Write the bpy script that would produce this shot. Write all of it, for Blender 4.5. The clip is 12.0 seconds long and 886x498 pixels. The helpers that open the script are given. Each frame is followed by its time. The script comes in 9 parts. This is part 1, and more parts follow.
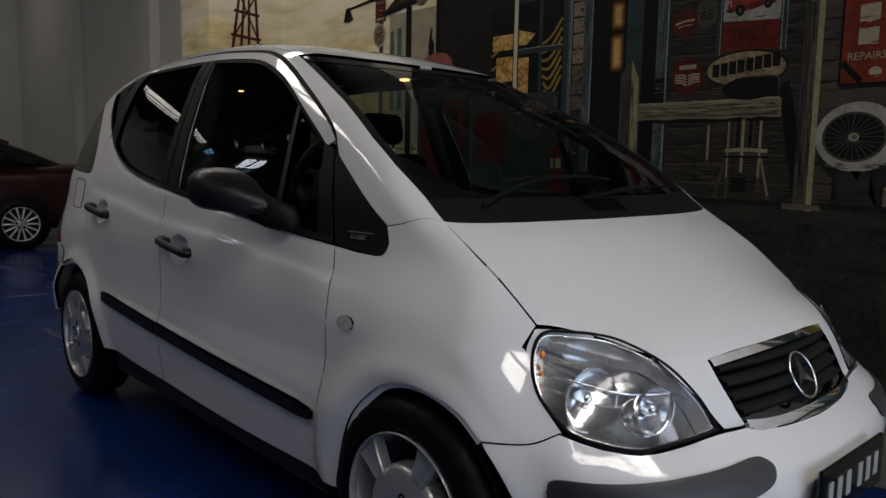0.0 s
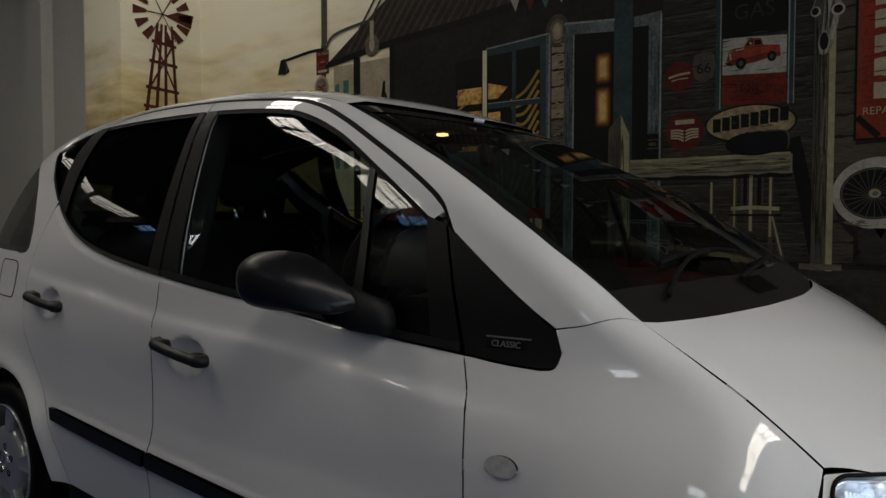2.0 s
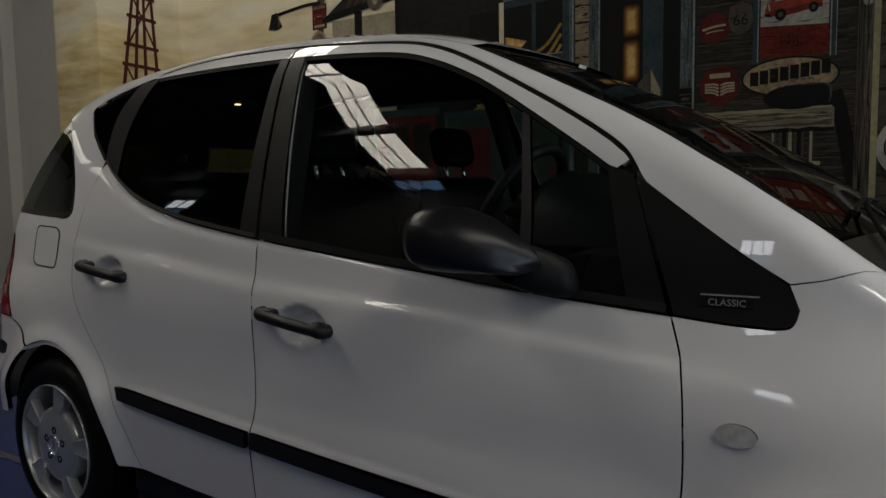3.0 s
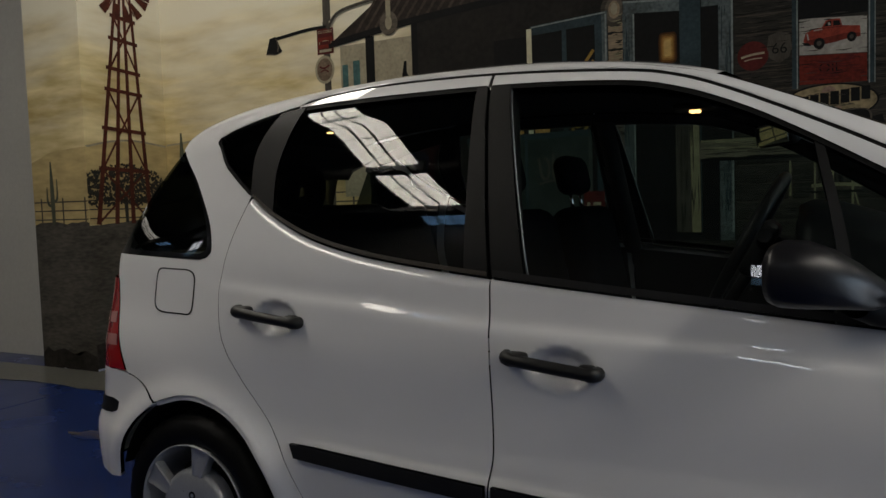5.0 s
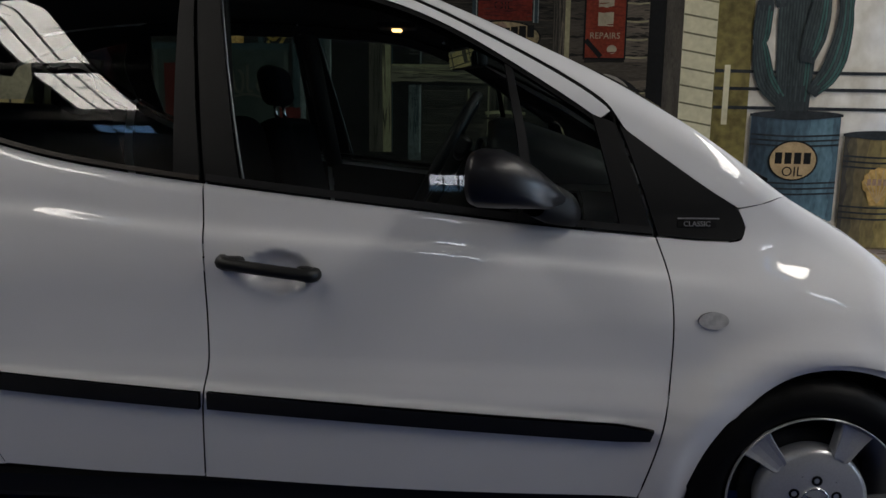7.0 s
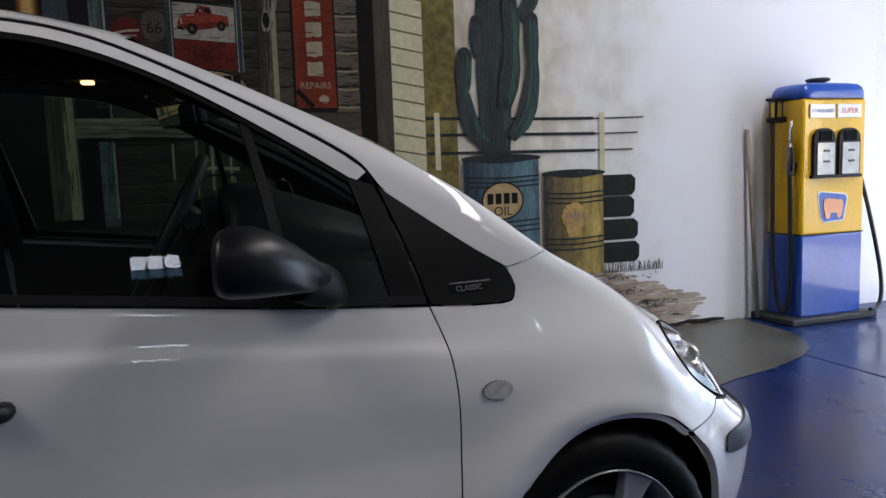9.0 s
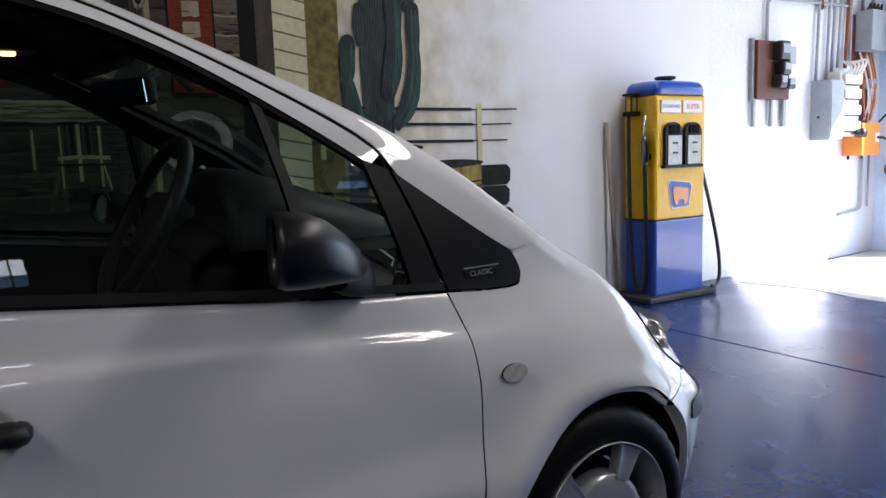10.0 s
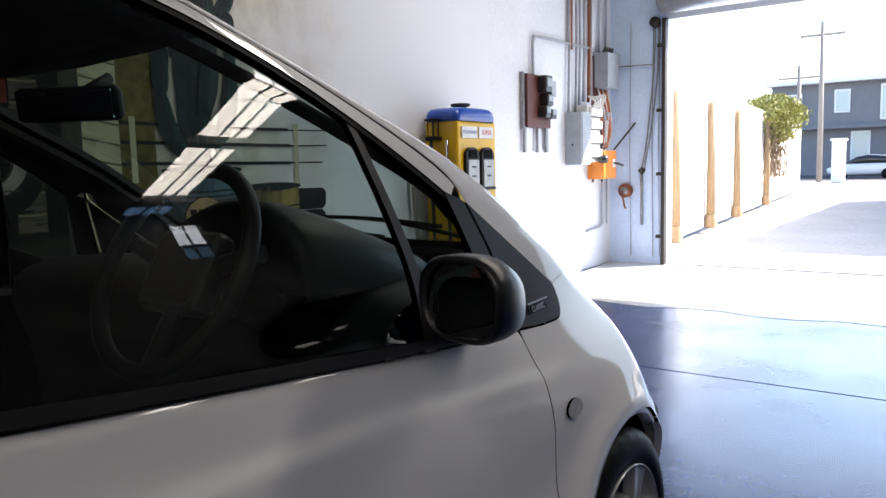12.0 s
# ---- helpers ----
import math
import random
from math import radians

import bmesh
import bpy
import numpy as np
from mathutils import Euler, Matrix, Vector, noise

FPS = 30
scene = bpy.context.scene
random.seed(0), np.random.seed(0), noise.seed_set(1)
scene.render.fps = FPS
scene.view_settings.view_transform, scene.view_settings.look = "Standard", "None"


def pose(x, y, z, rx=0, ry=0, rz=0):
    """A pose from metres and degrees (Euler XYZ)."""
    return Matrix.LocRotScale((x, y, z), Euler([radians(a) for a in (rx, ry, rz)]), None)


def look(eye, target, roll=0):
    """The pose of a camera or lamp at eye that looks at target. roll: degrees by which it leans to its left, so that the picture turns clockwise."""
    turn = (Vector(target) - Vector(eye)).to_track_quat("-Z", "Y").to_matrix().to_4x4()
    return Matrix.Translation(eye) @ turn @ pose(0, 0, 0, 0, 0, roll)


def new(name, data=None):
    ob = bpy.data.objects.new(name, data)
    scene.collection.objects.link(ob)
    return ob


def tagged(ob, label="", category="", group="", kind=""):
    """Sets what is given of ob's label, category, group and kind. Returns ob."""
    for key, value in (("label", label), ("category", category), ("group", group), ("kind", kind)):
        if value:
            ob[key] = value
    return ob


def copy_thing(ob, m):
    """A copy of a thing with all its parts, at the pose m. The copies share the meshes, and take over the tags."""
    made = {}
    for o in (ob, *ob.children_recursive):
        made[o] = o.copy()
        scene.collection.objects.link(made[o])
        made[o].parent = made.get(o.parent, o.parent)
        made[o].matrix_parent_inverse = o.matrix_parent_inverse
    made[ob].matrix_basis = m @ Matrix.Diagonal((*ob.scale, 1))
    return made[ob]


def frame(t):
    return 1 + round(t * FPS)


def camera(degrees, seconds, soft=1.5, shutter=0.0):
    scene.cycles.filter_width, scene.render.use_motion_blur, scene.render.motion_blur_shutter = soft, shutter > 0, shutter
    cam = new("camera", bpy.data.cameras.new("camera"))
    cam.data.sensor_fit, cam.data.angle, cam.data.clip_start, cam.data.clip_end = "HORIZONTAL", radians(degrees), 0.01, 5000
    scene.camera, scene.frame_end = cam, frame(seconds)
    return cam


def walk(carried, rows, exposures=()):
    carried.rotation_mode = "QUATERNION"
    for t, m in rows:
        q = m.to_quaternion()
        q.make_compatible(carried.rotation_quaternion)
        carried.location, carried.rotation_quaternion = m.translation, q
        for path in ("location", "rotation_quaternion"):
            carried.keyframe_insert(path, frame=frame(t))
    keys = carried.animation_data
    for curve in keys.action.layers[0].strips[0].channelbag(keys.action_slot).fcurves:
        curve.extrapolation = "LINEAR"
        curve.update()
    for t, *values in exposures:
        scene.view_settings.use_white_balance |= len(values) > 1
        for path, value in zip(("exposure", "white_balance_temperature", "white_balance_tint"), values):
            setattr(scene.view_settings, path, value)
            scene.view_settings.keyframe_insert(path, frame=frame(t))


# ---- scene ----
from mathutils.geometry import delaunay_2d_cdt

cam = camera(61.5, 12.0)
PATH = [
    (0, (2.568, -1.903, 1.149), (1.103, -0.56, 0.92), 1.1),
    (0.5, (2.391, -1.879, 1.154), (1.026, -0.436, 0.921), 0.8),
    (1, (2.161, -1.812, 1.155), (0.752, -0.404, 0.98), -0.6),
    (1.5, (1.975, -1.816, 1.163), (0.571, -0.395, 1.058), 0.0),
    (2, (1.764, -1.946, 1.193), (0.519, -0.383, 1.114), 0.0),
    (2.5, (1.55, -2.04, 1.175), (0.363, -0.433, 1.083), 1.4),
    (3, (1.283, -2.107, 1.167), (0.157, -0.464, 0.994), -0.8),
    (3.2, (1.193, -2.162, 1.172), (0.045, -0.534, 1.003), -0.7),
    (4.8, (0.553, -2.439, 1.215), (-0.327, -0.646, 1.117), -2.2),
    (5, (0.506, -2.448, 1.212), (-0.403, -0.67, 1.095), -1.9),
    (5.5, (0.376, -2.515, 1.197), (-0.427, -0.695, 0.989), -1.8),
    (6, (0.282, -2.602, 1.147), (-0.366, -0.738, 0.822), 0.2),
    (6.5, (0.347, -2.553, 1.127), (-0.099, -0.629, 0.815), 0.1),
    (7, (0.444, -2.521, 1.172), (0.341, -0.551, 0.844), 0.8),
    (7.2, (0.442, -2.495, 1.151), (0.418, -0.519, 0.841), 0.2),
    (8.8, (0.403, -2.293, 1.196), (0.979, -0.393, 0.956), -2.1),
    (9, (0.365, -2.257, 1.215), (1.02, -0.379, 0.998), -2.0),
    (9.5, (0.217, -2.145, 1.216), (1.194, -0.409, 1.033), -1.4),
    (10, (0.006, -2.05, 1.208), (1.082, -0.383, 0.957), -1.9),
    (10.5, (-0.114, -1.92, 1.184), (0.986, -0.274, 0.901), -1.3),
    (11, (-0.22, -1.772, 1.179), (1.057, -0.267, 0.855), -3.8),
    (11.5, (-0.379, -1.695, 1.199), (1.079, -0.353, 0.927), -5.1),
    (12, (-0.425, -1.473, 1.249), (1.193, -0.319, 1.029), -1.4),
]
walk(cam, [(t, look(eye, target, roll)) for t, eye, target, roll in PATH],
     [(0, 1.62, 6200, 14), (2.5, 1.62, 6400, 11), (5, 1.96, 6400, 11), (7, 2.06, 6150, 13), (9.5, 2.25, 6000, 16), (12, 2.07, 6350, 15)])

# ---- sky, sun and daylight ----
world = bpy.data.worlds.new("sky")
scene.world = world
world.use_nodes = True
wn = world.node_tree
sky = wn.nodes.new("ShaderNodeTexSky")
sky.sky_type, sky.sun_disc = "NISHITA", False
SUN_WAY = Vector((-1.07, 1.0, -1.13)).normalized()
sky.sun_elevation = math.asin(-SUN_WAY.z)
sky.sun_rotation = math.atan2(-SUN_WAY.x, -SUN_WAY.y)
wn.links.new(sky.outputs[0], wn.nodes["Background"].inputs[0])
wn.nodes["Background"].inputs[1].default_value = 0.15
sun = new("sun", bpy.data.lights.new("sun", "SUN"))
sun.data.energy, sun.data.angle, sun.data.color = 5.0, radians(0.5), (1.0, 0.95, 0.88)
sun.rotation_euler = SUN_WAY.to_track_quat("-Z", "Y").to_euler()


def daylight(name, m, sx, sy, watts, colour):
    lamp = bpy.data.lights.new(name, "AREA")
    lamp.shape, lamp.size, lamp.size_y, lamp.energy, lamp.color = "RECTANGLE", sx, sy, watts, colour
    ob = new(name, lamp)
    ob.matrix_world = m
    return ob


# sky light that comes in by the big door
daylight("door_daylight", look((8.7, -1.0, 1.6), (0, -1.0, 1.4)), 5.0, 2.8, 23, (0.66, 0.84, 1.0))

# ---- materials ----
def material(name, colour, rough=0.5, metal=0.0, coat=0.0, grain=0.0, scale=6.0, bump=0.0, fine=60.0, spec=0.5, tint=None, stretch=(1, 1, 1), coat_rough=0.03):
    """A principled surface whose colour wanders at two scales, with a fine relief."""
    m = bpy.data.materials.new(name)
    m.use_nodes = True
    t = m.node_tree
    b = t.nodes["Principled BSDF"]
    b.inputs["Base Color"].default_value = (*colour, 1)
    b.inputs["Roughness"].default_value, b.inputs["Metallic"].default_value = rough, metal
    b.inputs["Coat Weight"].default_value, b.inputs["Coat Roughness"].default_value = coat, coat_rough
    b.inputs["Specular IOR Level"].default_value = spec
    if grain or bump:
        co = t.nodes.new("ShaderNodeTexCoord")
        mp = t.nodes.new("ShaderNodeMapping")
        mp.inputs["Scale"].default_value = stretch
        t.links.new(co.outputs["Object"], mp.inputs[0])
        n1, n2 = t.nodes.new("ShaderNodeTexNoise"), t.nodes.new("ShaderNodeTexNoise")
        for n, s in ((n1, scale), (n2, fine)):
            n.inputs["Scale"].default_value, n.inputs["Detail"].default_value = s, 5.0
            t.links.new(mp.outputs[0], n.inputs["Vector"])
    if grain:
        add = t.nodes.new("ShaderNodeMath")
        add.operation = "ADD"
        t.links.new(n1.outputs["Fac"], add.inputs[0])
        t.links.new(n2.outputs["Fac"], add.inputs[1])
        ramp = t.nodes.new("ShaderNodeMapRange")
        ramp.inputs["From Min"].default_value, ramp.inputs["From Max"].default_value = 0.7, 1.3
        t.links.new(add.outputs[0], ramp.inputs["Value"])
        mix = t.nodes.new("ShaderNodeMix")
        mix.data_type = "RGBA"
        dark = tint or tuple(c * (1 - grain) for c in colour)
        mix.inputs["A"].default_value = (*dark, 1)
        mix.inputs["B"].default_value = (*(min(1, c * (1 + 0.35 * grain)) for c in colour), 1)
        t.links.new(ramp.outputs[0], mix.inputs["Factor"])
        t.links.new(mix.outputs["Result"], b.inputs["Base Color"])
        rr = t.nodes.new("ShaderNodeMapRange")
        rr.inputs["To Min"].default_value, rr.inputs["To Max"].default_value = max(0.02, rough * (1 - 0.5 * grain)), min(1, rough * (1 + 0.5 * grain))
        t.links.new(n1.outputs["Fac"], rr.inputs["Value"])
        t.links.new(rr.outputs[0], b.inputs["Roughness"])
    if bump:
        bp = t.nodes.new("ShaderNodeBump")
        bp.inputs["Strength"].default_value, bp.inputs["Distance"].default_value = bump, 0.004
        t.links.new(n2.outputs["Fac"], bp.inputs["Height"])
        t.links.new(bp.outputs[0], b.inputs["Normal"])
    return m


def glow(name, colour, strength):
    m = bpy.data.materials.new(name)
    m.use_nodes = True
    b = m.node_tree.nodes["Principled BSDF"]
    b.inputs["Base Color"].default_value = (*colour, 1)
    b.inputs["Emission Color"].default_value = (*colour, 1)
    b.inputs["Emission Strength"].default_value = strength
    return m


def pane_glass(name, tint, ior=1.5, rough=0.0, dirt=0.0):
    m = bpy.data.materials.new(name)
    m.use_nodes = True
    t = m.node_tree
    t.nodes.clear()
    out, mix, lw = t.nodes.new("ShaderNodeOutputMaterial"), t.nodes.new("ShaderNodeMixShader"), t.nodes.new("ShaderNodeLayerWeight")
    up, fr = t.nodes.new("ShaderNodeMath"), t.nodes.new("ShaderNodeMath")
    lw.inputs["Blend"].default_value = 0.5
    base = ((ior - 1) / (ior + 1)) ** 2
    up.operation, up.inputs[1].default_value = "POWER", 5.0
    fr.operation, fr.inputs[1].default_value, fr.inputs[2].default_value = "MULTIPLY_ADD", 1 - base, base
    t.links.new(lw.outputs["Facing"], up.inputs[0])
    t.links.new(up.outputs[0], fr.inputs[0])
    tr, gl = t.nodes.new("ShaderNodeBsdfTransparent"), t.nodes.new("ShaderNodeBsdfGlossy")
    tr.inputs["Color"].default_value = (*tint, 1)
    gl.inputs["Roughness"].default_value = rough
    t.links.new(fr.outputs[0], mix.inputs[0])
    t.links.new(tr.outputs[0], mix.inputs[1])
    t.links.new(gl.outputs[0], mix.inputs[2])
    t.links.new(mix.outputs[0], out.inputs[0])
    return m


PAINT_WHITE = material("white_car_paint", (0.74, 0.74, 0.75), 0.5, coat=1.0, spec=0.18, coat_rough=0.010, grain=0.03, scale=1.2, fine=900, bump=0.0)
TRIM_BLACK = material("black_trim_plastic", (0.009, 0.009, 0.009), 0.45, spec=0.3, grain=0.25, scale=14, fine=400, bump=0.10)
SATIN_BLACK = material("satin_black_trim", (0.007, 0.007, 0.007), 0.48, spec=0.16, grain=0.15, scale=9, fine=300)
GLOSS_BLACK = material("gloss_black", (0.006, 0.006, 0.007), 0.08, grain=0.1, scale=5)
RUBBER = material("tyre_rubber", (0.0045, 0.0045, 0.0045), 0.48, spec=0.12, grain=0.35, scale=12, fine=150, bump=0.06)
SEAL = material("rubber_seal", (0.006, 0.006, 0.006), 0.7, spec=0.12, grain=0.2, scale=20)
ALLOY = material("painted_alloy", (0.42, 0.43, 0.445), 0.30, metal=0.45, coat=0.5, grain=0.12, scale=9, fine=200)
BRIGHT_ALLOY = material("bright_alloy", (0.72, 0.71, 0.69), 0.28, metal=0.35, coat=0.6, grain=0.08, scale=9, fine=200)
CHROME = material("chrome", (0.82, 0.82, 0.83), 0.06, metal=1.0)
STEEL_DARK = material("brake_steel", (0.03, 0.03, 0.032), 0.5, metal=0.7, grain=0.4, scale=20)
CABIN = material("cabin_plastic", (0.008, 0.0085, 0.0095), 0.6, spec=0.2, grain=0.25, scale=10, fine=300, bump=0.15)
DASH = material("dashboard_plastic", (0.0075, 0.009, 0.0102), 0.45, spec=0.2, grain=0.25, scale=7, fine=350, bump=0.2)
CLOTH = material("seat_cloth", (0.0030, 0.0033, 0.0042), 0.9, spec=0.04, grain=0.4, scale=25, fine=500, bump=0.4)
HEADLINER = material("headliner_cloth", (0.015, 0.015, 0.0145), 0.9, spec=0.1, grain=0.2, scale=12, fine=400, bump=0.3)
GLASS = pane_glass("tinted_window", (0.63, 0.715, 0.69), 1.52)
SCREEN_GLASS = pane_glass("windscreen_glass", (0.66, 0.74, 0.73), 1.52)
REAR_GLASS = pane_glass("heated_rear_window", (0.075, 0.088, 0.082), 1.52)
DARK_GLASS = pane_glass("dark_tinted_window", (0.10, 0.12, 0.11), 1.52)
LENS = pane_glass("lamp_lens", (0.96, 0.97, 0.97), 1.45)
MIRROR = material("mirror_glass", (0.85, 0.87, 0.88), 0.01, metal=1.0)
REFLECTOR = material("lamp_reflector", (0.86, 0.86, 0.87), 0.16, metal=0.80, grain=0.06, scale=30, bump=0.03, fine=30)
BOWL = material("wavy_lamp_bowl", (0.84, 0.84, 0.85), 0.12, metal=0.95, bump=0.22, fine=11)
MIRROR_SHELL = material("mirror_shell_paint", (0.006, 0.006, 0.008), 0.36, spec=0.38, grain=0.1, scale=6, fine=300)
AMBER = material("amber_plastic", (0.75, 0.24, 0.02), 0.2, coat=0.6)
CLEAR_PLASTIC = material("clear_lamp_plastic", (0.50, 0.50, 0.50), 0.12, coat=1.0, grain=0.2, scale=60)
RED_LENS = material("red_lamp_lens", (0.30, 0.006, 0.008), 0.12, coat=1.0)


# ---- builders ----
def thing(name, label, category, at=(0, 0, 0), turn=0.0, group="", kind=""):
    ob = new(name)
    ob.empty_display_size = 0.1
    ob.location, ob.rotation_euler[2] = at, radians(turn)
    return tagged(ob, label, category, group, kind)


def part(name, bm, mat, parent=None, label="", smooth=None):
    """Links a bmesh or a mesh as one mesh object under a thing or part."""
    if isinstance(bm, bmesh.types.BMesh):
        me = bpy.data.meshes.new(name)
        bmesh.ops.recalc_face_normals(bm, faces=bm.faces[:])
        bm.to_mesh(me)
        bm.free()
    else:
        me = bm
    if mat is not None and not me.materials:
        me.materials.append(mat)
    if smooth is not None:
        me.polygons.foreach_set("use_smooth", [smooth] * len(me.polygons))
    ob = new(name, me)
    if parent is not None:
        ob.parent = parent
    if label:
        ob["label"] = label
    return ob


def add_box(bm, centre, size, bevel=0.0, m=None, seg=2):
    """A bevelled box laid into bm; m turns it before it is moved to centre."""
    made = bmesh.ops.create_cube(bm, size=1.0)["verts"]
    bmesh.ops.scale(bm, vec=size, verts=made)
    if bevel:
        edges = list({e for v in made for e in v.link_edges})
        made = bmesh.ops.bevel(bm, geom=edges, offset=bevel, segments=seg, profile=0.5, affect="EDGES")["verts"]
    place = Matrix.Translation(centre) @ (m or Matrix())
    bmesh.ops.transform(bm, matrix=place, verts=list(made))
    return made


def box(centre, size, bevel=0.0, m=None, seg=2):
    bm = bmesh.new()
    add_box(bm, centre, size, bevel, m, seg)
    return bm


def add_tube(bm, points, r, n=8, closed=False, cap=True):
    """A round bar that follows the points; r is one radius or one for each point."""
    pts = [Vector(p) for p in points]
    rs = r if isinstance(r, (list, tuple)) else [r] * len(pts)
    rings, up = [], Vector((0.0, 0.0, 1.0))
    last = None
    for i, p in enumerate(pts):
        a = pts[(i - 1) % len(pts)] if closed or i else p
        b = pts[(i + 1) % len(pts)] if closed or i < len(pts) - 1 else p
        d = (b - a).normalized()
        side = last - d * last.dot(d) if last is not None else d.cross(up if abs(d.z) < 0.95 else Vector((1, 0, 0)))
        side.normalize()
        last = side
        other = d.cross(side)
        rings.append([bm.verts.new(p + (side * math.cos(2 * math.pi * k / n) + other * math.sin(2 * math.pi * k / n)) * rs[i]) for k in range(n)])
    for i in range(len(rings) - (0 if closed else 1)):
        a, b = rings[i], rings[(i + 1) % len(rings)]
        for k in range(n):
            bm.faces.new((a[k], a[(k + 1) % n], b[(k + 1) % n], b[k])).smooth = True
    if cap and not closed:
        bm.faces.new(rings[0][::-1])
        bm.faces.new(rings[-1])


def tube(points, r, n=8, closed=False):
    bm = bmesh.new()
    add_tube(bm, points, r, n, closed)
    return bm


def add_lathe(bm, profile, n=48, axis="y", centre=(0, 0, 0)):
    """Turns (radius, along) pairs round an axis."""
    rings = []
    c = Vector(centre)
    for r, a in profile:
        ring = []
        for k in range(n):
            u, v = r * math.cos(2 * math.pi * k / n), r * math.sin(2 * math.pi * k / n)
            p = {"y": (u, a, v), "z": (u, v, a), "x": (a, u, v)}[axis]
            ring.append(bm.verts.new(c + Vector(p)))
        rings.append(ring)
    for a, b in zip(rings, rings[1:]):
        for k in range(n):
            bm.faces.new((a[k], a[(k + 1) % n], b[(k + 1) % n], b[k])).smooth = True
    return rings


def lathe(profile, n=48, axis="y", centre=(0, 0, 0), cap=False):
    bm = bmesh.new()
    rings = add_lathe(bm, profile, n, axis, centre)
    if cap:
        bm.faces.new(rings[0])
        bm.faces.new(rings[-1])
    return bm


def spline(pts, n=8):
    """A smooth line through the points."""
    p = [np.array(a, float) for a in pts]
    p = [2 * p[0] - p[1]] + p + [2 * p[-1] - p[-2]]
    out = []
    for i in range(1, len(p) - 2):
        a, b, c, d = p[i - 1:i + 3]
        for k in range(n):
            t = k / n
            out.append(0.5 * (2 * b + (c - a) * t + (2 * a - 5 * b + 4 * c - d) * t * t + (3 * b - a - 3 * c + d) * t**3))
    out.append(p[-2])
    return out


def loop(*curves):
    """A closed outline of smooth curves that meet in sharp corners."""
    out = []
    for c in curves:
        line = spline(c, 6) if len(c) > 2 else [np.array(a, float) for a in c]
        if out and np.linalg.norm(out[-1] - line[0]) < 1e-4:
            line = line[1:]
        out += line
    if np.linalg.norm(out[0] - out[-1]) < 1e-4:
        out.pop()
    return np.array(out)


def even(outline, step):
    """The outline with points no further apart than step."""
    out = []
    for a, b in zip(outline, np.roll(outline, -1, 0)):
        k = max(1, int(np.ceil(np.linalg.norm(b - a) / step)))
        out += [a + (b - a) * i / k for i in range(k)]
    return np.array(out)


def area2(o):
    x, y = o[:, 0], o[:, 1]
    return 0.5 * float(np.sum(x * np.roll(y, -1) - y * np.roll(x, -1)))


def shrink(o, g):
    """The outline drawn in by g."""
    if area2(o) < 0:
        o = o[::-1]
    e = np.roll(o, -1, 0) - o
    e /= np.maximum(np.linalg.norm(e, axis=1, keepdims=True), 1e-9)
    n = np.stack([-e[:, 1], e[:, 0]], 1)
    m = n + np.roll(n, 1, 0)
    m /= np.maximum(np.sum(m * n, axis=1, keepdims=True), 0.35)
    return o + m * g


def inside(o, p):
    x, y = p[:, 0:1], p[:, 1:2]
    ax, ay = o[:, 0], o[:, 1]
    bx, by = np.roll(ax, -1), np.roll(ay, -1)
    hit = ((ay > y) != (by > y)) & (x < (bx - ax) * (y - ay) / np.where(by == ay, 1e-12, by - ay) + ax)
    return hit.sum(1) % 2 == 1


def fill(outline, step, holes=()):
    """Triangles that fill an outline, with inner points on a grid."""
    o = even(outline, step)
    if area2(o) < 0:
        o = o[::-1]
    rings = [o] + [even(h, step) if area2(h) < 0 else even(h, step)[::-1] for h in holes]
    lo, hi = o.min(0), o.max(0)
    gx, gy = np.meshgrid(np.arange(lo[0] + step / 2, hi[0], step), np.arange(lo[1] + step / 2, hi[1], step))
    g = np.stack([gx.ravel(), gy.ravel()], 1)
    keep = inside(o, g) if len(g) else np.zeros(0, bool)
    for h in rings[1:]:
        keep &= ~inside(h, g)
    g = g[keep]
    ring = np.concatenate(rings)
    if len(g):
        d = np.min(np.linalg.norm(g[:, None] - ring[None], axis=2), axis=1)
        g = g[d > 0.45 * step]
    pts = np.concatenate([ring, g]) if len(g) else ring
    edges, at = [], 0
    for r in rings:
        edges += [(at + i, at + (i + 1) % len(r)) for i in range(len(r))]
        at += len(r)
    v, _, f, *_ = delaunay_2d_cdt([Vector((float(a), float(b))) for a, b in pts], edges, [], 0, 1e-7)
    v = np.array([(a.x, a.y) for a in v])
    f = np.array([t for t in f if len(t) == 3])
    mid = v[f].mean(1)
    ok = inside(o, mid)
    for h in rings[1:]:
        ok &= ~inside(h, mid)
    return v, f[ok]


def way_out(p):
    """The skin's outward direction."""
    e = 0.004
    g = np.stack([body(p[:, 0] + e * a, p[:, 1] + e * b, p[:, 2] + e * c) - body(p[:, 0] - e * a, p[:, 1] - e * b, p[:, 2] - e * c) for a, b, c in ((1, 0, 0), (0, 1, 0), (0, 0, 1))], 1)
    return g / np.linalg.norm(g, axis=1, keepdims=True)


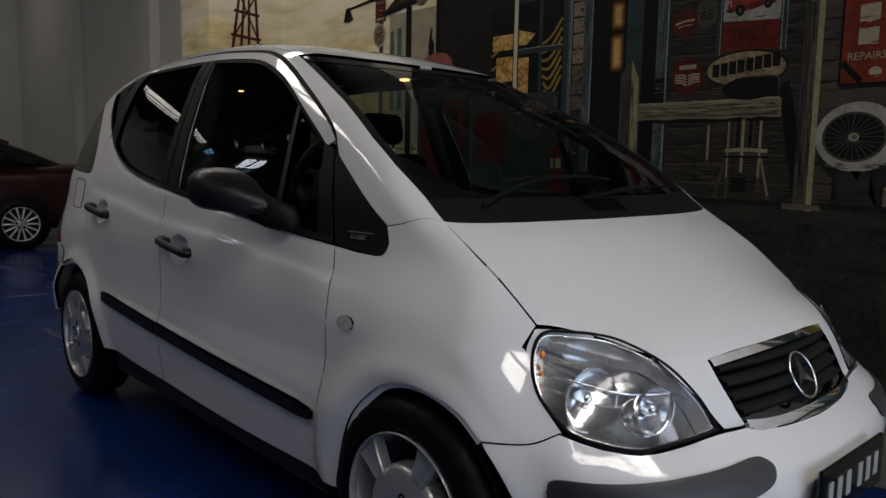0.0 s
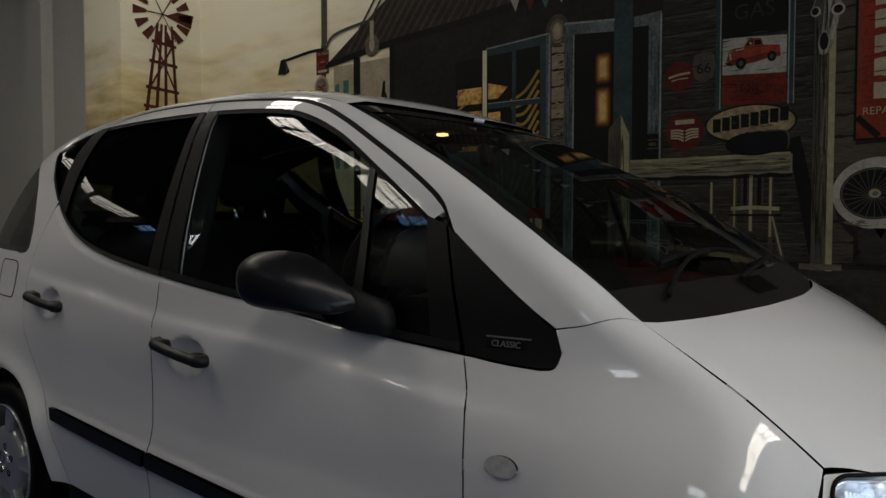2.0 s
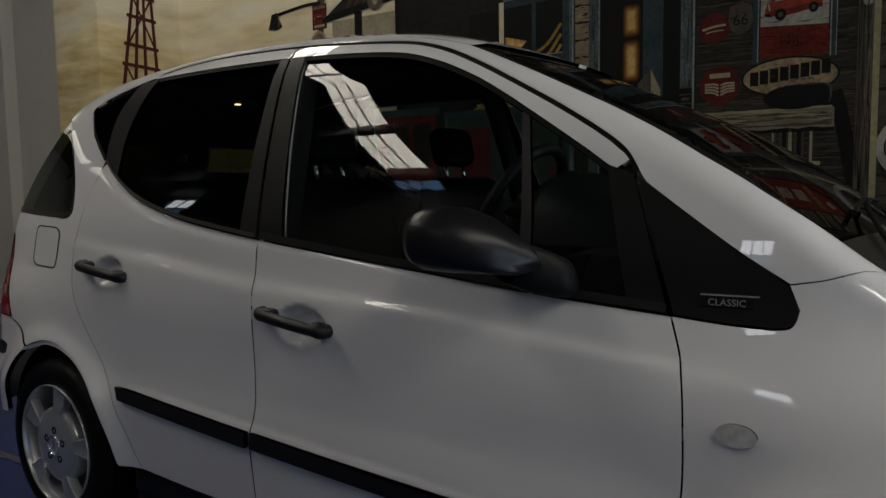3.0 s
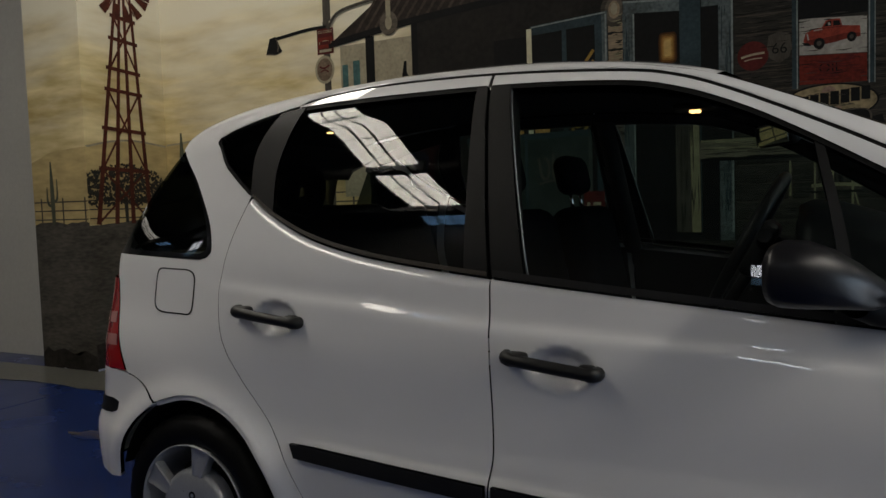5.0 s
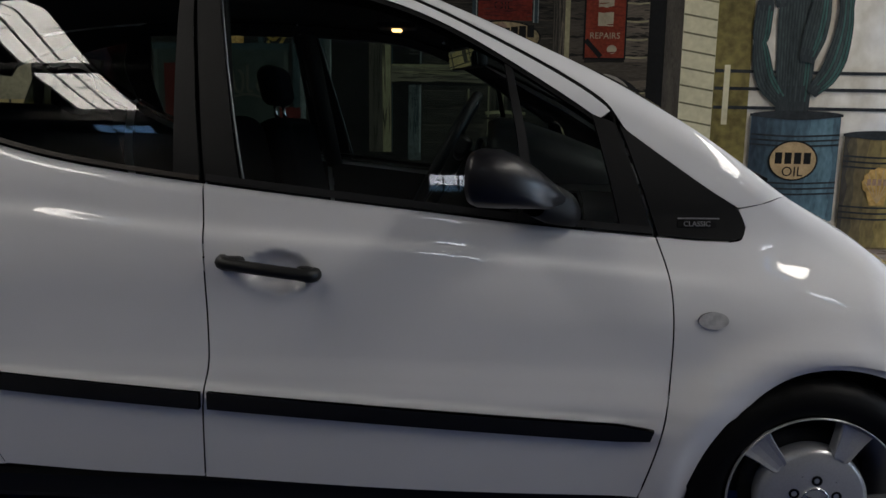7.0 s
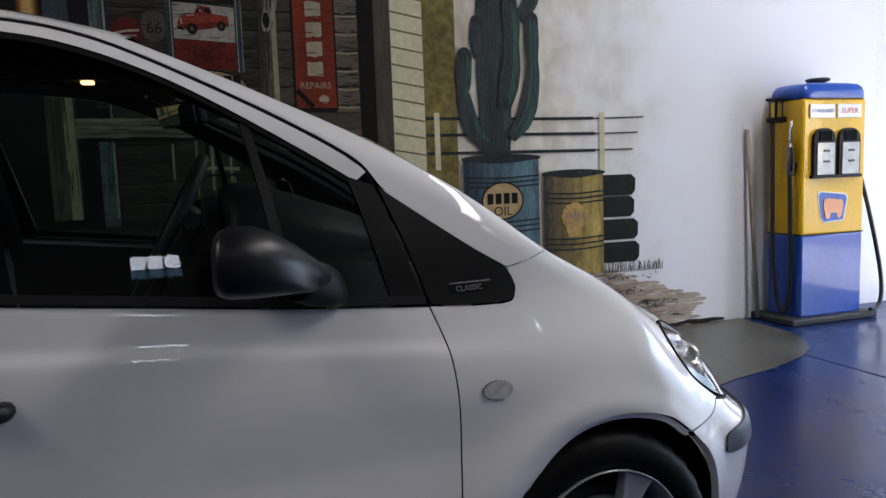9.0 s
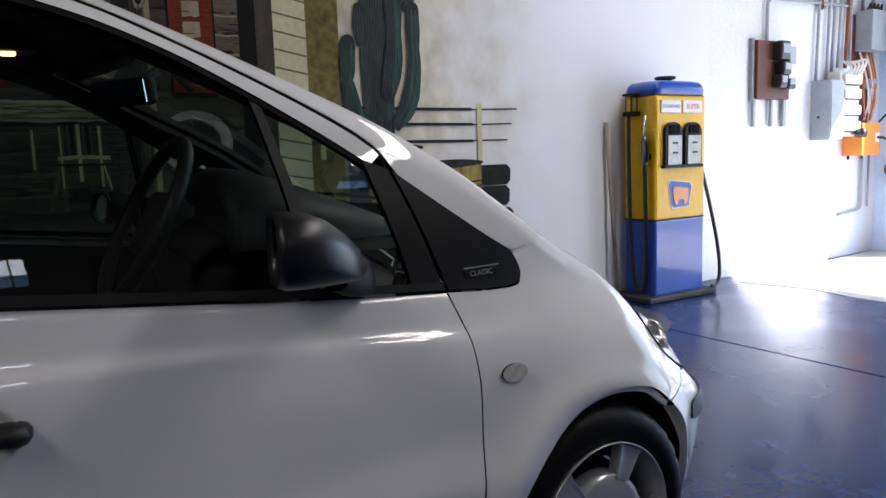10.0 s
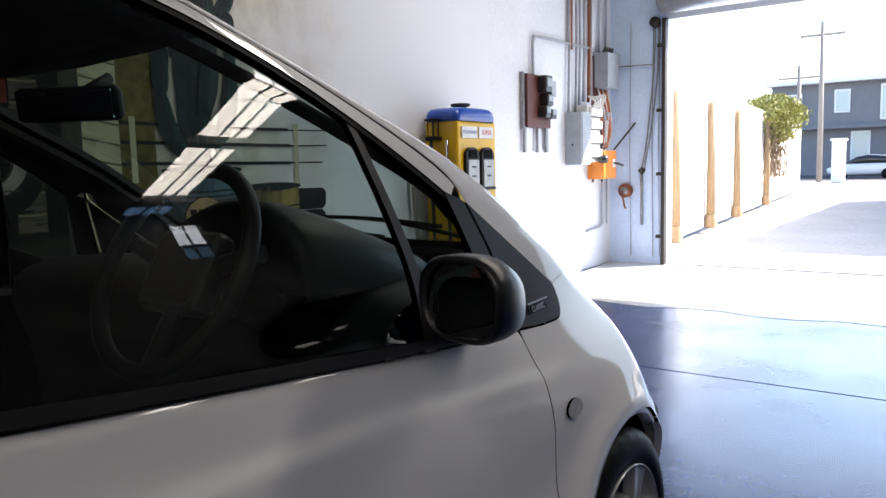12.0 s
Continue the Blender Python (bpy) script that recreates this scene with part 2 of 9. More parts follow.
def skin_mesh(name, outlines, mat, thick=0.014, lift=0.0, step=0.035, dent=None, flip=False, gap=0.0025, rim_in=True):
    """Panels that lie on the car's skin: each outline comes with the function that lays it there."""
    V, F, N = [], [], []
    for outline, lay in outlines:
        o = shrink(even(outline, step), gap) if gap else even(outline, step)
        v, f = fill(o, step)
        p = lay(v[:, 0], v[:, 1])
        n = way_out(p)
        q = p + n * lift
        if dent is not None:
            q = q - n * dent(v[:, 0], v[:, 1])[:, None]
        count, third = {}, {}
        for t in f:
            for a, b, c in ((t[0], t[1], t[2]), (t[1], t[2], t[0]), (t[2], t[0], t[1])):
                e = (min(a, b), max(a, b))
                count[e] = count.get(e, 0) + 1
                third[e] = c
        a, b, c = q[f[:, 0]], q[f[:, 1]], q[f[:, 2]]
        turn = np.einsum("ij,ij->i", np.cross(b - a, c - a), n[f[:, 0]]) < 0
        f = np.where(turn[:, None], f[:, ::-1], f)
        if dent is not None:
            near = []
            for du, dv in ((0.0015, 0.0), (0.0, 0.0015)):
                a = lay(v[:, 0] + du, v[:, 1] + dv)
                near.append(a - way_out(a) * dent(v[:, 0] + du, v[:, 1] + dv)[:, None] - (p - way_out(p) * dent(v[:, 0], v[:, 1])[:, None]))
            m = np.cross(near[0], near[1])
            m *= np.sign(np.sum(m * n, axis=1, keepdims=True))
            n = m / np.maximum(np.linalg.norm(m, axis=1, keepdims=True), 1e-12)
        at = sum(len(x) for x in V)
        V.append(q), N.append(n), F.extend((f + at).tolist())
        if thick:
            start = at + len(q)
            rv, rn, names = [], [], {}
            back = way_out(p)
            for (a, b), k in count.items():
                if k == 1:
                    for i in (a, b):
                        if i not in names:
                            names[i] = start + len(rv)
                            rv += [q[i], q[i] - back[i] * thick]
                            rn += [np.zeros(3), np.zeros(3)]
                    out = (q[a] + q[b]) / 2 - q[third[(a, b)]]
                    out = out - (q[b] - q[a]) * np.dot(out, q[b] - q[a]) / max(np.dot(q[b] - q[a], q[b] - q[a]), 1e-12)
                    out = out / max(np.linalg.norm(out), 1e-9)
                    for i in (a, b):
                        rn[names[i] - start] = rn[names[i] - start] + out
                        rn[names[i] - start + 1] = rn[names[i] - start + 1] + out
                    F.append([names[a], names[b], names[b] + 1, names[a] + 1])
            rn = np.array(rn)
            V.append(np.array(rv)), N.append(rn / np.maximum(np.linalg.norm(rn, axis=1, keepdims=True), 1e-9))
    V, N = np.concatenate(V), np.concatenate(N)
    if flip:
        V, N = V * (1, -1, 1), N * (1, -1, 1)
        F = [t[::-1] for t in F]
    me = bpy.data.meshes.new(name)
    me.from_pydata(V.tolist(), [], F)
    me.polygons.foreach_set("use_smooth", [len(t) == 3 for t in F])
    me.normals_split_custom_set_from_vertices(N.tolist())
    me.materials.append(mat)
    return me


# ---- the workshop ----
def wall_paint(name, colour, rough=0.6, block=(0.40, 0.20), joint=0.35, mottled=0.12, stain=(0.5, 0.45, 0.36)):
    """Painted masonry: shallow courses, roller marks and a few stains."""
    m = material(name, colour, rough, grain=mottled, scale=1.3, fine=28, bump=0.0)
    t = m.node_tree
    b = t.nodes["Principled BSDF"]
    co = t.nodes.new("ShaderNodeTexCoord")
    mp = t.nodes.new("ShaderNodeMapping")
    mp.inputs["Rotation"].default_value = (radians(-90), 0, 0)
    t.links.new(co.outputs["Object"], mp.inputs[0])
    br = t.nodes.new("ShaderNodeTexBrick")
    br.inputs["Scale"].default_value = 1.0
    br.inputs["Brick Width"].default_value, br.inputs["Row Height"].default_value = block
    br.inputs["Mortar Size"].default_value, br.inputs["Mortar Smooth"].default_value = 0.006, 1.0
    t.links.new(mp.outputs[0], br.inputs["Vector"])
    no = t.nodes.new("ShaderNodeTexNoise")
    no.inputs["Scale"].default_value, no.inputs["Detail"].default_value = 45, 6
    t.links.new(co.outputs["Object"], no.inputs["Vector"])
    inv = t.nodes.new("ShaderNodeMath")
    inv.operation, inv.inputs[1].default_value = "MULTIPLY_ADD", -joint
    t.links.new(br.outputs["Fac"], inv.inputs[0])
    t.links.new(no.outputs["Fac"], inv.inputs[2])
    bp = t.nodes.new("ShaderNodeBump")
    bp.inputs["Strength"].default_value, bp.inputs["Distance"].default_value = 0.35, 0.006
    t.links.new(inv.outputs[0], bp.inputs["Height"])
    t.links.new(bp.outputs[0], b.inputs["Normal"])
    return m


WALL_WHITE = wall_paint("white_painted_blockwork", (0.73, 0.76, 0.83), mottled=0.12)
# the blue of the sky's light is put into this wall colour
WALL_SKYLIT = wall_paint("pale_blue_painted_blockwork", (0.56, 0.69, 0.92), mottled=0.12)
WALL_CREAM = wall_paint("cream_painted_blockwork", (0.50, 0.49, 0.45), mottled=0.08)
WALL_PLAIN = material("grey_sheet_wall", (0.115, 0.112, 0.108), 0.8, grain=0.2, scale=0.7, fine=9)
CEILING = material("roof_sheet", (0.085, 0.083, 0.078), 0.7, grain=0.25, scale=0.8, fine=12)
FLOOR_BLUE = material("blue_floor_paint", (0.0050, 0.020, 0.108), 0.28, grain=0.42, scale=2.2, fine=16, bump=0.0, spec=0.34)
tree = FLOOR_BLUE.node_tree
scuff, span = tree.nodes.new("ShaderNodeTexNoise"), tree.nodes.new("ShaderNodeMapRange")
scuff.inputs["Scale"].default_value, scuff.inputs["Detail"].default_value, scuff.inputs["Distortion"].default_value = 1.6, 6.0, 0.5
span.inputs["From Min"].default_value, span.inputs["From Max"].default_value = 0.25, 0.75
span.inputs["To Min"].default_value, span.inputs["To Max"].default_value = 0.17, 0.32
tree.links.new(tree.nodes["Texture Coordinate"].outputs["Object"], scuff.inputs["Vector"])
tree.links.new(scuff.outputs["Fac"], span.inputs["Value"])
tree.links.new(span.outputs[0], tree.nodes["Principled BSDF"].inputs["Roughness"])
FLOOR_GREY = material("worn_grey_floor", (0.10, 0.10, 0.09), 0.35, grain=0.45, scale=2.5, fine=30, bump=0.08)
JOINT = material("floor_joint", (0.01, 0.012, 0.015), 0.7)
YELLOW_WORN = material("worn_yellow_paint", (0.0050, 0.020, 0.108), 0.30, grain=0.42, scale=2.2, fine=16, spec=0.4)
tree = YELLOW_WORN.node_tree
smear, flake, soft, blend = (tree.nodes.new(k) for k in ("ShaderNodeMapping", "ShaderNodeTexNoise", "ShaderNodeMapRange", "ShaderNodeMix"))
smear.inputs["Scale"].default_value = (5, 42, 1)
flake.inputs["Scale"].default_value, flake.inputs["Detail"].default_value = 1.0, 6.0
soft.inputs["From Min"].default_value, soft.inputs["From Max"].default_value = 0.42, 0.66
soft.inputs["To Max"].default_value = 0.8
blend.data_type = "RGBA"
blend.inputs["B"].default_value = (0.15, 0.115, 0.040, 1)
tree.links.new(tree.nodes["Texture Coordinate"].outputs["Object"], smear.inputs[0])
tree.links.new(smear.outputs[0], flake.inputs["Vector"])
tree.links.new(flake.outputs["Fac"], soft.inputs["Value"])
tree.links.new(soft.outputs[0], blend.inputs["Factor"])
tree.links.new(tree.nodes["Principled BSDF"].inputs["Base Color"].links[0].from_socket, blend.inputs["A"])
tree.links.new(blend.outputs["Result"], tree.nodes["Principled BSDF"].inputs["Base Color"])
CONCRETE = material("yard_concrete", (0.42, 0.40, 0.37), 0.85, grain=0.25, scale=0.6, fine=14, bump=0.1)
WALL_Y = 2.25


def slab(name, x0, x1, y0, y1, z0, z1, mat, label, kind="structure", category="", bevel=0.0, parent=None):
    ob = part(name, box(((x0 + x1) / 2, (y0 + y1) / 2, (z0 + z1) / 2), (x1 - x0, y1 - y0, z1 - z0), bevel), mat, parent)
    return tagged(ob, label, category or "", "", kind) if parent is None else ob


ground = part("ground", box((120, 0, -0.215), (2200, 2200, 0.2), 0), CONCRETE)
tagged(ground, "pale sunlit concrete ground outside the big door", "ground", "", "structure")
floor = tagged(part("floor", box((-2.1, -1.6, -0.065), (21.6, 8.0, 0.10), 0), JOINT), "blue painted concrete floor with dark joints", "floor", "", "structure")
for x0, x1 in ((-13.0, -4.20), (-4.192, 3.897), (3.911, 8.45)):
    for y0, y1 in ((-5.6, -2.604), (-2.596, 2.25)):
        part("floor_slab", box(((x0 + x1) / 2, (y0 + y1) / 2, -0.02), (x1 - x0, y1 - y0, 0.04), 0.002, seg=1), FLOOR_BLUE, floor)


def patch(name, pts, mat, z, label="", parent=None):
    """A thin layer of paint with an uneven edge."""
    v, f = fill(even(np.array(pts), 0.15), 0.5)
    bm = bmesh.new()
    vs = [bm.verts.new((a, b, z)) for a, b in v]
    for t in f:
        bm.faces.new([vs[i] for i in t])
    for face in bm.faces:
        face.normal_update()
        if face.normal.z < 0:
            face.normal_flip()
    me = bpy.data.meshes.new(name)
    bm.to_mesh(me)
    bm.free()
    return part(name, me, mat, parent, label)


rng = random.Random(4)
edge = [(-6.0 + i * 0.2, 1.02 + rng.uniform(-0.03, 0.03) - 0.08 * math.exp(-((-6.0 + i * 0.2 - 3.0) / 0.6) ** 2)) for i in range(46)] + [(3.2, 1.0), (3.48, 1.06), (3.70, 1.14), (3.87, 1.21), (4.02, 1.31), (4.13, 1.43), (4.22, 1.56), (4.27, 1.70), (4.30, 2.0)]
patch("bare_floor_strip", edge + [(4.30, 2.249), (-4.54, 2.249), (-4.54, 1.44), (-6.0, 1.44)], FLOOR_GREY, 0.003, "worn grey strip of bare floor along the wall", floor)
for cx, cy, w, h, a in ((-2.98, 0.30, 0.60, 0.17, 3), (-2.62, -0.56, 0.50, 0.05, 0), (-2.10, -0.565, 0.52, 0.055, 0), (-1.74, -0.568, 0.34, 0.045, 1), (-4.6, 0.0, 0.6, 0.06, 2), (-5.4, 0.05, 0.5, 0.06, 2)):
    pts = [(cx + w / 2 * math.cos(t) * rng.uniform(0.8, 1.15), cy + h / 2 * math.sin(t) * rng.uniform(0.6, 1.2) + w / 2 * math.cos(t) * math.sin(radians(a))) for t in np.linspace(0, 2 * math.pi, 30)[:-1]]
    patch("worn_line", pts, YELLOW_WORN, 0.0022, "", floor)
# pale patch paints the white glare of the sunlit floor into its colour
SUN_GLARE = material("bare_pale_concrete", (0.50, 0.50, 0.50), 0.35, grain=0.25, scale=1.2, fine=20, bump=0.05)
patch("bare_apron", [(5.80 + 0.06 * math.sin(i * 1.7), -5.5 + i * 0.30) for i in range(26)] + [(8.44, 2.24), (8.44, -5.5)], SUN_GLARE, 0.003, "pale patch of painted-in sun glare on the floor inside the big door", floor)

wall = slab("wall_north", -4.55, 8.70, WALL_Y, WALL_Y + 0.22, 0, 3.7, WALL_WHITE, "white painted block wall that carries the mural")
slab("wall_north", -4.55, 8.70, WALL_Y, WALL_Y + 0.22, 3.7, 5.0, WALL_PLAIN, "plain grey sheeting over the mural wall")
slab("wall_pier", -5.20, -4.55, 1.45, WALL_Y + 0.22, 0, 5.0, WALL_WHITE, "painted masonry pier at the end of the mural")
slab("wall_west_bay", -13.0, -5.20, 1.74, 1.96, 0, 5.0, WALL_CREAM, "plain cream block wall behind the red car")
for x in (-6.7, -9.6):
    slab("wall_pilaster", x - 0.2, x + 0.2, 1.62, 1.74, 0, 5.0, WALL_CREAM, "plain cream wall pilaster")
slab("wall_west", -13.2, -13.0, -5.8, 2.0, 0, 5.0, WALL_CREAM, "plain end wall of the workshop")
HIGH_WINDOWS = ((0.42, 0.82, 2.62, 3.62), (-9.35, -8.65, 4.15, 4.90), (5.0, 5.5, 4.30, 4.90))
x = -13.0
for x0, x1, z0, z1 in sorted(HIGH_WINDOWS):
    for a, b, c, d in ((x, x0, 0, 5.0), (x0, x1, 0, z0), (x0, x1, z1, 5.0)):
        slab("wall_south", a, b, -5.8, -5.6, c, d, WALL_PLAIN, "plain grey workshop wall")
    x = x1
slab("wall_south", x, 8.70, -5.8, -5.6, 0, 5.0, WALL_PLAIN, "plain grey workshop wall")
DOOR_Y0, DOOR_Y1, DOOR_H = -3.6, 1.55, 2.9
slab("wall_east", 8.45, 8.70, DOOR_Y1, WALL_Y, 0, 5.0, WALL_SKYLIT, "wall return beside the big door, tinted with the sky's blue light")
slab("wall_east", 8.45, 8.70, -5.6, DOOR_Y0, 0, 5.0, WALL_PLAIN, "plain wall beside the big door")
slab("wall_east", 8.45, 8.70, DOOR_Y0, DOOR_Y1, DOOR_H, 5.0, WALL_WHITE, "white wall over the big door")

# ceiling with rooflights
ceil = bmesh.new()
LIGHTS_X = (-11.2, -3.45, 4.72)
xs = [-13.2] + [v for x in LIGHTS_X for v in (x - 0.335, x + 0.335)] + [8.7]
for a, b in zip(xs[::2], xs[1::2]):
    add_box(ceil, ((a + b) / 2, -1.6, 5.06), (b - a, 8.5, 0.12))
for x in LIGHTS_X:
    add_box(ceil, (x, -5.72, 5.06), (0.67, 0.30, 0.12))
    add_box(ceil, (x, 2.05, 5.06), (0.67, 1.2, 0.12))
for y in (-4.95, -3.65, -1.8, 0.0, 1.6):
    add_box(ceil, (-2.2, y, 4.80), (22, 0.10, 0.16))
add_box(ceil, (-2.2, -1.6, 5.20), (22.2, 8.6, 0.10))
tagged(part("ceiling", ceil, CEILING), "dark workshop roof sheeting on purlins", "ceiling", "", "structure")
BLUE_SHEET = glow("blue_roof_sheet", (0.22, 0.42, 0.70), 0.9)
SKYLIGHTS = [glow("translucent_roof_sheet", (1.0, 0.93, 0.80), power) for power in (0.8, 3.4, 4.8)]
for x, SKYLIGHT in zip(LIGHTS_X, SKYLIGHTS):
    rl = thing("rooflight", "translucent corrugated rooflight strip glowing with daylight", "skylight", (x, 0, 0), 0, "rooflights", "structure")
    # the last, northmost sheet is an unseen extension, added to brighten the mural
    for y0, y1 in ((-5.55, -5.24), (-5.22, -4.33), (-4.31, -3.03), (-3.01, -1.73), (-1.71, -0.07), (-0.05, 1.45)):
        bm = bmesh.new()
        row = []
        for i in range(19):
            u = -0.325 + 0.65 * i / 18
            z = 5.0 + 0.015 * math.cos(i * math.pi / 3)
            row.append((bm.verts.new((u, y0, z)), bm.verts.new((u, y1, z))))
        for a, b in zip(row, row[1:]):
            bm.faces.new((a[0], a[1], b[1], b[0])).smooth = True
        part("rooflight_sheet", bm, SKYLIGHT if y0 > -5.5 else BLUE_SHEET, rl)
        bm = bmesh.new()
        for u in (-0.10, 0.10):
            add_box(bm, (u, (y0 + y1) / 2, 4.975), (0.018, y1 - y0, 0.02))
        part("rooflight_bar", bm, CEILING, rl)

# high windows in the south wall
DIM_PANE = glow("shaded_frosted_pane", (0.30, 0.55, 0.80), 0.30)
DAY_PANE = glow("daylit_frosted_pane", (0.93, 0.96, 1.0), 2.2)


def high_window(name, x0, x1, z0, z1, columns, label):
    """A steel frame with a bright upper row of panes over a blue, shaded lower row."""
    win = thing(name, label, "window", ((x0 + x1) / 2, -5.66, 0), 0, "", "structure")
    W, H = x1 - x0, z1 - z0
    for i in range(columns + 1):
        part("glazing_bar", box((-W / 2 + W * i / columns, 0, z0 + H / 2), (0.014, 0.05, H)), SATIN_BLACK, win)
    for z in (z0, z0 + 0.42 * H, z1):
        part("window_rail", box((0, 0, z), (W, 0.045, 0.035)), SATIN_BLACK, win)
    for i in range(columns):
        for low, high, mat in ((z0, z0 + 0.42 * H, DIM_PANE), (z0 + 0.42 * H, z1, DAY_PANE)):
            part("pane", box((-W / 2 + W * (i + 0.5) / columns, -0.01, (low + high) / 2), (W / columns - 0.014, 0.008, high - low - 0.035)), mat, win)


for i, (x0, x1, z0, z1) in enumerate(HIGH_WINDOWS):
    high_window("window_%d" % (i + 1), x0, x1, z0, z1, 2 if i else 3, "high steel-framed window with frosted panes")


# ---- the shape of the car's skin ----
def hermite(xs, ys):
    """A smooth curve through the given stations, flat-limited so that it does not overshoot."""
    xs, ys = np.array(xs, float), np.array(ys, float)
    d = np.diff(ys) / np.diff(xs)
    m = np.zeros(len(xs))
    m[0], m[-1] = d[0], d[-1]
    for i in range(1, len(xs) - 1):
        if d[i - 1] * d[i] > 0:
            w0, w1 = xs[i + 1] - xs[i], xs[i] - xs[i - 1]
            m[i] = (w0 + w1) * 1.5 / ((w0 * 2 + w1) * 0.5 / d[i - 1] + (w0 + w1 * 2) * 0.5 / d[i])
    def f(x):
        x = np.asarray(x, float)
        i = np.clip(np.searchsorted(xs, x) - 1, 0, len(xs) - 2)
        h = xs[i + 1] - xs[i]
        t = np.clip((x - xs[i]) / h, -0.6, 1.6)
        a = ys[i] * (2 * t**3 - 3 * t**2 + 1) + m[i] * h * (t**3 - 2 * t**2 + t) + ys[i + 1] * (3 * t**2 - 2 * t**3) + m[i + 1] * h * (t**3 - t**2)
        lin = np.where(t < 0, ys[i] + m[i] * h * t, ys[i + 1] + m[i + 1] * h * (t - 1))
        return np.where((t < 0) | (t > 1), lin, a)
    return f


# half width over height, and what the two ends take off it, low and high on the body
HALF = hermite([0.15, 0.28, 0.40, 0.50, 0.56, 0.62, 0.70, 0.78, 0.83, 0.87, 0.91, 0.96, 1.03, 1.20, 1.40, 1.55, 1.70], [0.765, 0.795, 0.815, 0.827, 0.820, 0.8135, 0.8125, 0.8115, 0.808, 0.802, 0.794, 0.783, 0.769, 0.713, 0.630, 0.555, 0.46])
CUT_HIGH = hermite([-1.9, -1.75, -1.62, -1.43, -1.2, -0.8, -0.2, 0.4, 0.77, 0.87, 1.07, 1.2, 1.4, 1.6, 1.9], [0.19, 0.10, 0.060, 0.034, 0.015, 0.002, 0.0, 0.022, 0.044, 0.052, 0.066, 0.085, 0.13, 0.20, 0.36])
CUT_LOW = hermite([-1.9, -1.75, -1.6, -1.4, -1.2, -0.8, -0.2, 0.5, 1.0, 1.2, 1.4, 1.5, 1.6, 1.7, 1.9], [0.11, 0.055, 0.026, 0.008, 0.002, 0.008, 0.008, 0.010, 0.015, 0.018, 0.028, 0.044, 0.068, 0.100, 0.22])
CROWN_LINE = hermite([-1.75, -1.5, -1.3, -1.1, -0.9, -0.6, -0.3, 0.0, 0.2, 0.4, 0.6, 0.8, 0.95, 1.06, 1.2, 1.35, 1.49, 1.6, 1.75, 1.95], [1.36, 1.51, 1.575, 1.605, 1.622, 1.635, 1.63, 1.606, 1.570, 1.496, 1.406, 1.312, 1.222, 1.140, 1.045, 0.975, 0.898, 0.835, 0.750, 0.63])
CROWN = hermite([-1.5, -0.6, 0.0, 0.3, 0.6, 0.8, 1.06, 1.2, 1.35, 1.49, 1.6, 1.75, 1.9], [0.12, 0.10, 0.10, 0.09, 0.08, 0.075, 0.085, 0.10, 0.14, 0.205, 0.24, 0.20, 0.15])
NOSE = hermite([0.15, 0.25, 0.35, 0.44, 0.50, 0.535, 0.57, 0.64, 0.72, 0.78], [1.85, 1.915, 1.955, 1.965, 1.948, 1.91, 1.868, 1.826, 1.786, 1.756])
TAIL = hermite([0.15, 0.24, 0.38, 0.52, 0.60, 0.70, 0.80, 1.0, 1.1, 1.3, 1.46, 1.6], [-1.73, -1.78, -1.82, -1.815, -1.785, -1.77, -1.77, -1.76, -1.745, -1.645, -1.535, -1.44])
SHOULDER = hermite([-1.4, -1.0, -0.8, -0.58, -0.41, -0.226, 0.05, 0.31, 0.574, 0.858, 1.2], [1.03, 0.988, 0.970, 0.953, 0.932, 0.917, 0.902, 0.887, 0.861, 0.835, 0.80])
WHEELS_X, WHEEL_Y, WHEEL_Z = (-1.222, 1.252), 0.735, 0.297


def smax(a, b, k):
    h = np.maximum(k - np.abs(a - b), 0) / k
    return np.maximum(a, b) + h * h * k * 0.25


def side_of(x, z):
    low = np.clip((x - 1.36) / 0.26, 0, 1)
    w = np.clip((z - 0.70 + 0.15 * low * low * (3 - 2 * low)) / 0.24, 0, 1)
    w = w * w * (3 - 2 * w)
    y = HALF(z) - CUT_LOW(x) * (1 - w) - CUT_HIGH(x) * w
    u = z - SHOULDER(x)
    ends = np.clip((x + 1.30) / 0.35, 0, 1) * np.clip((1.15 - x) / 0.35, 0, 1)
    fore = np.clip((x + 0.15) / 0.35, 0, 1)
    ledge = 0.0065 * (1 - 0.20 * fore) * (1 + 0.14 * np.sin(9.3 * x + 0.6) + 0.10 * np.sin(23.0 * x + 2.0))
    y = y + ledge * (np.tanh(u / 0.080) - np.tanh(u / (0.017 - 0.0055 * fore))) * ends
    u = z - (0.538 - 0.054 * (x + 0.22))
    ends = np.clip((x + 0.86) / 0.15, 0, 1) * np.clip((0.92 - x) / 0.15, 0, 1)
    y = y + 0.0026 * (np.tanh(u / 0.040) - np.tanh(u / 0.007)) * ends
    for wx in WHEELS_X:
        r = np.hypot(x - wx, z - WHEEL_Z)
        y = y + 0.026 * np.exp(-((r - 0.35) / 0.055) ** 2)
    return y


def body(x, y, z):
    """Above zero outside the car's skin, below inside."""
    ay = np.abs(y)
    up = z - (CROWN_LINE(x) - CROWN(x) * np.minimum(ay, 0.75) ** 2)
    k = 0.05 + 0.07 * np.clip((z - 1.05) / 0.4, 0, 1)
    f = smax(ay - side_of(x, z), up * 0.88, k)
    f = smax(f, x - (NOSE(z) - 0.28 * ay**2 - 0.30 * ay**6), 0.07)
    return smax(f, TAIL(z) + 0.16 * ay**2 + 0.1 * ay**6 - x, 0.07)


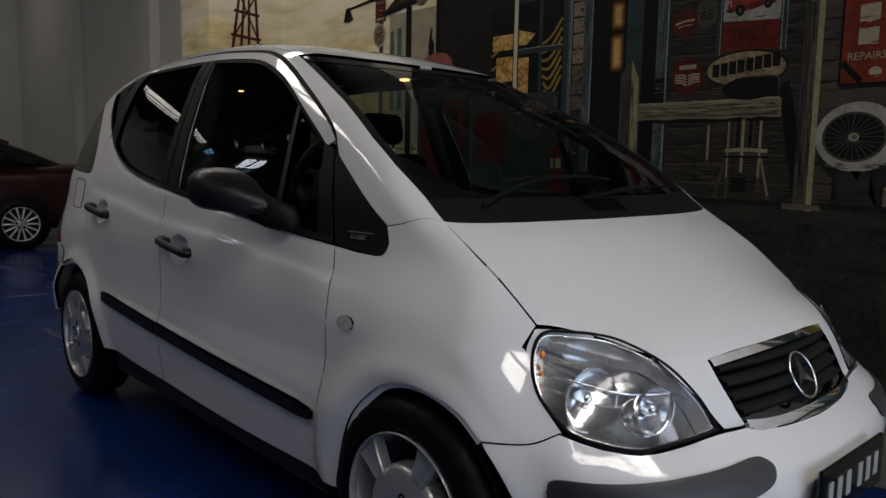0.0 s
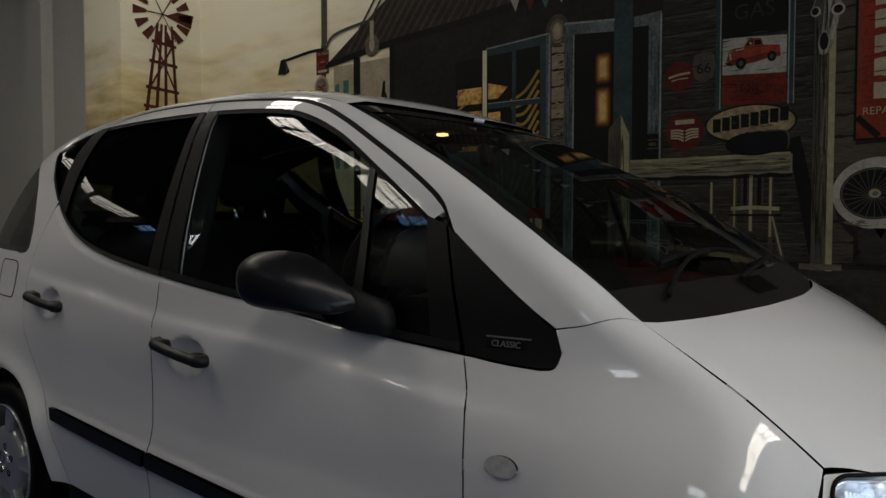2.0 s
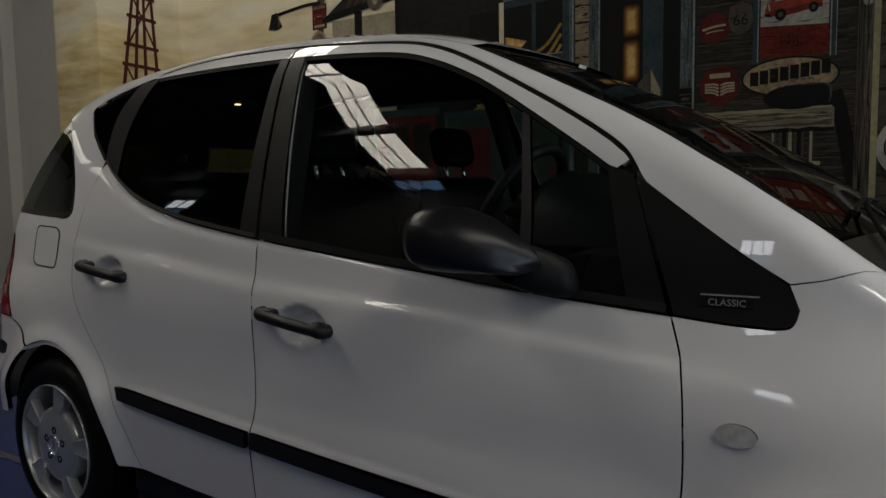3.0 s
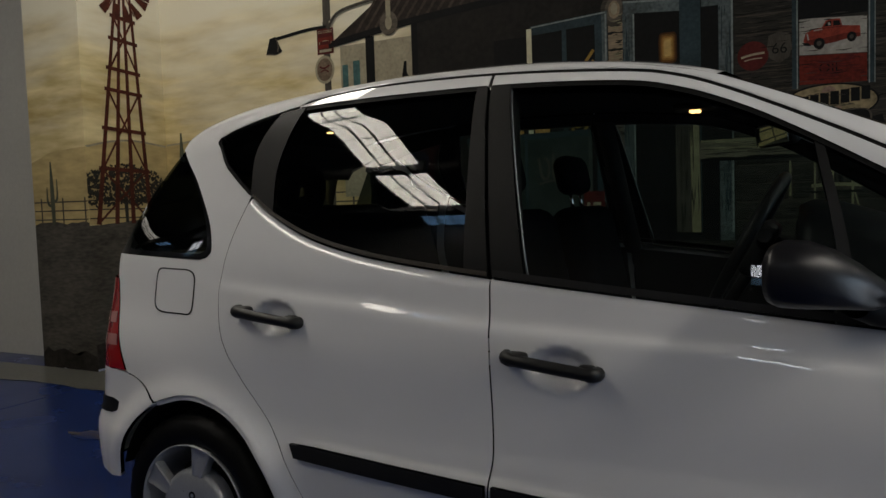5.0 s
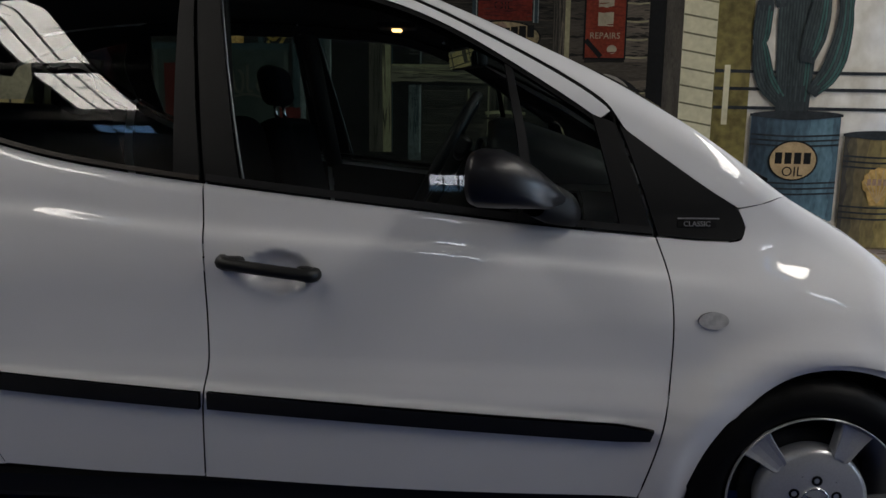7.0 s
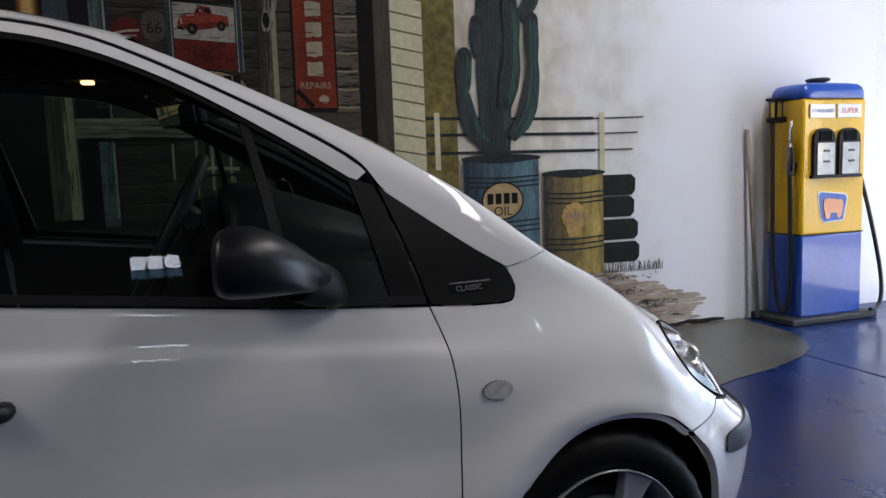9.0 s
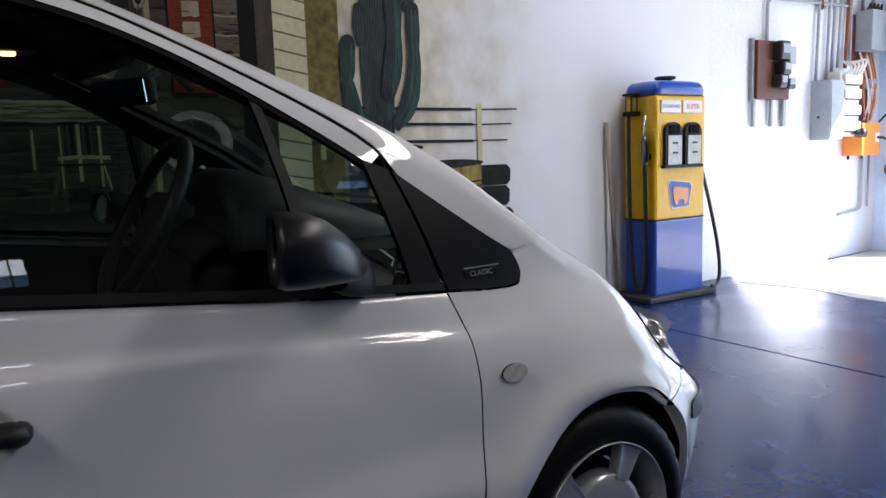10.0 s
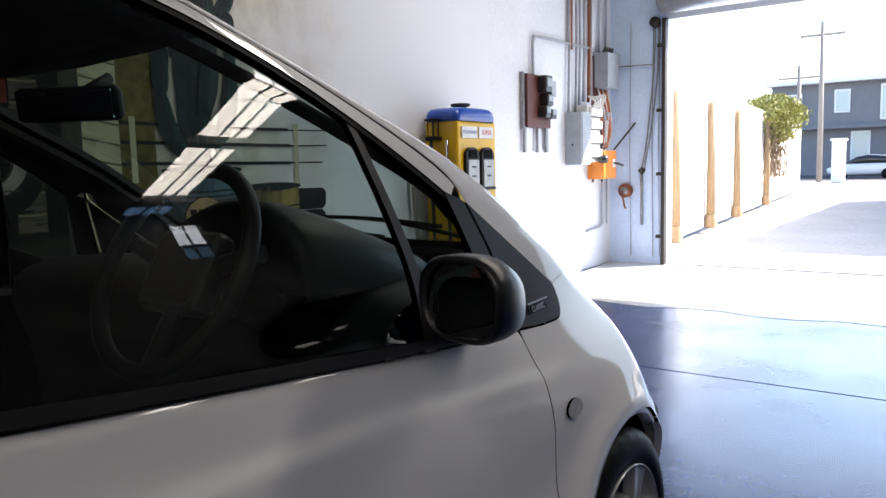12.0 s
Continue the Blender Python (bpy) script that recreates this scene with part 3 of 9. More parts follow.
def settle(f, lo, hi):
    lo, hi = np.array(lo, float), np.array(hi, float)
    for _ in range(34):
        mid = (lo + hi) / 2
        out = f(mid) > 0
        hi, lo = np.where(out, mid, hi), np.where(out, lo, mid)
    return (lo + hi) / 2


def on_side(x, z):
    x, z = np.asarray(x, float), np.asarray(z, float)
    return np.stack([x, -settle(lambda y: body(x, y, z), 0 * x, 0 * x + 1.0), z], -1)


def on_top(x, y):
    x, y = np.asarray(x, float), np.asarray(y, float)
    return np.stack([x, y, settle(lambda z: body(x, y, z), 0 * x + 0.45, 0 * x + 1.9)], -1)


def on_front(y, z):
    y, z = np.asarray(y, float), np.asarray(z, float)
    return np.stack([settle(lambda x: body(x, y, z), 0 * y + 1.0, 0 * y + 2.2), y, z], -1)


def on_rear(y, z):
    y, z = np.asarray(y, float), np.asarray(z, float)
    return np.stack([-settle(lambda x: body(-x, y, z), 0 * y + 1.0, 0 * y + 2.2), y, z], -1)


def on_corner(u, v):
    """Lays (u, v) onto the front corner, seen along the diagonal."""
    u, v = np.asarray(u, float), np.asarray(v, float)
    h = math.sqrt(0.5)
    s = settle(lambda s: body(h * (u + s), h * (u - s), v), 0 * u + 0.6, 0 * u + 2.2)
    return np.stack([h * (u + s), h * (u - s), v], -1)


def round_front(phi, z):
    phi, z = np.asarray(phi, float), np.asarray(z, float)
    r = settle(lambda r: body(1.0 + r * np.cos(phi), -r * np.sin(phi), z), 0 * z + 0.2, 0 * z + 1.4)
    return np.stack([1.0 + r * np.cos(phi), -r * np.sin(phi), z], -1)


def round_rear(phi, z):
    phi, z = np.asarray(phi, float), np.asarray(z, float)
    r = settle(lambda r: body(-1.0 - r * np.cos(phi), -r * np.sin(phi), z), 0 * z + 0.2, 0 * z + 1.4)
    return np.stack([-1.0 - r * np.cos(phi), -r * np.sin(phi), z], -1)


def bend(*xyz):
    """Angle and height of points near the nose, for round_front."""
    return [(math.atan2(-y, x - 1.0), z) for x, y, z in xyz]


def settle_on(p, lift=0.0):
    p = np.array(p, float)
    for _ in range(10):
        p = p - (body(p[:, 0], p[:, 1], p[:, 2]) - lift)[:, None] * way_out(p) * 0.8
    return p


def resample(line, n):
    line = np.array(line, float)
    d = np.concatenate([[0], np.cumsum(np.linalg.norm(np.diff(line, axis=0), axis=1))])
    t = np.linspace(0, d[-1], n)
    return np.stack([np.interp(t, d, line[:, k]) for k in range(line.shape[1])], 1)


def skin_strip(name, lower, upper, mat, along=90, across=8, lift=0.0, flip=False, rim_deep=0.02):
    """A band of skin between two lines, matched end to end."""
    a, b = resample(lower, along), resample(upper, along)
    rows = [settle_on(a + (b - a) * k / across, lift) for k in range(across + 1)]
    V = np.concatenate(rows)
    N = way_out(V)
    F = []
    for k in range(across):
        for i in range(along - 1):
            q = [k * along + i, k * along + i + 1, (k + 1) * along + i + 1, (k + 1) * along + i]
            if np.dot(np.cross(V[q[1]] - V[q[0]], V[q[3]] - V[q[0]]), N[q[0]]) < 0:
                q = q[::-1]
            F.append(q)
    rim = []
    for edge in (rows[0], rows[-1]):
        n = way_out(edge)
        at = len(V) + sum(len(r[0]) for r in rim)
        rim.append((np.concatenate([edge, edge - n * rim_deep]), np.concatenate([n, n])))
        F += [[at + i, at + i + 1, at + along + i + 1, at + along + i] for i in range(along - 1)]
    V, N = np.concatenate([V] + [r[0] for r in rim]), np.concatenate([N] + [r[1] for r in rim])
    if flip:
        V, N, F = V * (1, -1, 1), N * (1, -1, 1), [f[::-1] for f in F]
    me = bpy.data.meshes.new(name)
    me.from_pydata(V.tolist(), [], F)
    me.polygons.foreach_set("use_smooth", [True] * len(F))
    me.normals_split_custom_set_from_vertices(N.tolist())
    me.materials.append(mat)
    return me


PALE_LENS = material("pale_lamp_lens", (0.40, 0.16, 0.15), 0.15, coat=1.0)
GLASS_RUN = material("glass_run_metal", (0.16, 0.175, 0.18), 0.4, metal=0.5)
BELT_RUBBER = material("brown_black_seal", (0.026, 0.019, 0.012), 0.45, grain=0.3, scale=12)

# ---- the white hatchback ----
car = thing("hatchback_car", "white five-door hatchback parked on the blue floor beside the mural", "car")

BELT = [(-1.047, 1.258), (-0.955, 1.200), (-0.811, 1.136), (-0.662, 1.094), (-0.491, 1.063), (-0.226, 1.029), (0.05, 0.998), (0.31, 0.970), (0.574, 0.942), (0.858, 0.918)]
SEAM_A = [(0.858, 0.918), (0.887, 0.830), (0.899, 0.728), (0.899, 0.600), (0.884, 0.460), (0.841, 0.272)]
SEAM_B = [(-0.226, 1.029), (-0.217, 0.827), (-0.213, 0.608), (-0.226, 0.515), (-0.241, 0.285)]
SEAM_C = [(-0.760, 0.302), (-0.823, 0.449), (-0.900, 0.592), (-1.015, 0.731), (-1.087, 0.842), (-1.114, 0.971), (-1.096, 1.118), (-1.047, 1.258)]
GLASS_TOP = [(0.723, 1.190), (0.627, 1.254), (0.444, 1.366), (0.325, 1.429), (0.196, 1.480), (0.058, 1.510), (-0.240, 1.531), (-0.550, 1.537), (-0.800, 1.536), (-0.958, 1.532)]
FRAME_TOP = [(0.762, 1.186), (0.750, 1.212), (0.713, 1.245), (0.632, 1.296), (0.509, 1.364), (0.322, 1.458), (0.190, 1.511), (0.048, 1.539), (-0.303, 1.567), (-0.630, 1.574), (-0.830, 1.563), (-0.962, 1.539)]
SAIL = [(1.056, 0.985), (0.978, 1.033), (0.872, 1.106), (0.768, 1.180)]


def cut(line, x0, x1):
    """The piece of a line of points between two x, with ends put in."""
    pts = sorted(resample(spline(line, 8), 160).tolist())
    xs, zs = [p[0] for p in pts], [p[1] for p in pts]
    lo, hi = min(x0, x1), max(x0, x1)
    mid = [p for p in pts if lo + 0.004 < p[0] < hi - 0.004]
    got = [(lo, float(np.interp(lo, xs, zs)))] + mid[::4] + [(hi, float(np.interp(hi, xs, zs)))]
    return got if x0 < x1 else got[::-1]


def lip(line, deep=0.009, wide=0.032):
    """Rolls the panel's top edge in under the window line."""
    pts = sorted(resample(spline(line, 8), 160).tolist())
    xs, zs = [p[0] for p in pts], [p[1] for p in pts]
    def dent(x, z):
        w = np.clip(1 - (np.interp(x, xs, zs) - z) / wide, 0, 1)
        return deep * w * w
    return dent


def both(f, g):
    return lambda x, z: f(x, z) + g(x, z)


def cup(cx, cz, sx=0.088, sz=0.052, deep=0.027):
    def dent(x, z):
        r = np.sqrt(((x - cx) / sx) ** 2 + ((z - cz) / sz) ** 2)
        w = np.clip((1.06 - r) / 0.5, 0, 1)
        return deep * w * w * (3 - 2 * w)
    return dent


def glass(name, outline, parent, flip, lift=-0.010, mat=None):
    step = 0.008 if name == "window_pane" and not flip else 0.016
    ob = part(name, skin_mesh(name, [(outline, on_side)], mat or GLASS, 0.0, lift, step, None, flip, 0.0), None, parent)
    ob.visible_shadow = False
    return ob


def trim(name, outline, parent, flip, mat, lift=0.0, thick=0.012, step=0.05, gap=0.001, label=""):
    return part(name, skin_mesh(name, [(outline, on_side)], mat, thick, lift, step, None, flip, gap), None, parent, label)


def band(line, w0, w1):
    """The outline of a band along a line, from w0 to w1 above it."""
    a = [(x, z + w0) for x, z in line]
    b = [(x, z + w1) for x, z in line]
    return np.array(a + b[::-1])


def pull_handle(parent, cx, cz, flip, lock):
    """A black pull bar over its cup, on two feet."""
    s = 1 if flip else -1
    y = -float(on_side([cx], [cz])[0][1])
    bm = bmesh.new()
    line = [(cx - 0.112, s * (y - 0.004), cz + 0.013), (cx - 0.102, s * (y + 0.020), cz + 0.012), (cx - 0.05, s * (y + 0.030), cz + 0.006), (cx + 0.05, s * (y + 0.030), cz - 0.006), (cx + 0.102, s * (y + 0.020), cz - 0.013), (cx + 0.110, s * (y - 0.004), cz - 0.014)]
    pts = spline(line, 5)
    add_tube(bm, pts, [0.0150 if 6 < i < len(pts) - 7 else 0.0175 for i in range(len(pts))], 10)
    for end, w in ((-0.084, 0.058), (0.088, 0.046)):
        add_box(bm, (cx + end, s * (y + 0.012), cz - end * 0.12), (w, 0.040, 0.036), 0.014, seg=3)
    ob = part("handle", bm, TRIM_BLACK, parent, "black plastic pull handle", True)
    if lock:
        part("lock_barrel", lathe([(0.0, 0.0), (0.006, 0.0), (0.008, 0.004), (0.009, 0.010)], 16, "y", (cx - 0.097, s * (y + 0.037) - (0.004 if s > 0 else 0.0), cz + 0.012)), STEEL_DARK, ob)


SEAM_X, SEAM_Y = [1.199, 1.331, 1.456, 1.507], [-0.646, -0.648, -0.643, -0.641]
HOOD_SEAM = on_top(SEAM_X, SEAM_Y)
pa, pb = on_side([1.056], [0.985])[0], HOOD_SEAM[0]
PILLAR_FOOT = settle_on([pa + (pb - pa) * i / 10 for i in range(11)])
FENDER_CUT = [(1.073, 0.945), (1.15, 0.928), (1.25, 0.892), (1.35, 0.846), (1.44, 0.795), (1.507, 0.752)]

for flip in (False, True):
    s = 1 if flip else -1
    # front door
    low = loop(cut(BELT, -0.221, 0.854), SEAM_A, [(0.841, 0.272), (0.3, 0.268), (-0.241, 0.284)], SEAM_B[::-1])
    fd = part("front_door", skin_mesh("front_door", [(low, on_side)], PAINT_WHITE, 0.016, 0, 0.0095, both(cup(-0.042, 0.822), lip(BELT, 0.005, 0.018)), flip, 0.002), None, car)
    part("door_lining", skin_mesh("door_lining", [(low, on_side)], CABIN, 0, -0.055, 0.08, None, flip, 0.012), None, fd)
    hoop = np.array(cut(FRAME_TOP, 0.750, -0.302) + cut(GLASS_TOP, -0.298, 0.722))
    part("window_frame", skin_mesh("window_frame", [(hoop, on_side)], PAINT_WHITE, 0.02, 0, 0.03, None, flip, 0.0015), None, fd)
    part("frame_lining", skin_mesh("frame_lining", [(hoop, on_side)], CABIN, 0, -0.021, 0.04, None, flip, 0.0), None, fd)
    glass("window_pane", loop(cut(BELT, -0.14, 0.50), [(0.50, 0.949), (0.535, 1.10), (0.492, 1.342)], cut(GLASS_TOP, 0.492, -0.245), [(-0.245, 1.531), (-0.134, 1.018)]), fd, flip)
    glass("vent_pane", loop(cut(BELT, 0.52, 0.775), [(0.775, 0.925), (0.745, 1.05), (0.705, 1.200)], cut(GLASS_TOP, 0.705, 0.500), [(0.500, 1.33), (0.548, 1.10), (0.52, 0.947)]), fd, flip)
    trim("pillar_trim", loop([(-0.222, 1.030), (-0.298, 1.534)], [(-0.298, 1.534), (-0.240, 1.532)], [(-0.240, 1.532), (-0.134, 1.018)], [(-0.134, 1.018), (-0.222, 1.030)]), fd, flip, SATIN_BLACK, 0.001, label="satin black pillar trim")
    trim("window_bar", loop([(0.486, 1.345), (0.530, 1.10), (0.530, 0.945)], [(0.530, 0.945), (0.566, 0.942)], [(0.566, 0.942), (0.556, 1.10), (0.508, 1.333)], [(0.508, 1.333), (0.486, 1.345)]), fd, flip, TRIM_BLACK, -0.004)
    trim("mirror_base_trim", loop([(0.775, 0.928), (0.745, 1.05), (0.703, 1.205)], [(0.703, 1.205), (0.762, 1.183)], [(0.762, 1.183), (0.800, 1.08), (0.853, 0.920)], [(0.853, 0.920), (0.775, 0.928)]), fd, flip, SATIN_BLACK, 0.001)
    trim("belt_seal", band(cut(BELT, -0.219, 0.850), 0.003, 0.022), fd, flip, TRIM_BLACK, 0.005)
    trim("window_seal", band(cut(GLASS_TOP, 0.715, -0.290), -0.012, 0.002), fd, flip, SEAL, -0.002)
    mould = [(x, 0.501 - 0.049 * (x + 0.22) + 0.010 * (x - 0.3) ** 2) for x in np.linspace(-0.214, 0.862, 14)]
    top, bot = [(x, z + 0.022) for x, z in mould], [(x, z - 0.020) for x, z in mould]
    trim("side_moulding", np.array(bot[:-1] + [(bot[-1][0] - 0.004, bot[-1][1] + 0.006), (top[-1][0] + 0.004, top[-1][1] - 0.010)] + top[::-1][1:]), fd, flip, TRIM_BLACK, 0.016, 0.018, 0.03, label="black rubbing strip")
    pull_handle(fd, -0.060, 0.832, flip, True)
    run = on_side(*np.array(spline([(-0.128, 1.030), (-0.185, 1.28), (-0.236, 1.520)], 6)).T)
    run = (run - way_out(run) * 0.006) * ((1, -1, 1) if flip else (1, 1, 1))
    part("glass_run", tube([tuple(p) for p in run], 0.0028, 6), GLASS_RUN, fd, "thin pale metal glass run")
    trim("pillar_backing", np.array([(-0.200, 1.02), (-0.276, 1.536), (-0.330, 1.536), (-0.256, 1.02)]), fd, flip, SEAL, -0.016)
    # rear door
    low = loop(cut(BELT, -1.047, -0.232), SEAM_B, [(-0.241, 0.285), (-0.5, 0.289), (-0.760, 0.302)], SEAM_C)
    rd = part("rear_door", skin_mesh("rear_door", [(low, on_side)], PAINT_WHITE, 0.016, 0, 0.0095, both(cup(-0.890, 0.908, 0.082, 0.050), lip(BELT)), flip, 0.002), None, car)
    part("door_lining", skin_mesh("door_lining", [(low, on_side)], CABIN, 0, -0.055, 0.08, None, flip, 0.012), None, rd)
    hoop = np.array(cut(FRAME_TOP, -0.308, -0.958) + cut(GLASS_TOP, -0.958, -0.304))
    part("window_frame", skin_mesh("window_frame", [(hoop, on_side)], PAINT_WHITE, 0.02, 0, 0.03, None, flip, 0.0015), None, rd)
    part("frame_lining", skin_mesh("frame_lining", [(hoop, on_side)], CABIN, 0, -0.021, 0.04, None, flip, 0.0), None, rd)
    glass("window_pane", loop(cut(BELT, -0.940, -0.300), [(-0.300, 1.038), (-0.338, 1.532)], cut(GLASS_TOP, -0.338, -0.925), [(-0.925, 1.533), (-0.960, 1.35), (-0.940, 1.19)]), rd, flip)
    trim("pillar_trim", loop([(-0.232, 1.030), (-0.306, 1.534)], [(-0.306, 1.534), (-0.340, 1.534)], [(-0.340, 1.534), (-0.300, 1.038)], [(-0.300, 1.038), (-0.232, 1.030)]), rd, flip, SATIN_BLACK, 0.001, label="satin black pillar trim")
    trim("window_bar", loop([(-1.020, 1.520), (-1.070, 1.40), (-1.050, 1.262)], [(-1.050, 1.262), (-0.945, 1.196)], [(-0.945, 1.196), (-0.965, 1.36), (-0.925, 1.531)], [(-0.925, 1.531), (-1.020, 1.520)]), rd, flip, SATIN_BLACK, 0.001)
    trim("belt_seal", band(cut(BELT, -1.040, -0.234), 0.002, 0.015), rd, flip, BELT_RUBBER, 0.004)
    trim("window_seal", band(cut(GLASS_TOP, -0.310, -0.950), -0.012, 0.002), rd, flip, SEAL, -0.002)
    mould = [(x, 0.501 - 0.058 * (x + 0.22) + 0.012 * (x + 0.22) ** 2) for x in np.linspace(-0.815, -0.232, 9)]
    top, bot = [(x, z + 0.022) for x, z in mould], [(x, z - 0.020) for x, z in mould]
    trim("side_moulding", np.array([(top[0][0] - 0.014, top[0][1] - 0.002), (bot[0][0] + 0.004, bot[0][1])] + bot[1:] + top[::-1][:-1]), rd, flip, TRIM_BLACK, 0.016, 0.018, 0.03, label="black rubbing strip")
    pull_handle(rd, -0.908, 0.912, flip, False)
    # fender with its black corner piece and side lamp
    arch_f = [(1.495, 0.559), (1.432, 0.605), (1.341, 0.630), (1.250, 0.631), (1.160, 0.603), (1.070, 0.530), (1.000, 0.425), (0.955, 0.310), (0.945, 0.262)]
    edge = loop(SEAM_A[::-1], [(0.858, 0.918), (0.95, 0.910), (1.035, 0.907)], [(1.035, 0.907), (1.062, 0.914), (1.073, 0.945)], FENDER_CUT, [(1.507, 0.752), (1.519, 0.742), (1.544, 0.698), (1.580, 0.653), (1.643, 0.599)], [(1.643, 0.599), (1.588, 0.569), (1.495, 0.559)], arch_f, [(0.945, 0.262), (0.841, 0.272)])
    fe = part("front_fender", skin_mesh("front_fender", [(edge, on_side)], PAINT_WHITE, 0.030, 0, 0.022, None, flip, 0.0015), None, car)
    part("fender_top", skin_strip("fender_top", on_side(*np.array(spline(FENDER_CUT, 6)).T + np.array([[0.0], [-0.002]])), np.concatenate([PILLAR_FOOT + (0.0, 0.0, -0.0015), HOOD_SEAM[1:] + (0.0, -0.005, -0.001)]), PAINT_WHITE, 90, 8, 0, flip), None, fe)
    mid = np.array([WHEELS_X[1], WHEEL_Z])
    arch = np.array(spline(arch_f, 6))
    ring = arch + (mid - arch) * (0.016 / np.linalg.norm(mid - arch, axis=1, keepdims=True))
    part("arch_lip", skin_strip("arch_lip", on_side(*ring.T), on_side(*arch.T), PAINT_WHITE, 70, 2, -0.009, flip), None, fe)
    trim("corner_trim", loop([(0.862, 0.920), (0.95, 0.912), (1.035, 0.909)], [(1.035, 0.909), (1.061, 0.914), (1.072, 0.935), (1.066, 0.962), (1.054, 0.983)], [(1.054, 0.983)] + SAIL[1:], [(0.768, 1.180), (0.806, 1.08), (0.862, 0.920)]), fe, flip, SATIN_BLACK, 0.002, label="satin black triangular corner trim")
    trim("side_lamp", np.array([(0.990 + 0.036 * math.cos(a), 0.729 + 0.021 * math.sin(a)) for a in np.linspace(0, 2 * math.pi, 24)[:-1]]), fe, flip, CLEAR_PLASTIC, 0.006, 0.010, 0.012, label="clear oval indicator lamp")
    # roof rail and windscreen pillar in one band
    ft = np.array(spline(FRAME_TOP, 8))
    sail = np.array(spline(SAIL, 6))[:-1]
    lower = [tuple(p) for p in on_side(sail[:, 0], sail[:, 1] + 0.0015)] + [tuple(p) for p in on_side(ft[6:-2, 0], ft[6:-2, 1] + 0.011)] + [tuple(p) for p in on_side([-0.962, -1.108, -1.200, -1.250, -1.34, -1.420], [1.541, 1.508, 1.482, 1.460, 1.440, 1.425])]
    up_x = [1.199, 1.125, 1.00, 0.885, 0.665, 0.40, 0.272]
    upper = [tuple(p) for p in on_top(up_x, [-0.646, -0.640, -0.645, -0.632, -0.581, -0.525, -0.500])] + [tuple(p) for p in on_top([0.0, -0.4, -0.8, -1.1, -1.3, -1.43], [-0.478, -0.465, -0.460, -0.455, -0.45, -0.44])]
    part("roof_rail", skin_strip("roof_rail", lower, upper, PAINT_WHITE, 200, 10, 0, flip, 0.003), None, car, "white windscreen pillar and roof edge")
    part("rail_lining", skin_strip("rail_lining", lower, upper, HEADLINER, 50, 3, -0.045, flip), None, car)
    part("roof_gutter", skin_strip("roof_gutter", on_side(ft[:, 0], ft[:, 1] - 0.006), on_side(ft[:, 0], ft[:, 1] + 0.014), SEAL, 240, 2, -0.004, flip), None, car)
    # rear quarter
    arch_r = [(-0.850, 0.300), (-0.878, 0.400), (-0.930, 0.515), (-1.010, 0.600), (-1.110, 0.652), (-1.220, 0.665), (-1.344, 0.634)]
    lamp_edge = [(-1.500, 0.711), (-1.545, 0.80), (-1.585, 0.90), (-1.610, 1.005)]
    edge = loop(SEAM_C[::-1], [(-0.760, 0.302), (-0.850, 0.300)], arch_r, [(-1.344, 0.634), (-1.42, 0.682), (-1.500, 0.711)], lamp_edge, [(-1.610, 1.005), (-1.634, 1.086)], [(-1.634, 1.086), (-1.215, 1.066)], [(-1.215, 1.066), (-1.182, 1.076), (-1.170, 1.105), (-1.205, 1.190), (-1.293, 1.306), (-1.358, 1.370), (-1.415, 1.426)], [(-1.420, 1.425), (-1.34, 1.440), (-1.250, 1.460)], [(-1.250, 1.460), (-1.255, 1.440), (-1.231, 1.415), (-1.177, 1.350), (-1.047, 1.258)])
    qu = part("rear_quarter", skin_mesh("rear_quarter", [(edge, on_side)], PAINT_WHITE, 0.03, 0, 0.026, None, flip, 0.0), None, car)
    mid = np.array([WHEELS_X[0], WHEEL_Z])
    arch = np.array(spline(arch_r, 6))
    ring = arch + (mid - arch) * (0.016 / np.linalg.norm(mid - arch, axis=1, keepdims=True))
    part("arch_lip", skin_strip("arch_lip", on_side(*ring.T), on_side(*arch.T), PAINT_WHITE, 70, 2, -0.009, flip), None, qu)
    part("quarter_lining", skin_mesh("quarter_lining", [(edge, on_side)], CABIN, 0, -0.07, 0.08, None, flip, 0.02), None, qu)
    glass("rear_side_pane", loop([(-1.04, 1.268), (-1.177, 1.358), (-1.228, 1.420), (-1.245, 1.45)], [(-1.245, 1.45), (-1.247, 1.462), (-1.108, 1.505), (-1.015, 1.520)], [(-1.015, 1.520), (-1.065, 1.40), (-1.04, 1.268)]), qu, flip, -0.006, DARK_GLASS)
    trim("pane_seal", band([(-1.243, 1.438), (-1.228, 1.415), (-1.177, 1.352), (-1.11, 1.302), (-1.052, 1.262)], -0.003, 0.014), qu, flip, SEAL, 0.003)
    glass("quarter_pane", loop([(-1.215, 1.070), (-1.45, 1.078), (-1.632, 1.090)], [(-1.632, 1.090), (-1.545, 1.24), (-1.418, 1.424)], [(-1.418, 1.424), (-1.358, 1.364), (-1.293, 1.302), (-1.208, 1.188), (-1.174, 1.108), (-1.186, 1.080), (-1.215, 1.070)]), qu, flip, -0.004, DARK_GLASS)
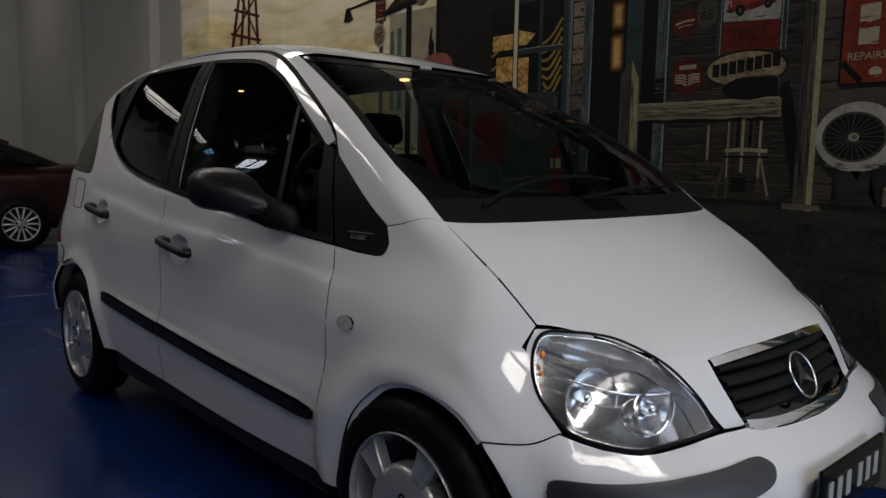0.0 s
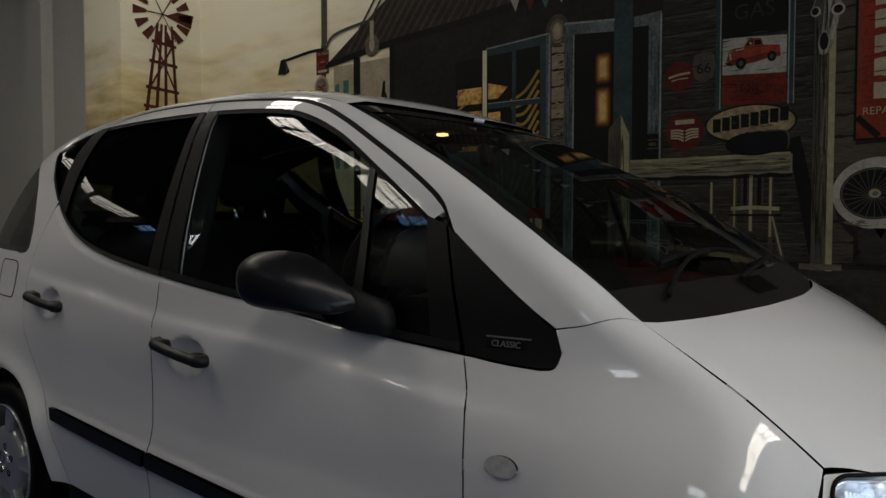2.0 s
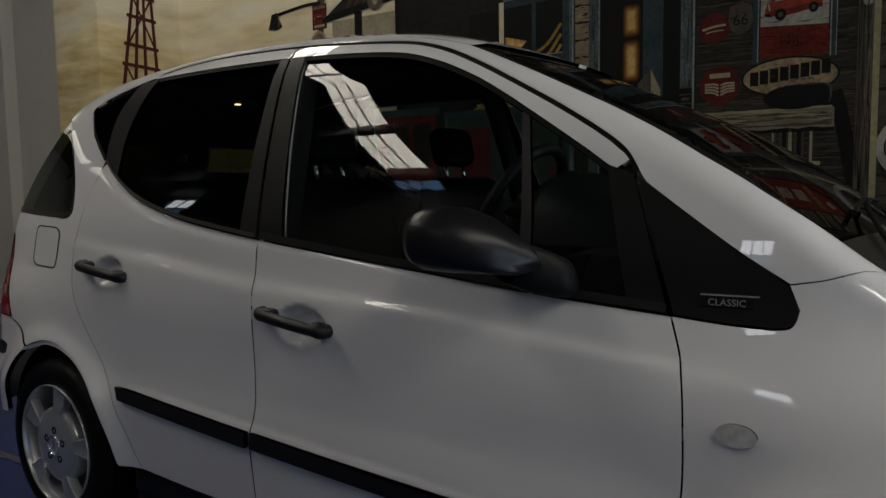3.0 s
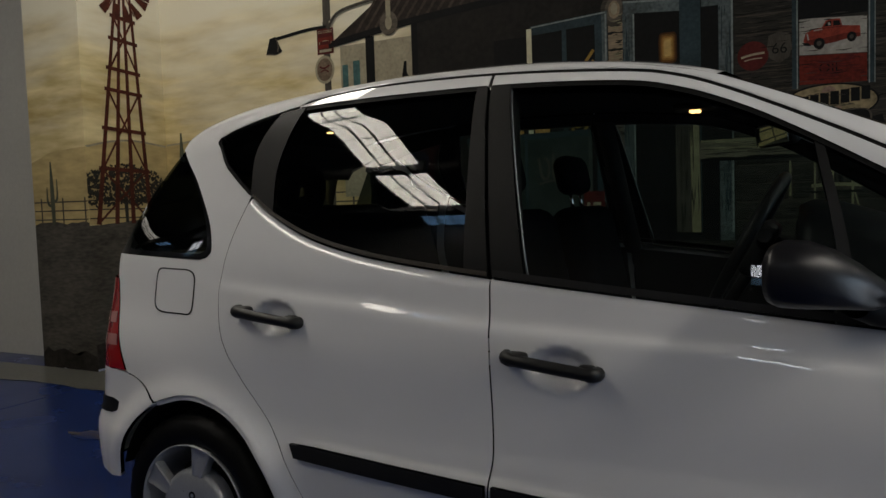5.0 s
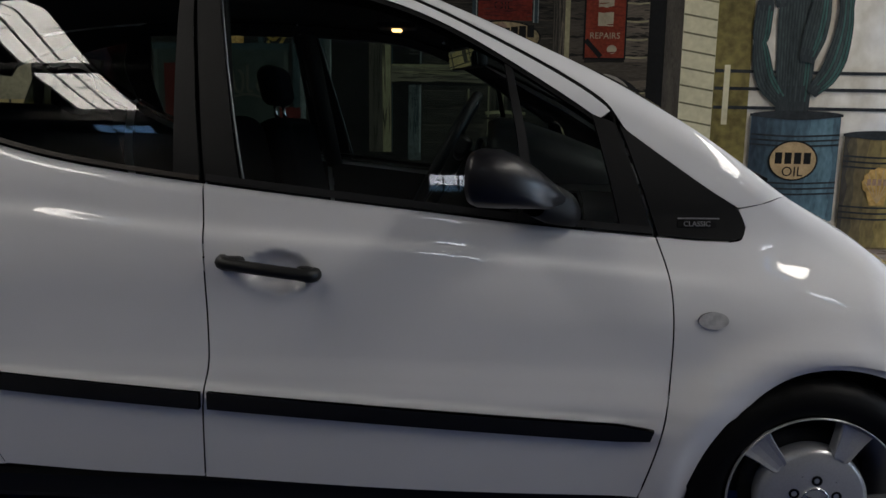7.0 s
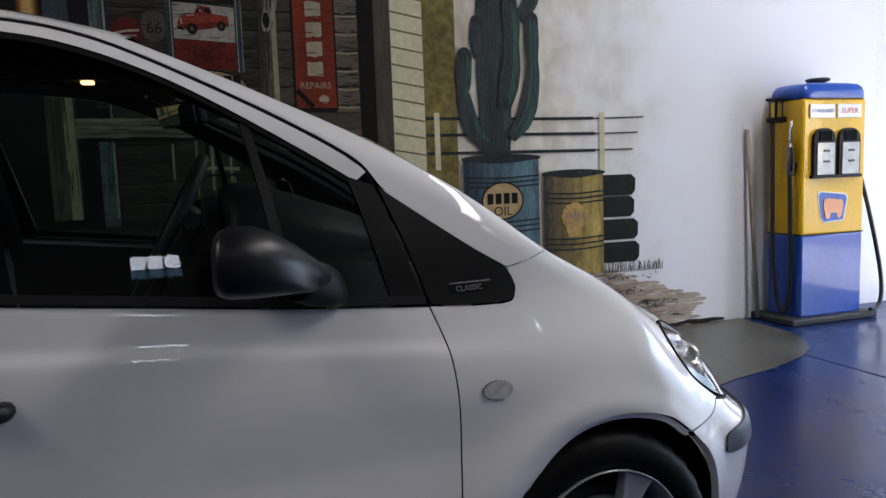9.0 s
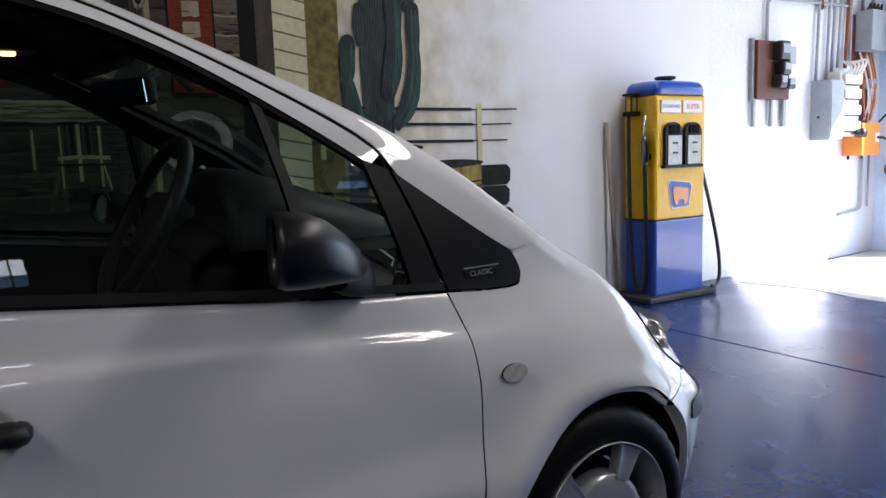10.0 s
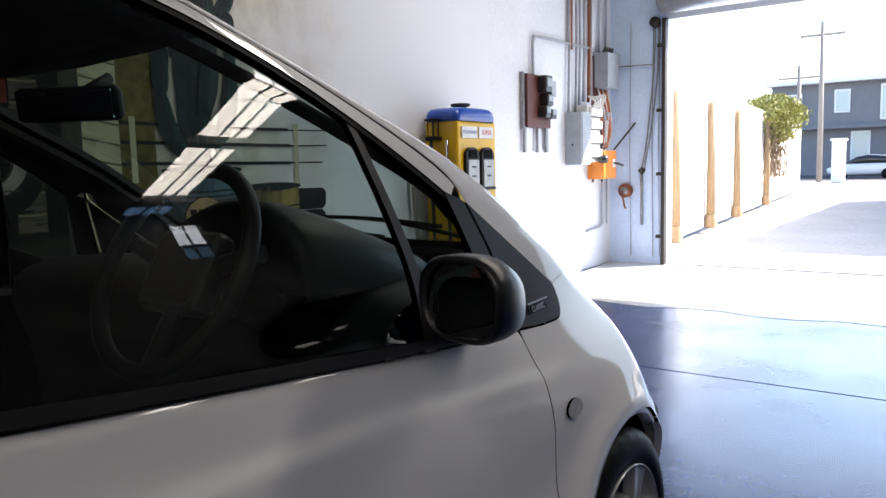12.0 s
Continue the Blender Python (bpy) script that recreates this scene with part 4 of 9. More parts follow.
    trim("pane_band", loop([(-1.215, 1.070), (-1.45, 1.078), (-1.632, 1.090)], [(-1.632, 1.090), (-1.622, 1.108)], [(-1.622, 1.108), (-1.45, 1.096), (-1.224, 1.088)], [(-1.224, 1.088), (-1.203, 1.096), (-1.196, 1.115), (-1.228, 1.194), (-1.312, 1.308), (-1.405, 1.406)], [(-1.405, 1.406), (-1.413, 1.42)], [(-1.413, 1.42), (-1.293, 1.302), (-1.208, 1.188), (-1.174, 1.108), (-1.186, 1.080), (-1.215, 1.070)]), qu, flip, GLOSS_BLACK, -0.002, 0.004, 0.03)
    trim("fuel_flap", np.array([(-1.310 + 0.088 * np.sign(math.cos(a)) * abs(math.cos(a)) ** 0.35, 0.972 + 0.066 * np.sign(math.sin(a)) * abs(math.sin(a)) ** 0.35 - 0.02 * math.cos(a) * 0.5) for a in np.linspace(0, 2 * math.pi, 40)[:-1]]), qu, flip, PAINT_WHITE, 0.0012, 0.001, 0.02) if not flip else None
    if not flip:
        ring = [(-1.310 + 0.0895 * np.sign(math.cos(a)) * abs(math.cos(a)) ** 0.35, 0.972 + 0.0675 * np.sign(math.sin(a)) * abs(math.sin(a)) ** 0.35 - 0.01 * math.cos(a)) for a in np.linspace(0, 2 * math.pi, 60)[:-1]]
        p = on_side(*np.array(ring).T)
        part("fuel_flap_gap", tube([tuple(q) for q in p + way_out(p) * 0.0003], 0.0024, 5, True), SEAL, qu)
    # tail lamp
    lamp = loop([(math.atan2(0.792, 0.500), 0.712), (math.atan2(0.785, 0.547), 0.80), (math.atan2(0.760, 0.587), 0.90), (math.atan2(0.727, 0.612), 1.005)], [(math.atan2(0.727, 0.612), 1.005), (0.76, 1.012)], [(0.76, 1.012), (0.72, 0.86), (0.74, 0.722)], [(0.74, 0.722), (math.atan2(0.792, 0.500), 0.712)])
    tl = part("tail_lamp", skin_mesh("tail_lamp", [(lamp, round_rear)], RED_LENS, 0.02, 0.003, 0.03, None, flip, 0.002), None, car, "red tail lamp with clear bands")
    for z0, z1 in ((0.86, 0.895), (0.79, 0.825)):
        f0 = float(np.interp(z0, [0.712, 0.80, 0.90, 1.005], [1.008, 0.962, 0.913, 0.871])) - 0.012
        part("clear_band", skin_mesh("clear_band", [(np.array([(f0, z0), (f0 - 0.012, z1), (0.76, z1), (0.76, z0)]), round_rear)], PALE_LENS, 0.004, 0.005, 0.03, None, flip, 0), None, tl)

# roof, windscreen and the scuttle below it
edge_y = [0.4935, 0.478, 0.465, 0.460, 0.455, 0.450, 0.440]
edge_x = [0.20, 0.0, -0.4, -0.8, -1.1, -1.3, -1.425]
right = [(x, -y) for x, y in zip(edge_x, edge_y)]
roof_line = np.array([(0.345, 0.0), (0.325, -0.25), (0.275, -0.500)] + right + [(-1.45, -0.2), (-1.455, 0.0), (-1.45, 0.2)] + [(x, -y) for x, y in right[::-1]] + [(0.275, 0.500), (0.325, 0.25)])
roof = part("roof", skin_mesh("roof", [(roof_line, on_top)], PAINT_WHITE, 0.02, 0.0, 0.07, None, False, 0.0), None, car)
part("headliner", skin_mesh("headliner", [(roof_line, on_top)], HEADLINER, 0, -0.045, 0.12, None, False, 0.0), None, roof)
ws_side = [(1.128, -0.632), (1.00, -0.637), (0.885, -0.623), (0.665, -0.571), (0.40, -0.515), (0.290, -0.490)]
ws = np.array([(1.185, 0.0), (1.170, -0.3)] + ws_side + [(0.335, -0.25), (0.352, 0.0), (0.335, 0.25)] + [(x, -y) for x, y in ws_side[::-1]] + [(1.170, 0.3)])
screen = part("windscreen", skin_mesh("windscreen", [(ws, on_top)], SCREEN_GLASS, 0, -0.008, 0.06, None, False, 0.0), None, car, "clear laminated windscreen")
screen.visible_shadow = False
for k in (-1, 1):
    a = on_top([p[0] for p in ws_side], [k * (-p[1] + 0.011) for p in ws_side])
    b = on_top([p[0] for p in ws_side], [k * (-p[1] - 0.016) for p in ws_side])
    part("screen_seal", skin_strip("screen_seal", a, b, SEAL, 120, 2, -0.007), None, screen)
a = on_top([0.282, 0.325, 0.343, 0.325, 0.282], [-0.49, -0.25, 0, 0.25, 0.49])
b = on_top([0.355, 0.400, 0.417, 0.400, 0.355], [-0.50, -0.26, 0, 0.26, 0.50])
part("screen_top_band", skin_strip("screen_top_band", a, b, GLOSS_BLACK, 40, 2, -0.006), None, screen)
HOOD_REAR = [(1.201, -0.640), (1.232, -0.520), (1.262, -0.370), (1.288, -0.170), (1.295, 0.0)]
sc_half = [tuple(p) for p in spline(HOOD_REAR, 4)]
sc = np.array([(1.178, 0.0), (1.163, -0.3), (1.122, -0.636)] + sc_half + [(x, -y) for x, y in sc_half[::-1][1:]] + [(1.122, 0.636), (1.163, 0.3)])
scuttle = part("scuttle_panel", skin_mesh("scuttle_panel", [(sc, on_top)], TRIM_BLACK, 0.02, -0.004, 0.05, None, False, 0.001), None, car, "black plastic scuttle below the windscreen")
vent = bmesh.new()
for i in range(14):
    p = on_top([1.225], [-0.08 + i * 0.012])[0]
    add_box(vent, (p[0], p[1], p[2] + 0.001), (0.06, 0.004, 0.004), 0, pose(0, 0, 0, 0, 34, 0))
part("vent_slat", vent, SATIN_BLACK, scuttle)


def wiper(points, name):
    base = on_top([p[0] for p in points], [p[1] for p in points])
    base = base + way_out(base) * 0.013
    ob = part(name, tube([tuple(p) for p in spline(base, 5)], 0.0060, 6), SEAL, car, "black wiper arm with its rubber blade")
    return ob


wa = wiper([(1.185, -0.50), (1.150, -0.37), (1.118, -0.20), (1.110, -0.06)], "wiper_arm")
base = on_top([1.112, 1.104, 1.104, 1.112], [-0.37, -0.18, 0.02, 0.16])
part("wiper_blade", tube([tuple(p) for p in spline(base + way_out(base) * 0.008, 5)], 0.006, 6), SEAL, wa)
wa = wiper([(1.205, -0.10), (1.188, 0.02), (1.165, 0.20), (1.135, 0.38)], "wiper_arm")
base = on_top([1.165, 1.135, 1.110], [0.10, 0.36, 0.58])
part("wiper_blade", tube([tuple(p) for p in spline(base + way_out(base) * 0.008, 5)], 0.006, 6), SEAL, wa)

# bonnet: the flat part laid from above, the tongue round the grille laid from the front
SPLIT = 0.730
ys = np.linspace(-0.455, 0.455, 21)
front_line = on_front(ys, 0 * ys + SPLIT)
half = sc_half[::-1] + [tuple(p) for p in spline(list(zip(SEAM_X, SEAM_Y)), 5)] + [tuple(p) for p in spline([(1.507, -0.641), (1.548, -0.588), (1.597, -0.533), (1.658, -0.488)], 4)[1:]]
half = [(x + 0.004, y) if i < len(sc_half) else (x, y) for i, (x, y) in enumerate(half) if i != len(sc_half) - 1]
hood_top = np.array(half + [(float(p[0]), float(p[1])) for p in front_line] + [(x, -y) for x, y in half[::-1]][:-1])
GR_T = 0.722
tongue = loop([(-0.455, SPLIT), (0.0, SPLIT)], [(0.0, SPLIT), (0.0, GR_T)], [(0.0, GR_T), (-0.20, GR_T - 0.003), (-0.318, GR_T - 0.012)], [(-0.318, GR_T - 0.012), (-0.318, 0.66), (-0.300, 0.578)], [(-0.300, 0.578), (-0.368, 0.580)], [(-0.368, 0.580), (-0.399, 0.637), (-0.443, 0.700), (-0.455, SPLIT)])
outl = [(hood_top, on_top), (tongue, on_front), (tongue[::-1] * (-1, 1), on_front)]
part("bonnet", skin_mesh("bonnet", outl, PAINT_WHITE, 0.014, 0, 0.026, None, False, 0.0), None, car)

# grille
gr = np.array([(0.0, GR_T), (-0.20, GR_T - 0.003), (-0.316, GR_T - 0.012), (-0.316, 0.66), (-0.298, 0.590), (-0.270, 0.568), (-0.15, 0.560), (0.0, 0.558)])
gr_all = np.concatenate([gr, (gr * (-1, 1))[::-1][1:-1]])
grille = part("grille", skin_mesh("grille", [(gr_all, on_front)], GLOSS_BLACK, 0.01, -0.030, 0.03, None, False, 0.0), None, car, "black slatted grille in a chrome surround")
for i, z in enumerate((0.592, 0.622, 0.652, 0.682)):
    w = 0.300 if i > 0 else 0.285
    yy = np.linspace(-w, w, 24)
    lo, hi = on_front(yy, 0 * yy + z), on_front(yy, 0 * yy + z + 0.016)
    bm = bmesh.new()
    rows = [[bm.verts.new(p) for p in q] for q in (lo + (-0.022, 0, -0.002), lo + (-0.002, 0, 0), lo + (-0.003, 0, 0.010), hi + (-0.028, 0, 0.004))]
    for a, b in zip(rows, rows[1:]):
        for k in range(len(a) - 1):
            bm.faces.new((a[k], a[k + 1], b[k + 1], b[k])).smooth = True
    part("slat", bm, SATIN_BLACK, grille)
for z0, z1, w, name in ((GR_T - 0.017, GR_T - 0.001, 0.312, "chrome_strip"), (0.556, 0.573, 0.292, "chrome_strip")):
    yy = np.linspace(-w, w, 30)
    sag = -0.010 * (yy / w) ** 2 if z0 > 0.6 else 0.012 * (yy / w) ** 4
    part(name, skin_mesh(name, [(np.array([(y, z1 + d) for y, d in zip(yy, sag)] + [(y, z0 + d) for y, d in zip(yy[::-1], sag[::-1])]), on_front)], CHROME, 0.014, 0.004, 0.02, None, False, 0), None, grille, "chrome strip")
star = bmesh.new()
sx = float(on_front([0.0], [0.640])[0][0]) + 0.012
tilt = Matrix.Translation((sx, 0, 0.640)) @ pose(0, 0, 0, 0, -28, 0)
add_tube(star, [tilt @ Vector((0, 0.058 * math.cos(a), 0.058 * math.sin(a))) for a in np.linspace(0, 2 * math.pi, 41)[:-1]], 0.0042, 8, True)
for k in range(3):
    a = math.pi / 2 + k * 2 * math.pi / 3
    d, e = Vector((0, math.cos(a), math.sin(a))), Vector((0, -math.sin(a), math.cos(a)))
    v = [star.verts.new(tilt @ p) for p in (d * 0.057, e * 0.013 - d * 0.006, Vector((0.010, 0, 0)), -e * 0.013 - d * 0.006)]
    star.faces.new((v[0], v[1], v[2]))
    star.faces.new((v[0], v[2], v[3]))
part("emblem", star, CHROME, grille, "chrome ring with three spokes")

# headlamps
lens_edge = loop([(0.680, 0.782), (0.640, 0.784), (0.614, 0.772), (0.600, 0.740), (0.600, 0.694), (0.618, 0.649), (0.667, 0.602), (0.742, 0.578), (0.826, 0.564), (0.916, 0.569), (1.000, 0.577), (1.015, 0.580)], [(1.015, 0.580), (0.974, 0.645), (0.902, 0.714), (0.813, 0.758), (0.742, 0.775), (0.680, 0.782)])
for flip in (False, True):
    s = 1 if flip else -1
    hl = part("headlamp", skin_mesh("headlamp", [(lens_edge, on_corner)], LENS, 0.0, 0.001, 0.02, None, flip, 0.003), None, car, "clear headlamp with bright reflectors")
    hl.visible_shadow = False
    outer = on_corner(*np.array(spline([(0.742, 0.774), (0.709, 0.780), (0.660, 0.786), (0.608, 0.787)], 5) + spline([(0.608, 0.787), (0.587, 0.744), (0.590, 0.696), (0.612, 0.649)], 5)[1:]).T)
    inner = on_corner(*np.array(spline([(0.742, 0.770), (0.680, 0.780), (0.640, 0.782), (0.616, 0.770), (0.602, 0.740), (0.602, 0.694), (0.618, 0.649)], 5)).T)
    part("lamp_surround", skin_strip("lamp_surround", outer, inner, PAINT_WHITE, 50, 2, -0.003, flip), None, hl)
    def at(u, v, deep):
        p = on_corner([u], [v])[0]
        q = p - np.array([0.80, -0.55, 0.25]) * deep
        return Vector((q[0], -q[1] if flip else q[1], q[2]))
    seal = on_corner(*shrink(even(lens_edge, 0.02), 0.002).T)
    seal = seal * (1, -1, 1) if flip else seal
    part("lamp_seal", tube([tuple(p) for p in seal], 0.0036, 6, True), SEAL, hl)
    rim = on_corner(*shrink(even(lens_edge, 0.02), 0.0075).T)
    rim = rim - way_out(rim) * 0.007
    rim = rim * (1, -1, 1) if flip else rim
    part("lamp_rim", tube([tuple(p) for p in rim], 0.0022, 6, True), CHROME, hl, "bright inner rim")
    bowl = skin_mesh("lamp_bowl", [(shrink(even(lens_edge, 0.02), 0.008), on_corner)], BOWL, 0.055, -0.062, 0.03, None, flip, 0.0)
    part("lamp_bowl", bowl, BOWL, hl)
    wall = shrink(even(lens_edge, 0.015), 0.007)
    a, b = on_corner(*wall.T), on_corner(*wall.T)
    n = way_out(a)
    bm = bmesh.new()
    rows = [[bm.verts.new((p[0], p[1] * (-1 if flip else 1), p[2])) for p in q] for q in (a - n * 0.004, a - n * 0.060)]
    for k in range(len(a)):
        j = (k + 1) % len(a)
        bm.faces.new((rows[0][k], rows[0][j], rows[1][j], rows[1][k])).smooth = True
    part("lamp_wall", bm, REFLECTOR, hl)
    for u, v, r in ((0.728, 0.660, 0.068), (0.872, 0.632, 0.052)):
        c = at(u, v, 0.048)
        aim = Vector((1, -s * 0 + (0.25 if flip else -0.25), 0.05)).normalized()
        m = Matrix.Translation(c) @ aim.to_track_quat("Z", "Y").to_matrix().to_4x4()
        bm = lathe([(0.010, -0.034), (r * 0.35, -0.030), (r * 0.7, -0.016), (r * 0.92, 0.004), (r, 0.018), (r * 1.05, 0.018)], 32, "z")
        bmesh.ops.transform(bm, matrix=m, verts=bm.verts[:])
        ref = part("reflector", bm, REFLECTOR, hl)
        bm = lathe([(0.0, 0.012), (0.010, 0.010), (0.014, 0.0), (0.014, -0.02)], 20, "z")
        bmesh.ops.transform(bm, matrix=m, verts=bm.verts[:])
        part("bulb_cap", bm, CHROME, ref)
    bm = bmesh.new()
    for i in range(34):
        add_box(bm, at(0.640 + i * 0.0062, 0.756 - i * 0.0014, 0.010), (0.0016, 0.005, 0.018), 0.0, pose(0, 0, 0, 0, -15, 45 * (1 if flip else -1)))
        add_box(bm, at(0.642 + i * 0.0060, 0.730 - i * 0.0012, 0.014), (0.0014, 0.004, 0.012), 0.0, pose(0, 0, 0, 0, -15, 45 * (1 if flip else -1)))
    part("turn_prism", bm, REFLECTOR, hl, "ribbed clear turn signal glass")
    part("amber_bulb", lathe([(0.0, 0.009), (0.005, 0.007), (0.0075, 0.0), (0.005, -0.009), (0.0, -0.010)], 16, "z", at(0.626, 0.738, 0.016)), AMBER, hl, "orange bulb")
    part("amber_reflector", box(at(0.622, 0.700, 0.014), (0.009, 0.009, 0.010), 0.003), AMBER, hl)
    bar = [at(0.61 + i * 0.04, 0.700 - 0.006 * i + 0.004 * math.sin(i), 0.016) for i in range(9)]
    part("divider", tube(bar, 0.0035, 6), CHROME, hl)

# bumpers
up_edge = bend(*on_side([1.499, 1.588, 1.638], [0.5575, 0.5680, 0.5955]))
low_edge = bend(*on_corner([0.743, 0.826, 0.916, 1.005], [0.572, 0.560, 0.564, 0.572]), *on_front([-0.300], [0.572]))
chin = bend((1.85, -0.262, 0.562), (1.866, -0.15, 0.556), (1.871, 0.0, 0.553))
side_edge = bend(*on_side([1.499, 1.548, 1.586, 1.609, 1.612], [0.555, 0.505, 0.438, 0.351, 0.205]))
half = [tuple(p) for p in spline(up_edge, 4)] + [tuple(p) for p in spline(low_edge, 4)] + [tuple(p) for p in spline(chin, 4)]
edge = np.array(half + [(-f, z) for f, z in half[::-1][1:]] + [(-f, z) for f, z in spline(side_edge, 4)[1:]] + [(f, z) for f, z in spline(side_edge, 4)[::-1][:-1]])
fb = part("front_bumper", skin_mesh("front_bumper", [(edge, round_front)], PAINT_WHITE, 0.02, 0, 0.026, None, False, 0.001), None, car)
for k in (1, -1):
    f0, f1 = bend(*on_side([1.640], [0.47]))[0][0], bend(*on_front([-0.335], [0.49]))[0][0]
    st = loop([(f0, 0.484), (f0 - 0.02, 0.512), (0.70, 0.518), (0.50, 0.522), (f1 + 0.04, 0.528), (f1, 0.520), (f1 - 0.012, 0.502), (f1 + 0.02, 0.474), (0.50, 0.456), (0.70, 0.452), (f0 - 0.02, 0.458), (f0, 0.484)]) * (k, 1)
    part("bumper_strip", skin_mesh("bumper_strip", [(st, round_front)], material("grey_bumper_strip", (0.034, 0.035, 0.038), 0.45, grain=0.2, scale=10, fine=300, bump=0.1) if k == 1 else bpy.data.materials["grey_bumper_strip"], 0.014, 0.006, 0.02, None, False, 0.0), None, fb, "dark grey rubbing strip")
vent = np.array([(0.45, 0.33), (0.45, 0.24), (-0.45, 0.24), (-0.45, 0.33)])
part("lower_intake", skin_mesh("lower_intake", [(vent, round_front)], TRIM_BLACK, 0.004, 0.003, 0.04, None, False, 0), None, fb, "black lower air intake")
px = float(on_front([0.0], [0.44])[0][0]) + 0.018
plate = part("number_plate", box((px, -0.045, 0.432), (0.014, 0.388, 0.130), 0.006), GLOSS_BLACK, fb, "black number plate in a plastic frame")
PLATE_WHITE = material("plate_white", (0.34, 0.34, 0.33), 0.5, grain=0.3, scale=40)
for i in range(6):
    bm = box((px + 0.0085, -0.195 + i * 0.053 + (0.02 if i > 2 else 0), 0.434), (0.003, 0.027, 0.058), 0.001)
    part("plate_mark", bm, PLATE_WHITE, plate)

edge_half = [(math.atan2(0.836, 0.344), 0.630), (math.atan2(0.82, 0.42), 0.678), (math.atan2(0.80, 0.500), 0.708), (0.80, 0.724), (0.4, 0.735), (0.0, 0.74)]
side_r = [(math.atan2(0.836, 0.344), 0.630), (math.atan2(0.83, 0.435), 0.56), (math.atan2(0.82, 0.50), 0.46), (math.atan2(0.81, 0.535), 0.365)]
half = [tuple(p) for p in spline(edge_half, 4)]
edge = np.array(half + [(-f, z) for f, z in half[::-1][1:]] + [(-f, z) for f, z in spline(side_r, 4)[1:]] + [(f, z) for f, z in spline(side_r, 4)[::-1][:-1]])
rb = part("rear_bumper", skin_mesh("rear_bumper", [(edge, round_rear)], PAINT_WHITE, 0.02, 0.004, 0.03, None, False, 0.001), None, car)
for k in (1, -1):
    f0 = math.atan2(0.806, 0.545)
    st = np.array([(f0, 0.580), (f0, 0.608), (f0 - 0.03, 0.618), (0.40, 0.63), (0.36, 0.60), (0.40, 0.57), (f0 - 0.03, 0.570)]) * (k, 1)
    part("bumper_strip", skin_mesh("bumper_strip", [(st, round_rear)], TRIM_BLACK, 0.012, 0.006, 0.03, None, False, 0), None, rb, "black rubbing strip")

# tailgate with its window
gate = np.array([(-0.62, 0.75), (0.62, 0.75), (0.63, 1.06), (-0.63, 1.06)])
tg = part("tailgate", skin_mesh("tailgate", [(gate, on_rear)], PAINT_WHITE, 0.02, 0, 0.06, None, False, 0.002), None, car)
pane = np.array([(-0.62, 1.075), (0.62, 1.075), (0.50, 1.40), (-0.50, 1.40)])
rw = part("rear_window", skin_mesh("rear_window", [(pane, on_rear)], REAR_GLASS, 0, -0.004, 0.08, None, False, 0.0), None, tg)
rw.visible_shadow = False
part("spoiler_lip", skin_mesh("spoiler_lip", [(np.array([(-0.50, 1.405), (0.50, 1.405), (0.47, 1.492), (-0.47, 1.492)]), on_rear)], PAINT_WHITE, 0.02, 0.002, 0.05, None, False, 0.0), None, tg)
part("tailgate_lining", skin_mesh("tailgate_lining", [(np.array([(-0.54, 1.375), (0.54, 1.375), (0.52, 1.535), (-0.52, 1.535)]), on_rear)], SATIN_BLACK, 0.012, -0.035, 0.05, None, False, 0.0), None, tg, "black lining inside")

# underside and wheel housings
under = bmesh.new()
add_box(under, (0.0, 0, 0.235), (1.72, 1.52, 0.09), 0.02)
add_box(under, (0.0, 0, 0.215), (3.2, 1.06, 0.10), 0.02)
part("underbody", under, TRIM_BLACK, car, "black underbody")
for wx in WHEELS_X:
    for s in (-1, 1):
        prof = [(0.335, s * 0.46), (0.345, s * 0.60), (0.345, s * (0.745 if wx > 0 else 0.765))]
        bm = bmesh.new()
        rings = []
        for r, a in prof:
            rings.append([bm.verts.new((wx + 1.06 * r * math.cos(t), a, WHEEL_Z + r * math.sin(t) * 1.02)) for t in np.linspace(-0.08, math.pi + (0.08 if wx > 0 else -0.26), 26)])
        for a, b in zip(rings, rings[1:]):
            for k in range(25):
                bm.faces.new((a[k], a[k + 1], b[k + 1], b[k])).smooth = True
        bm.faces.new(rings[0])
        part("wheel_housing", bm, SEAL, car)


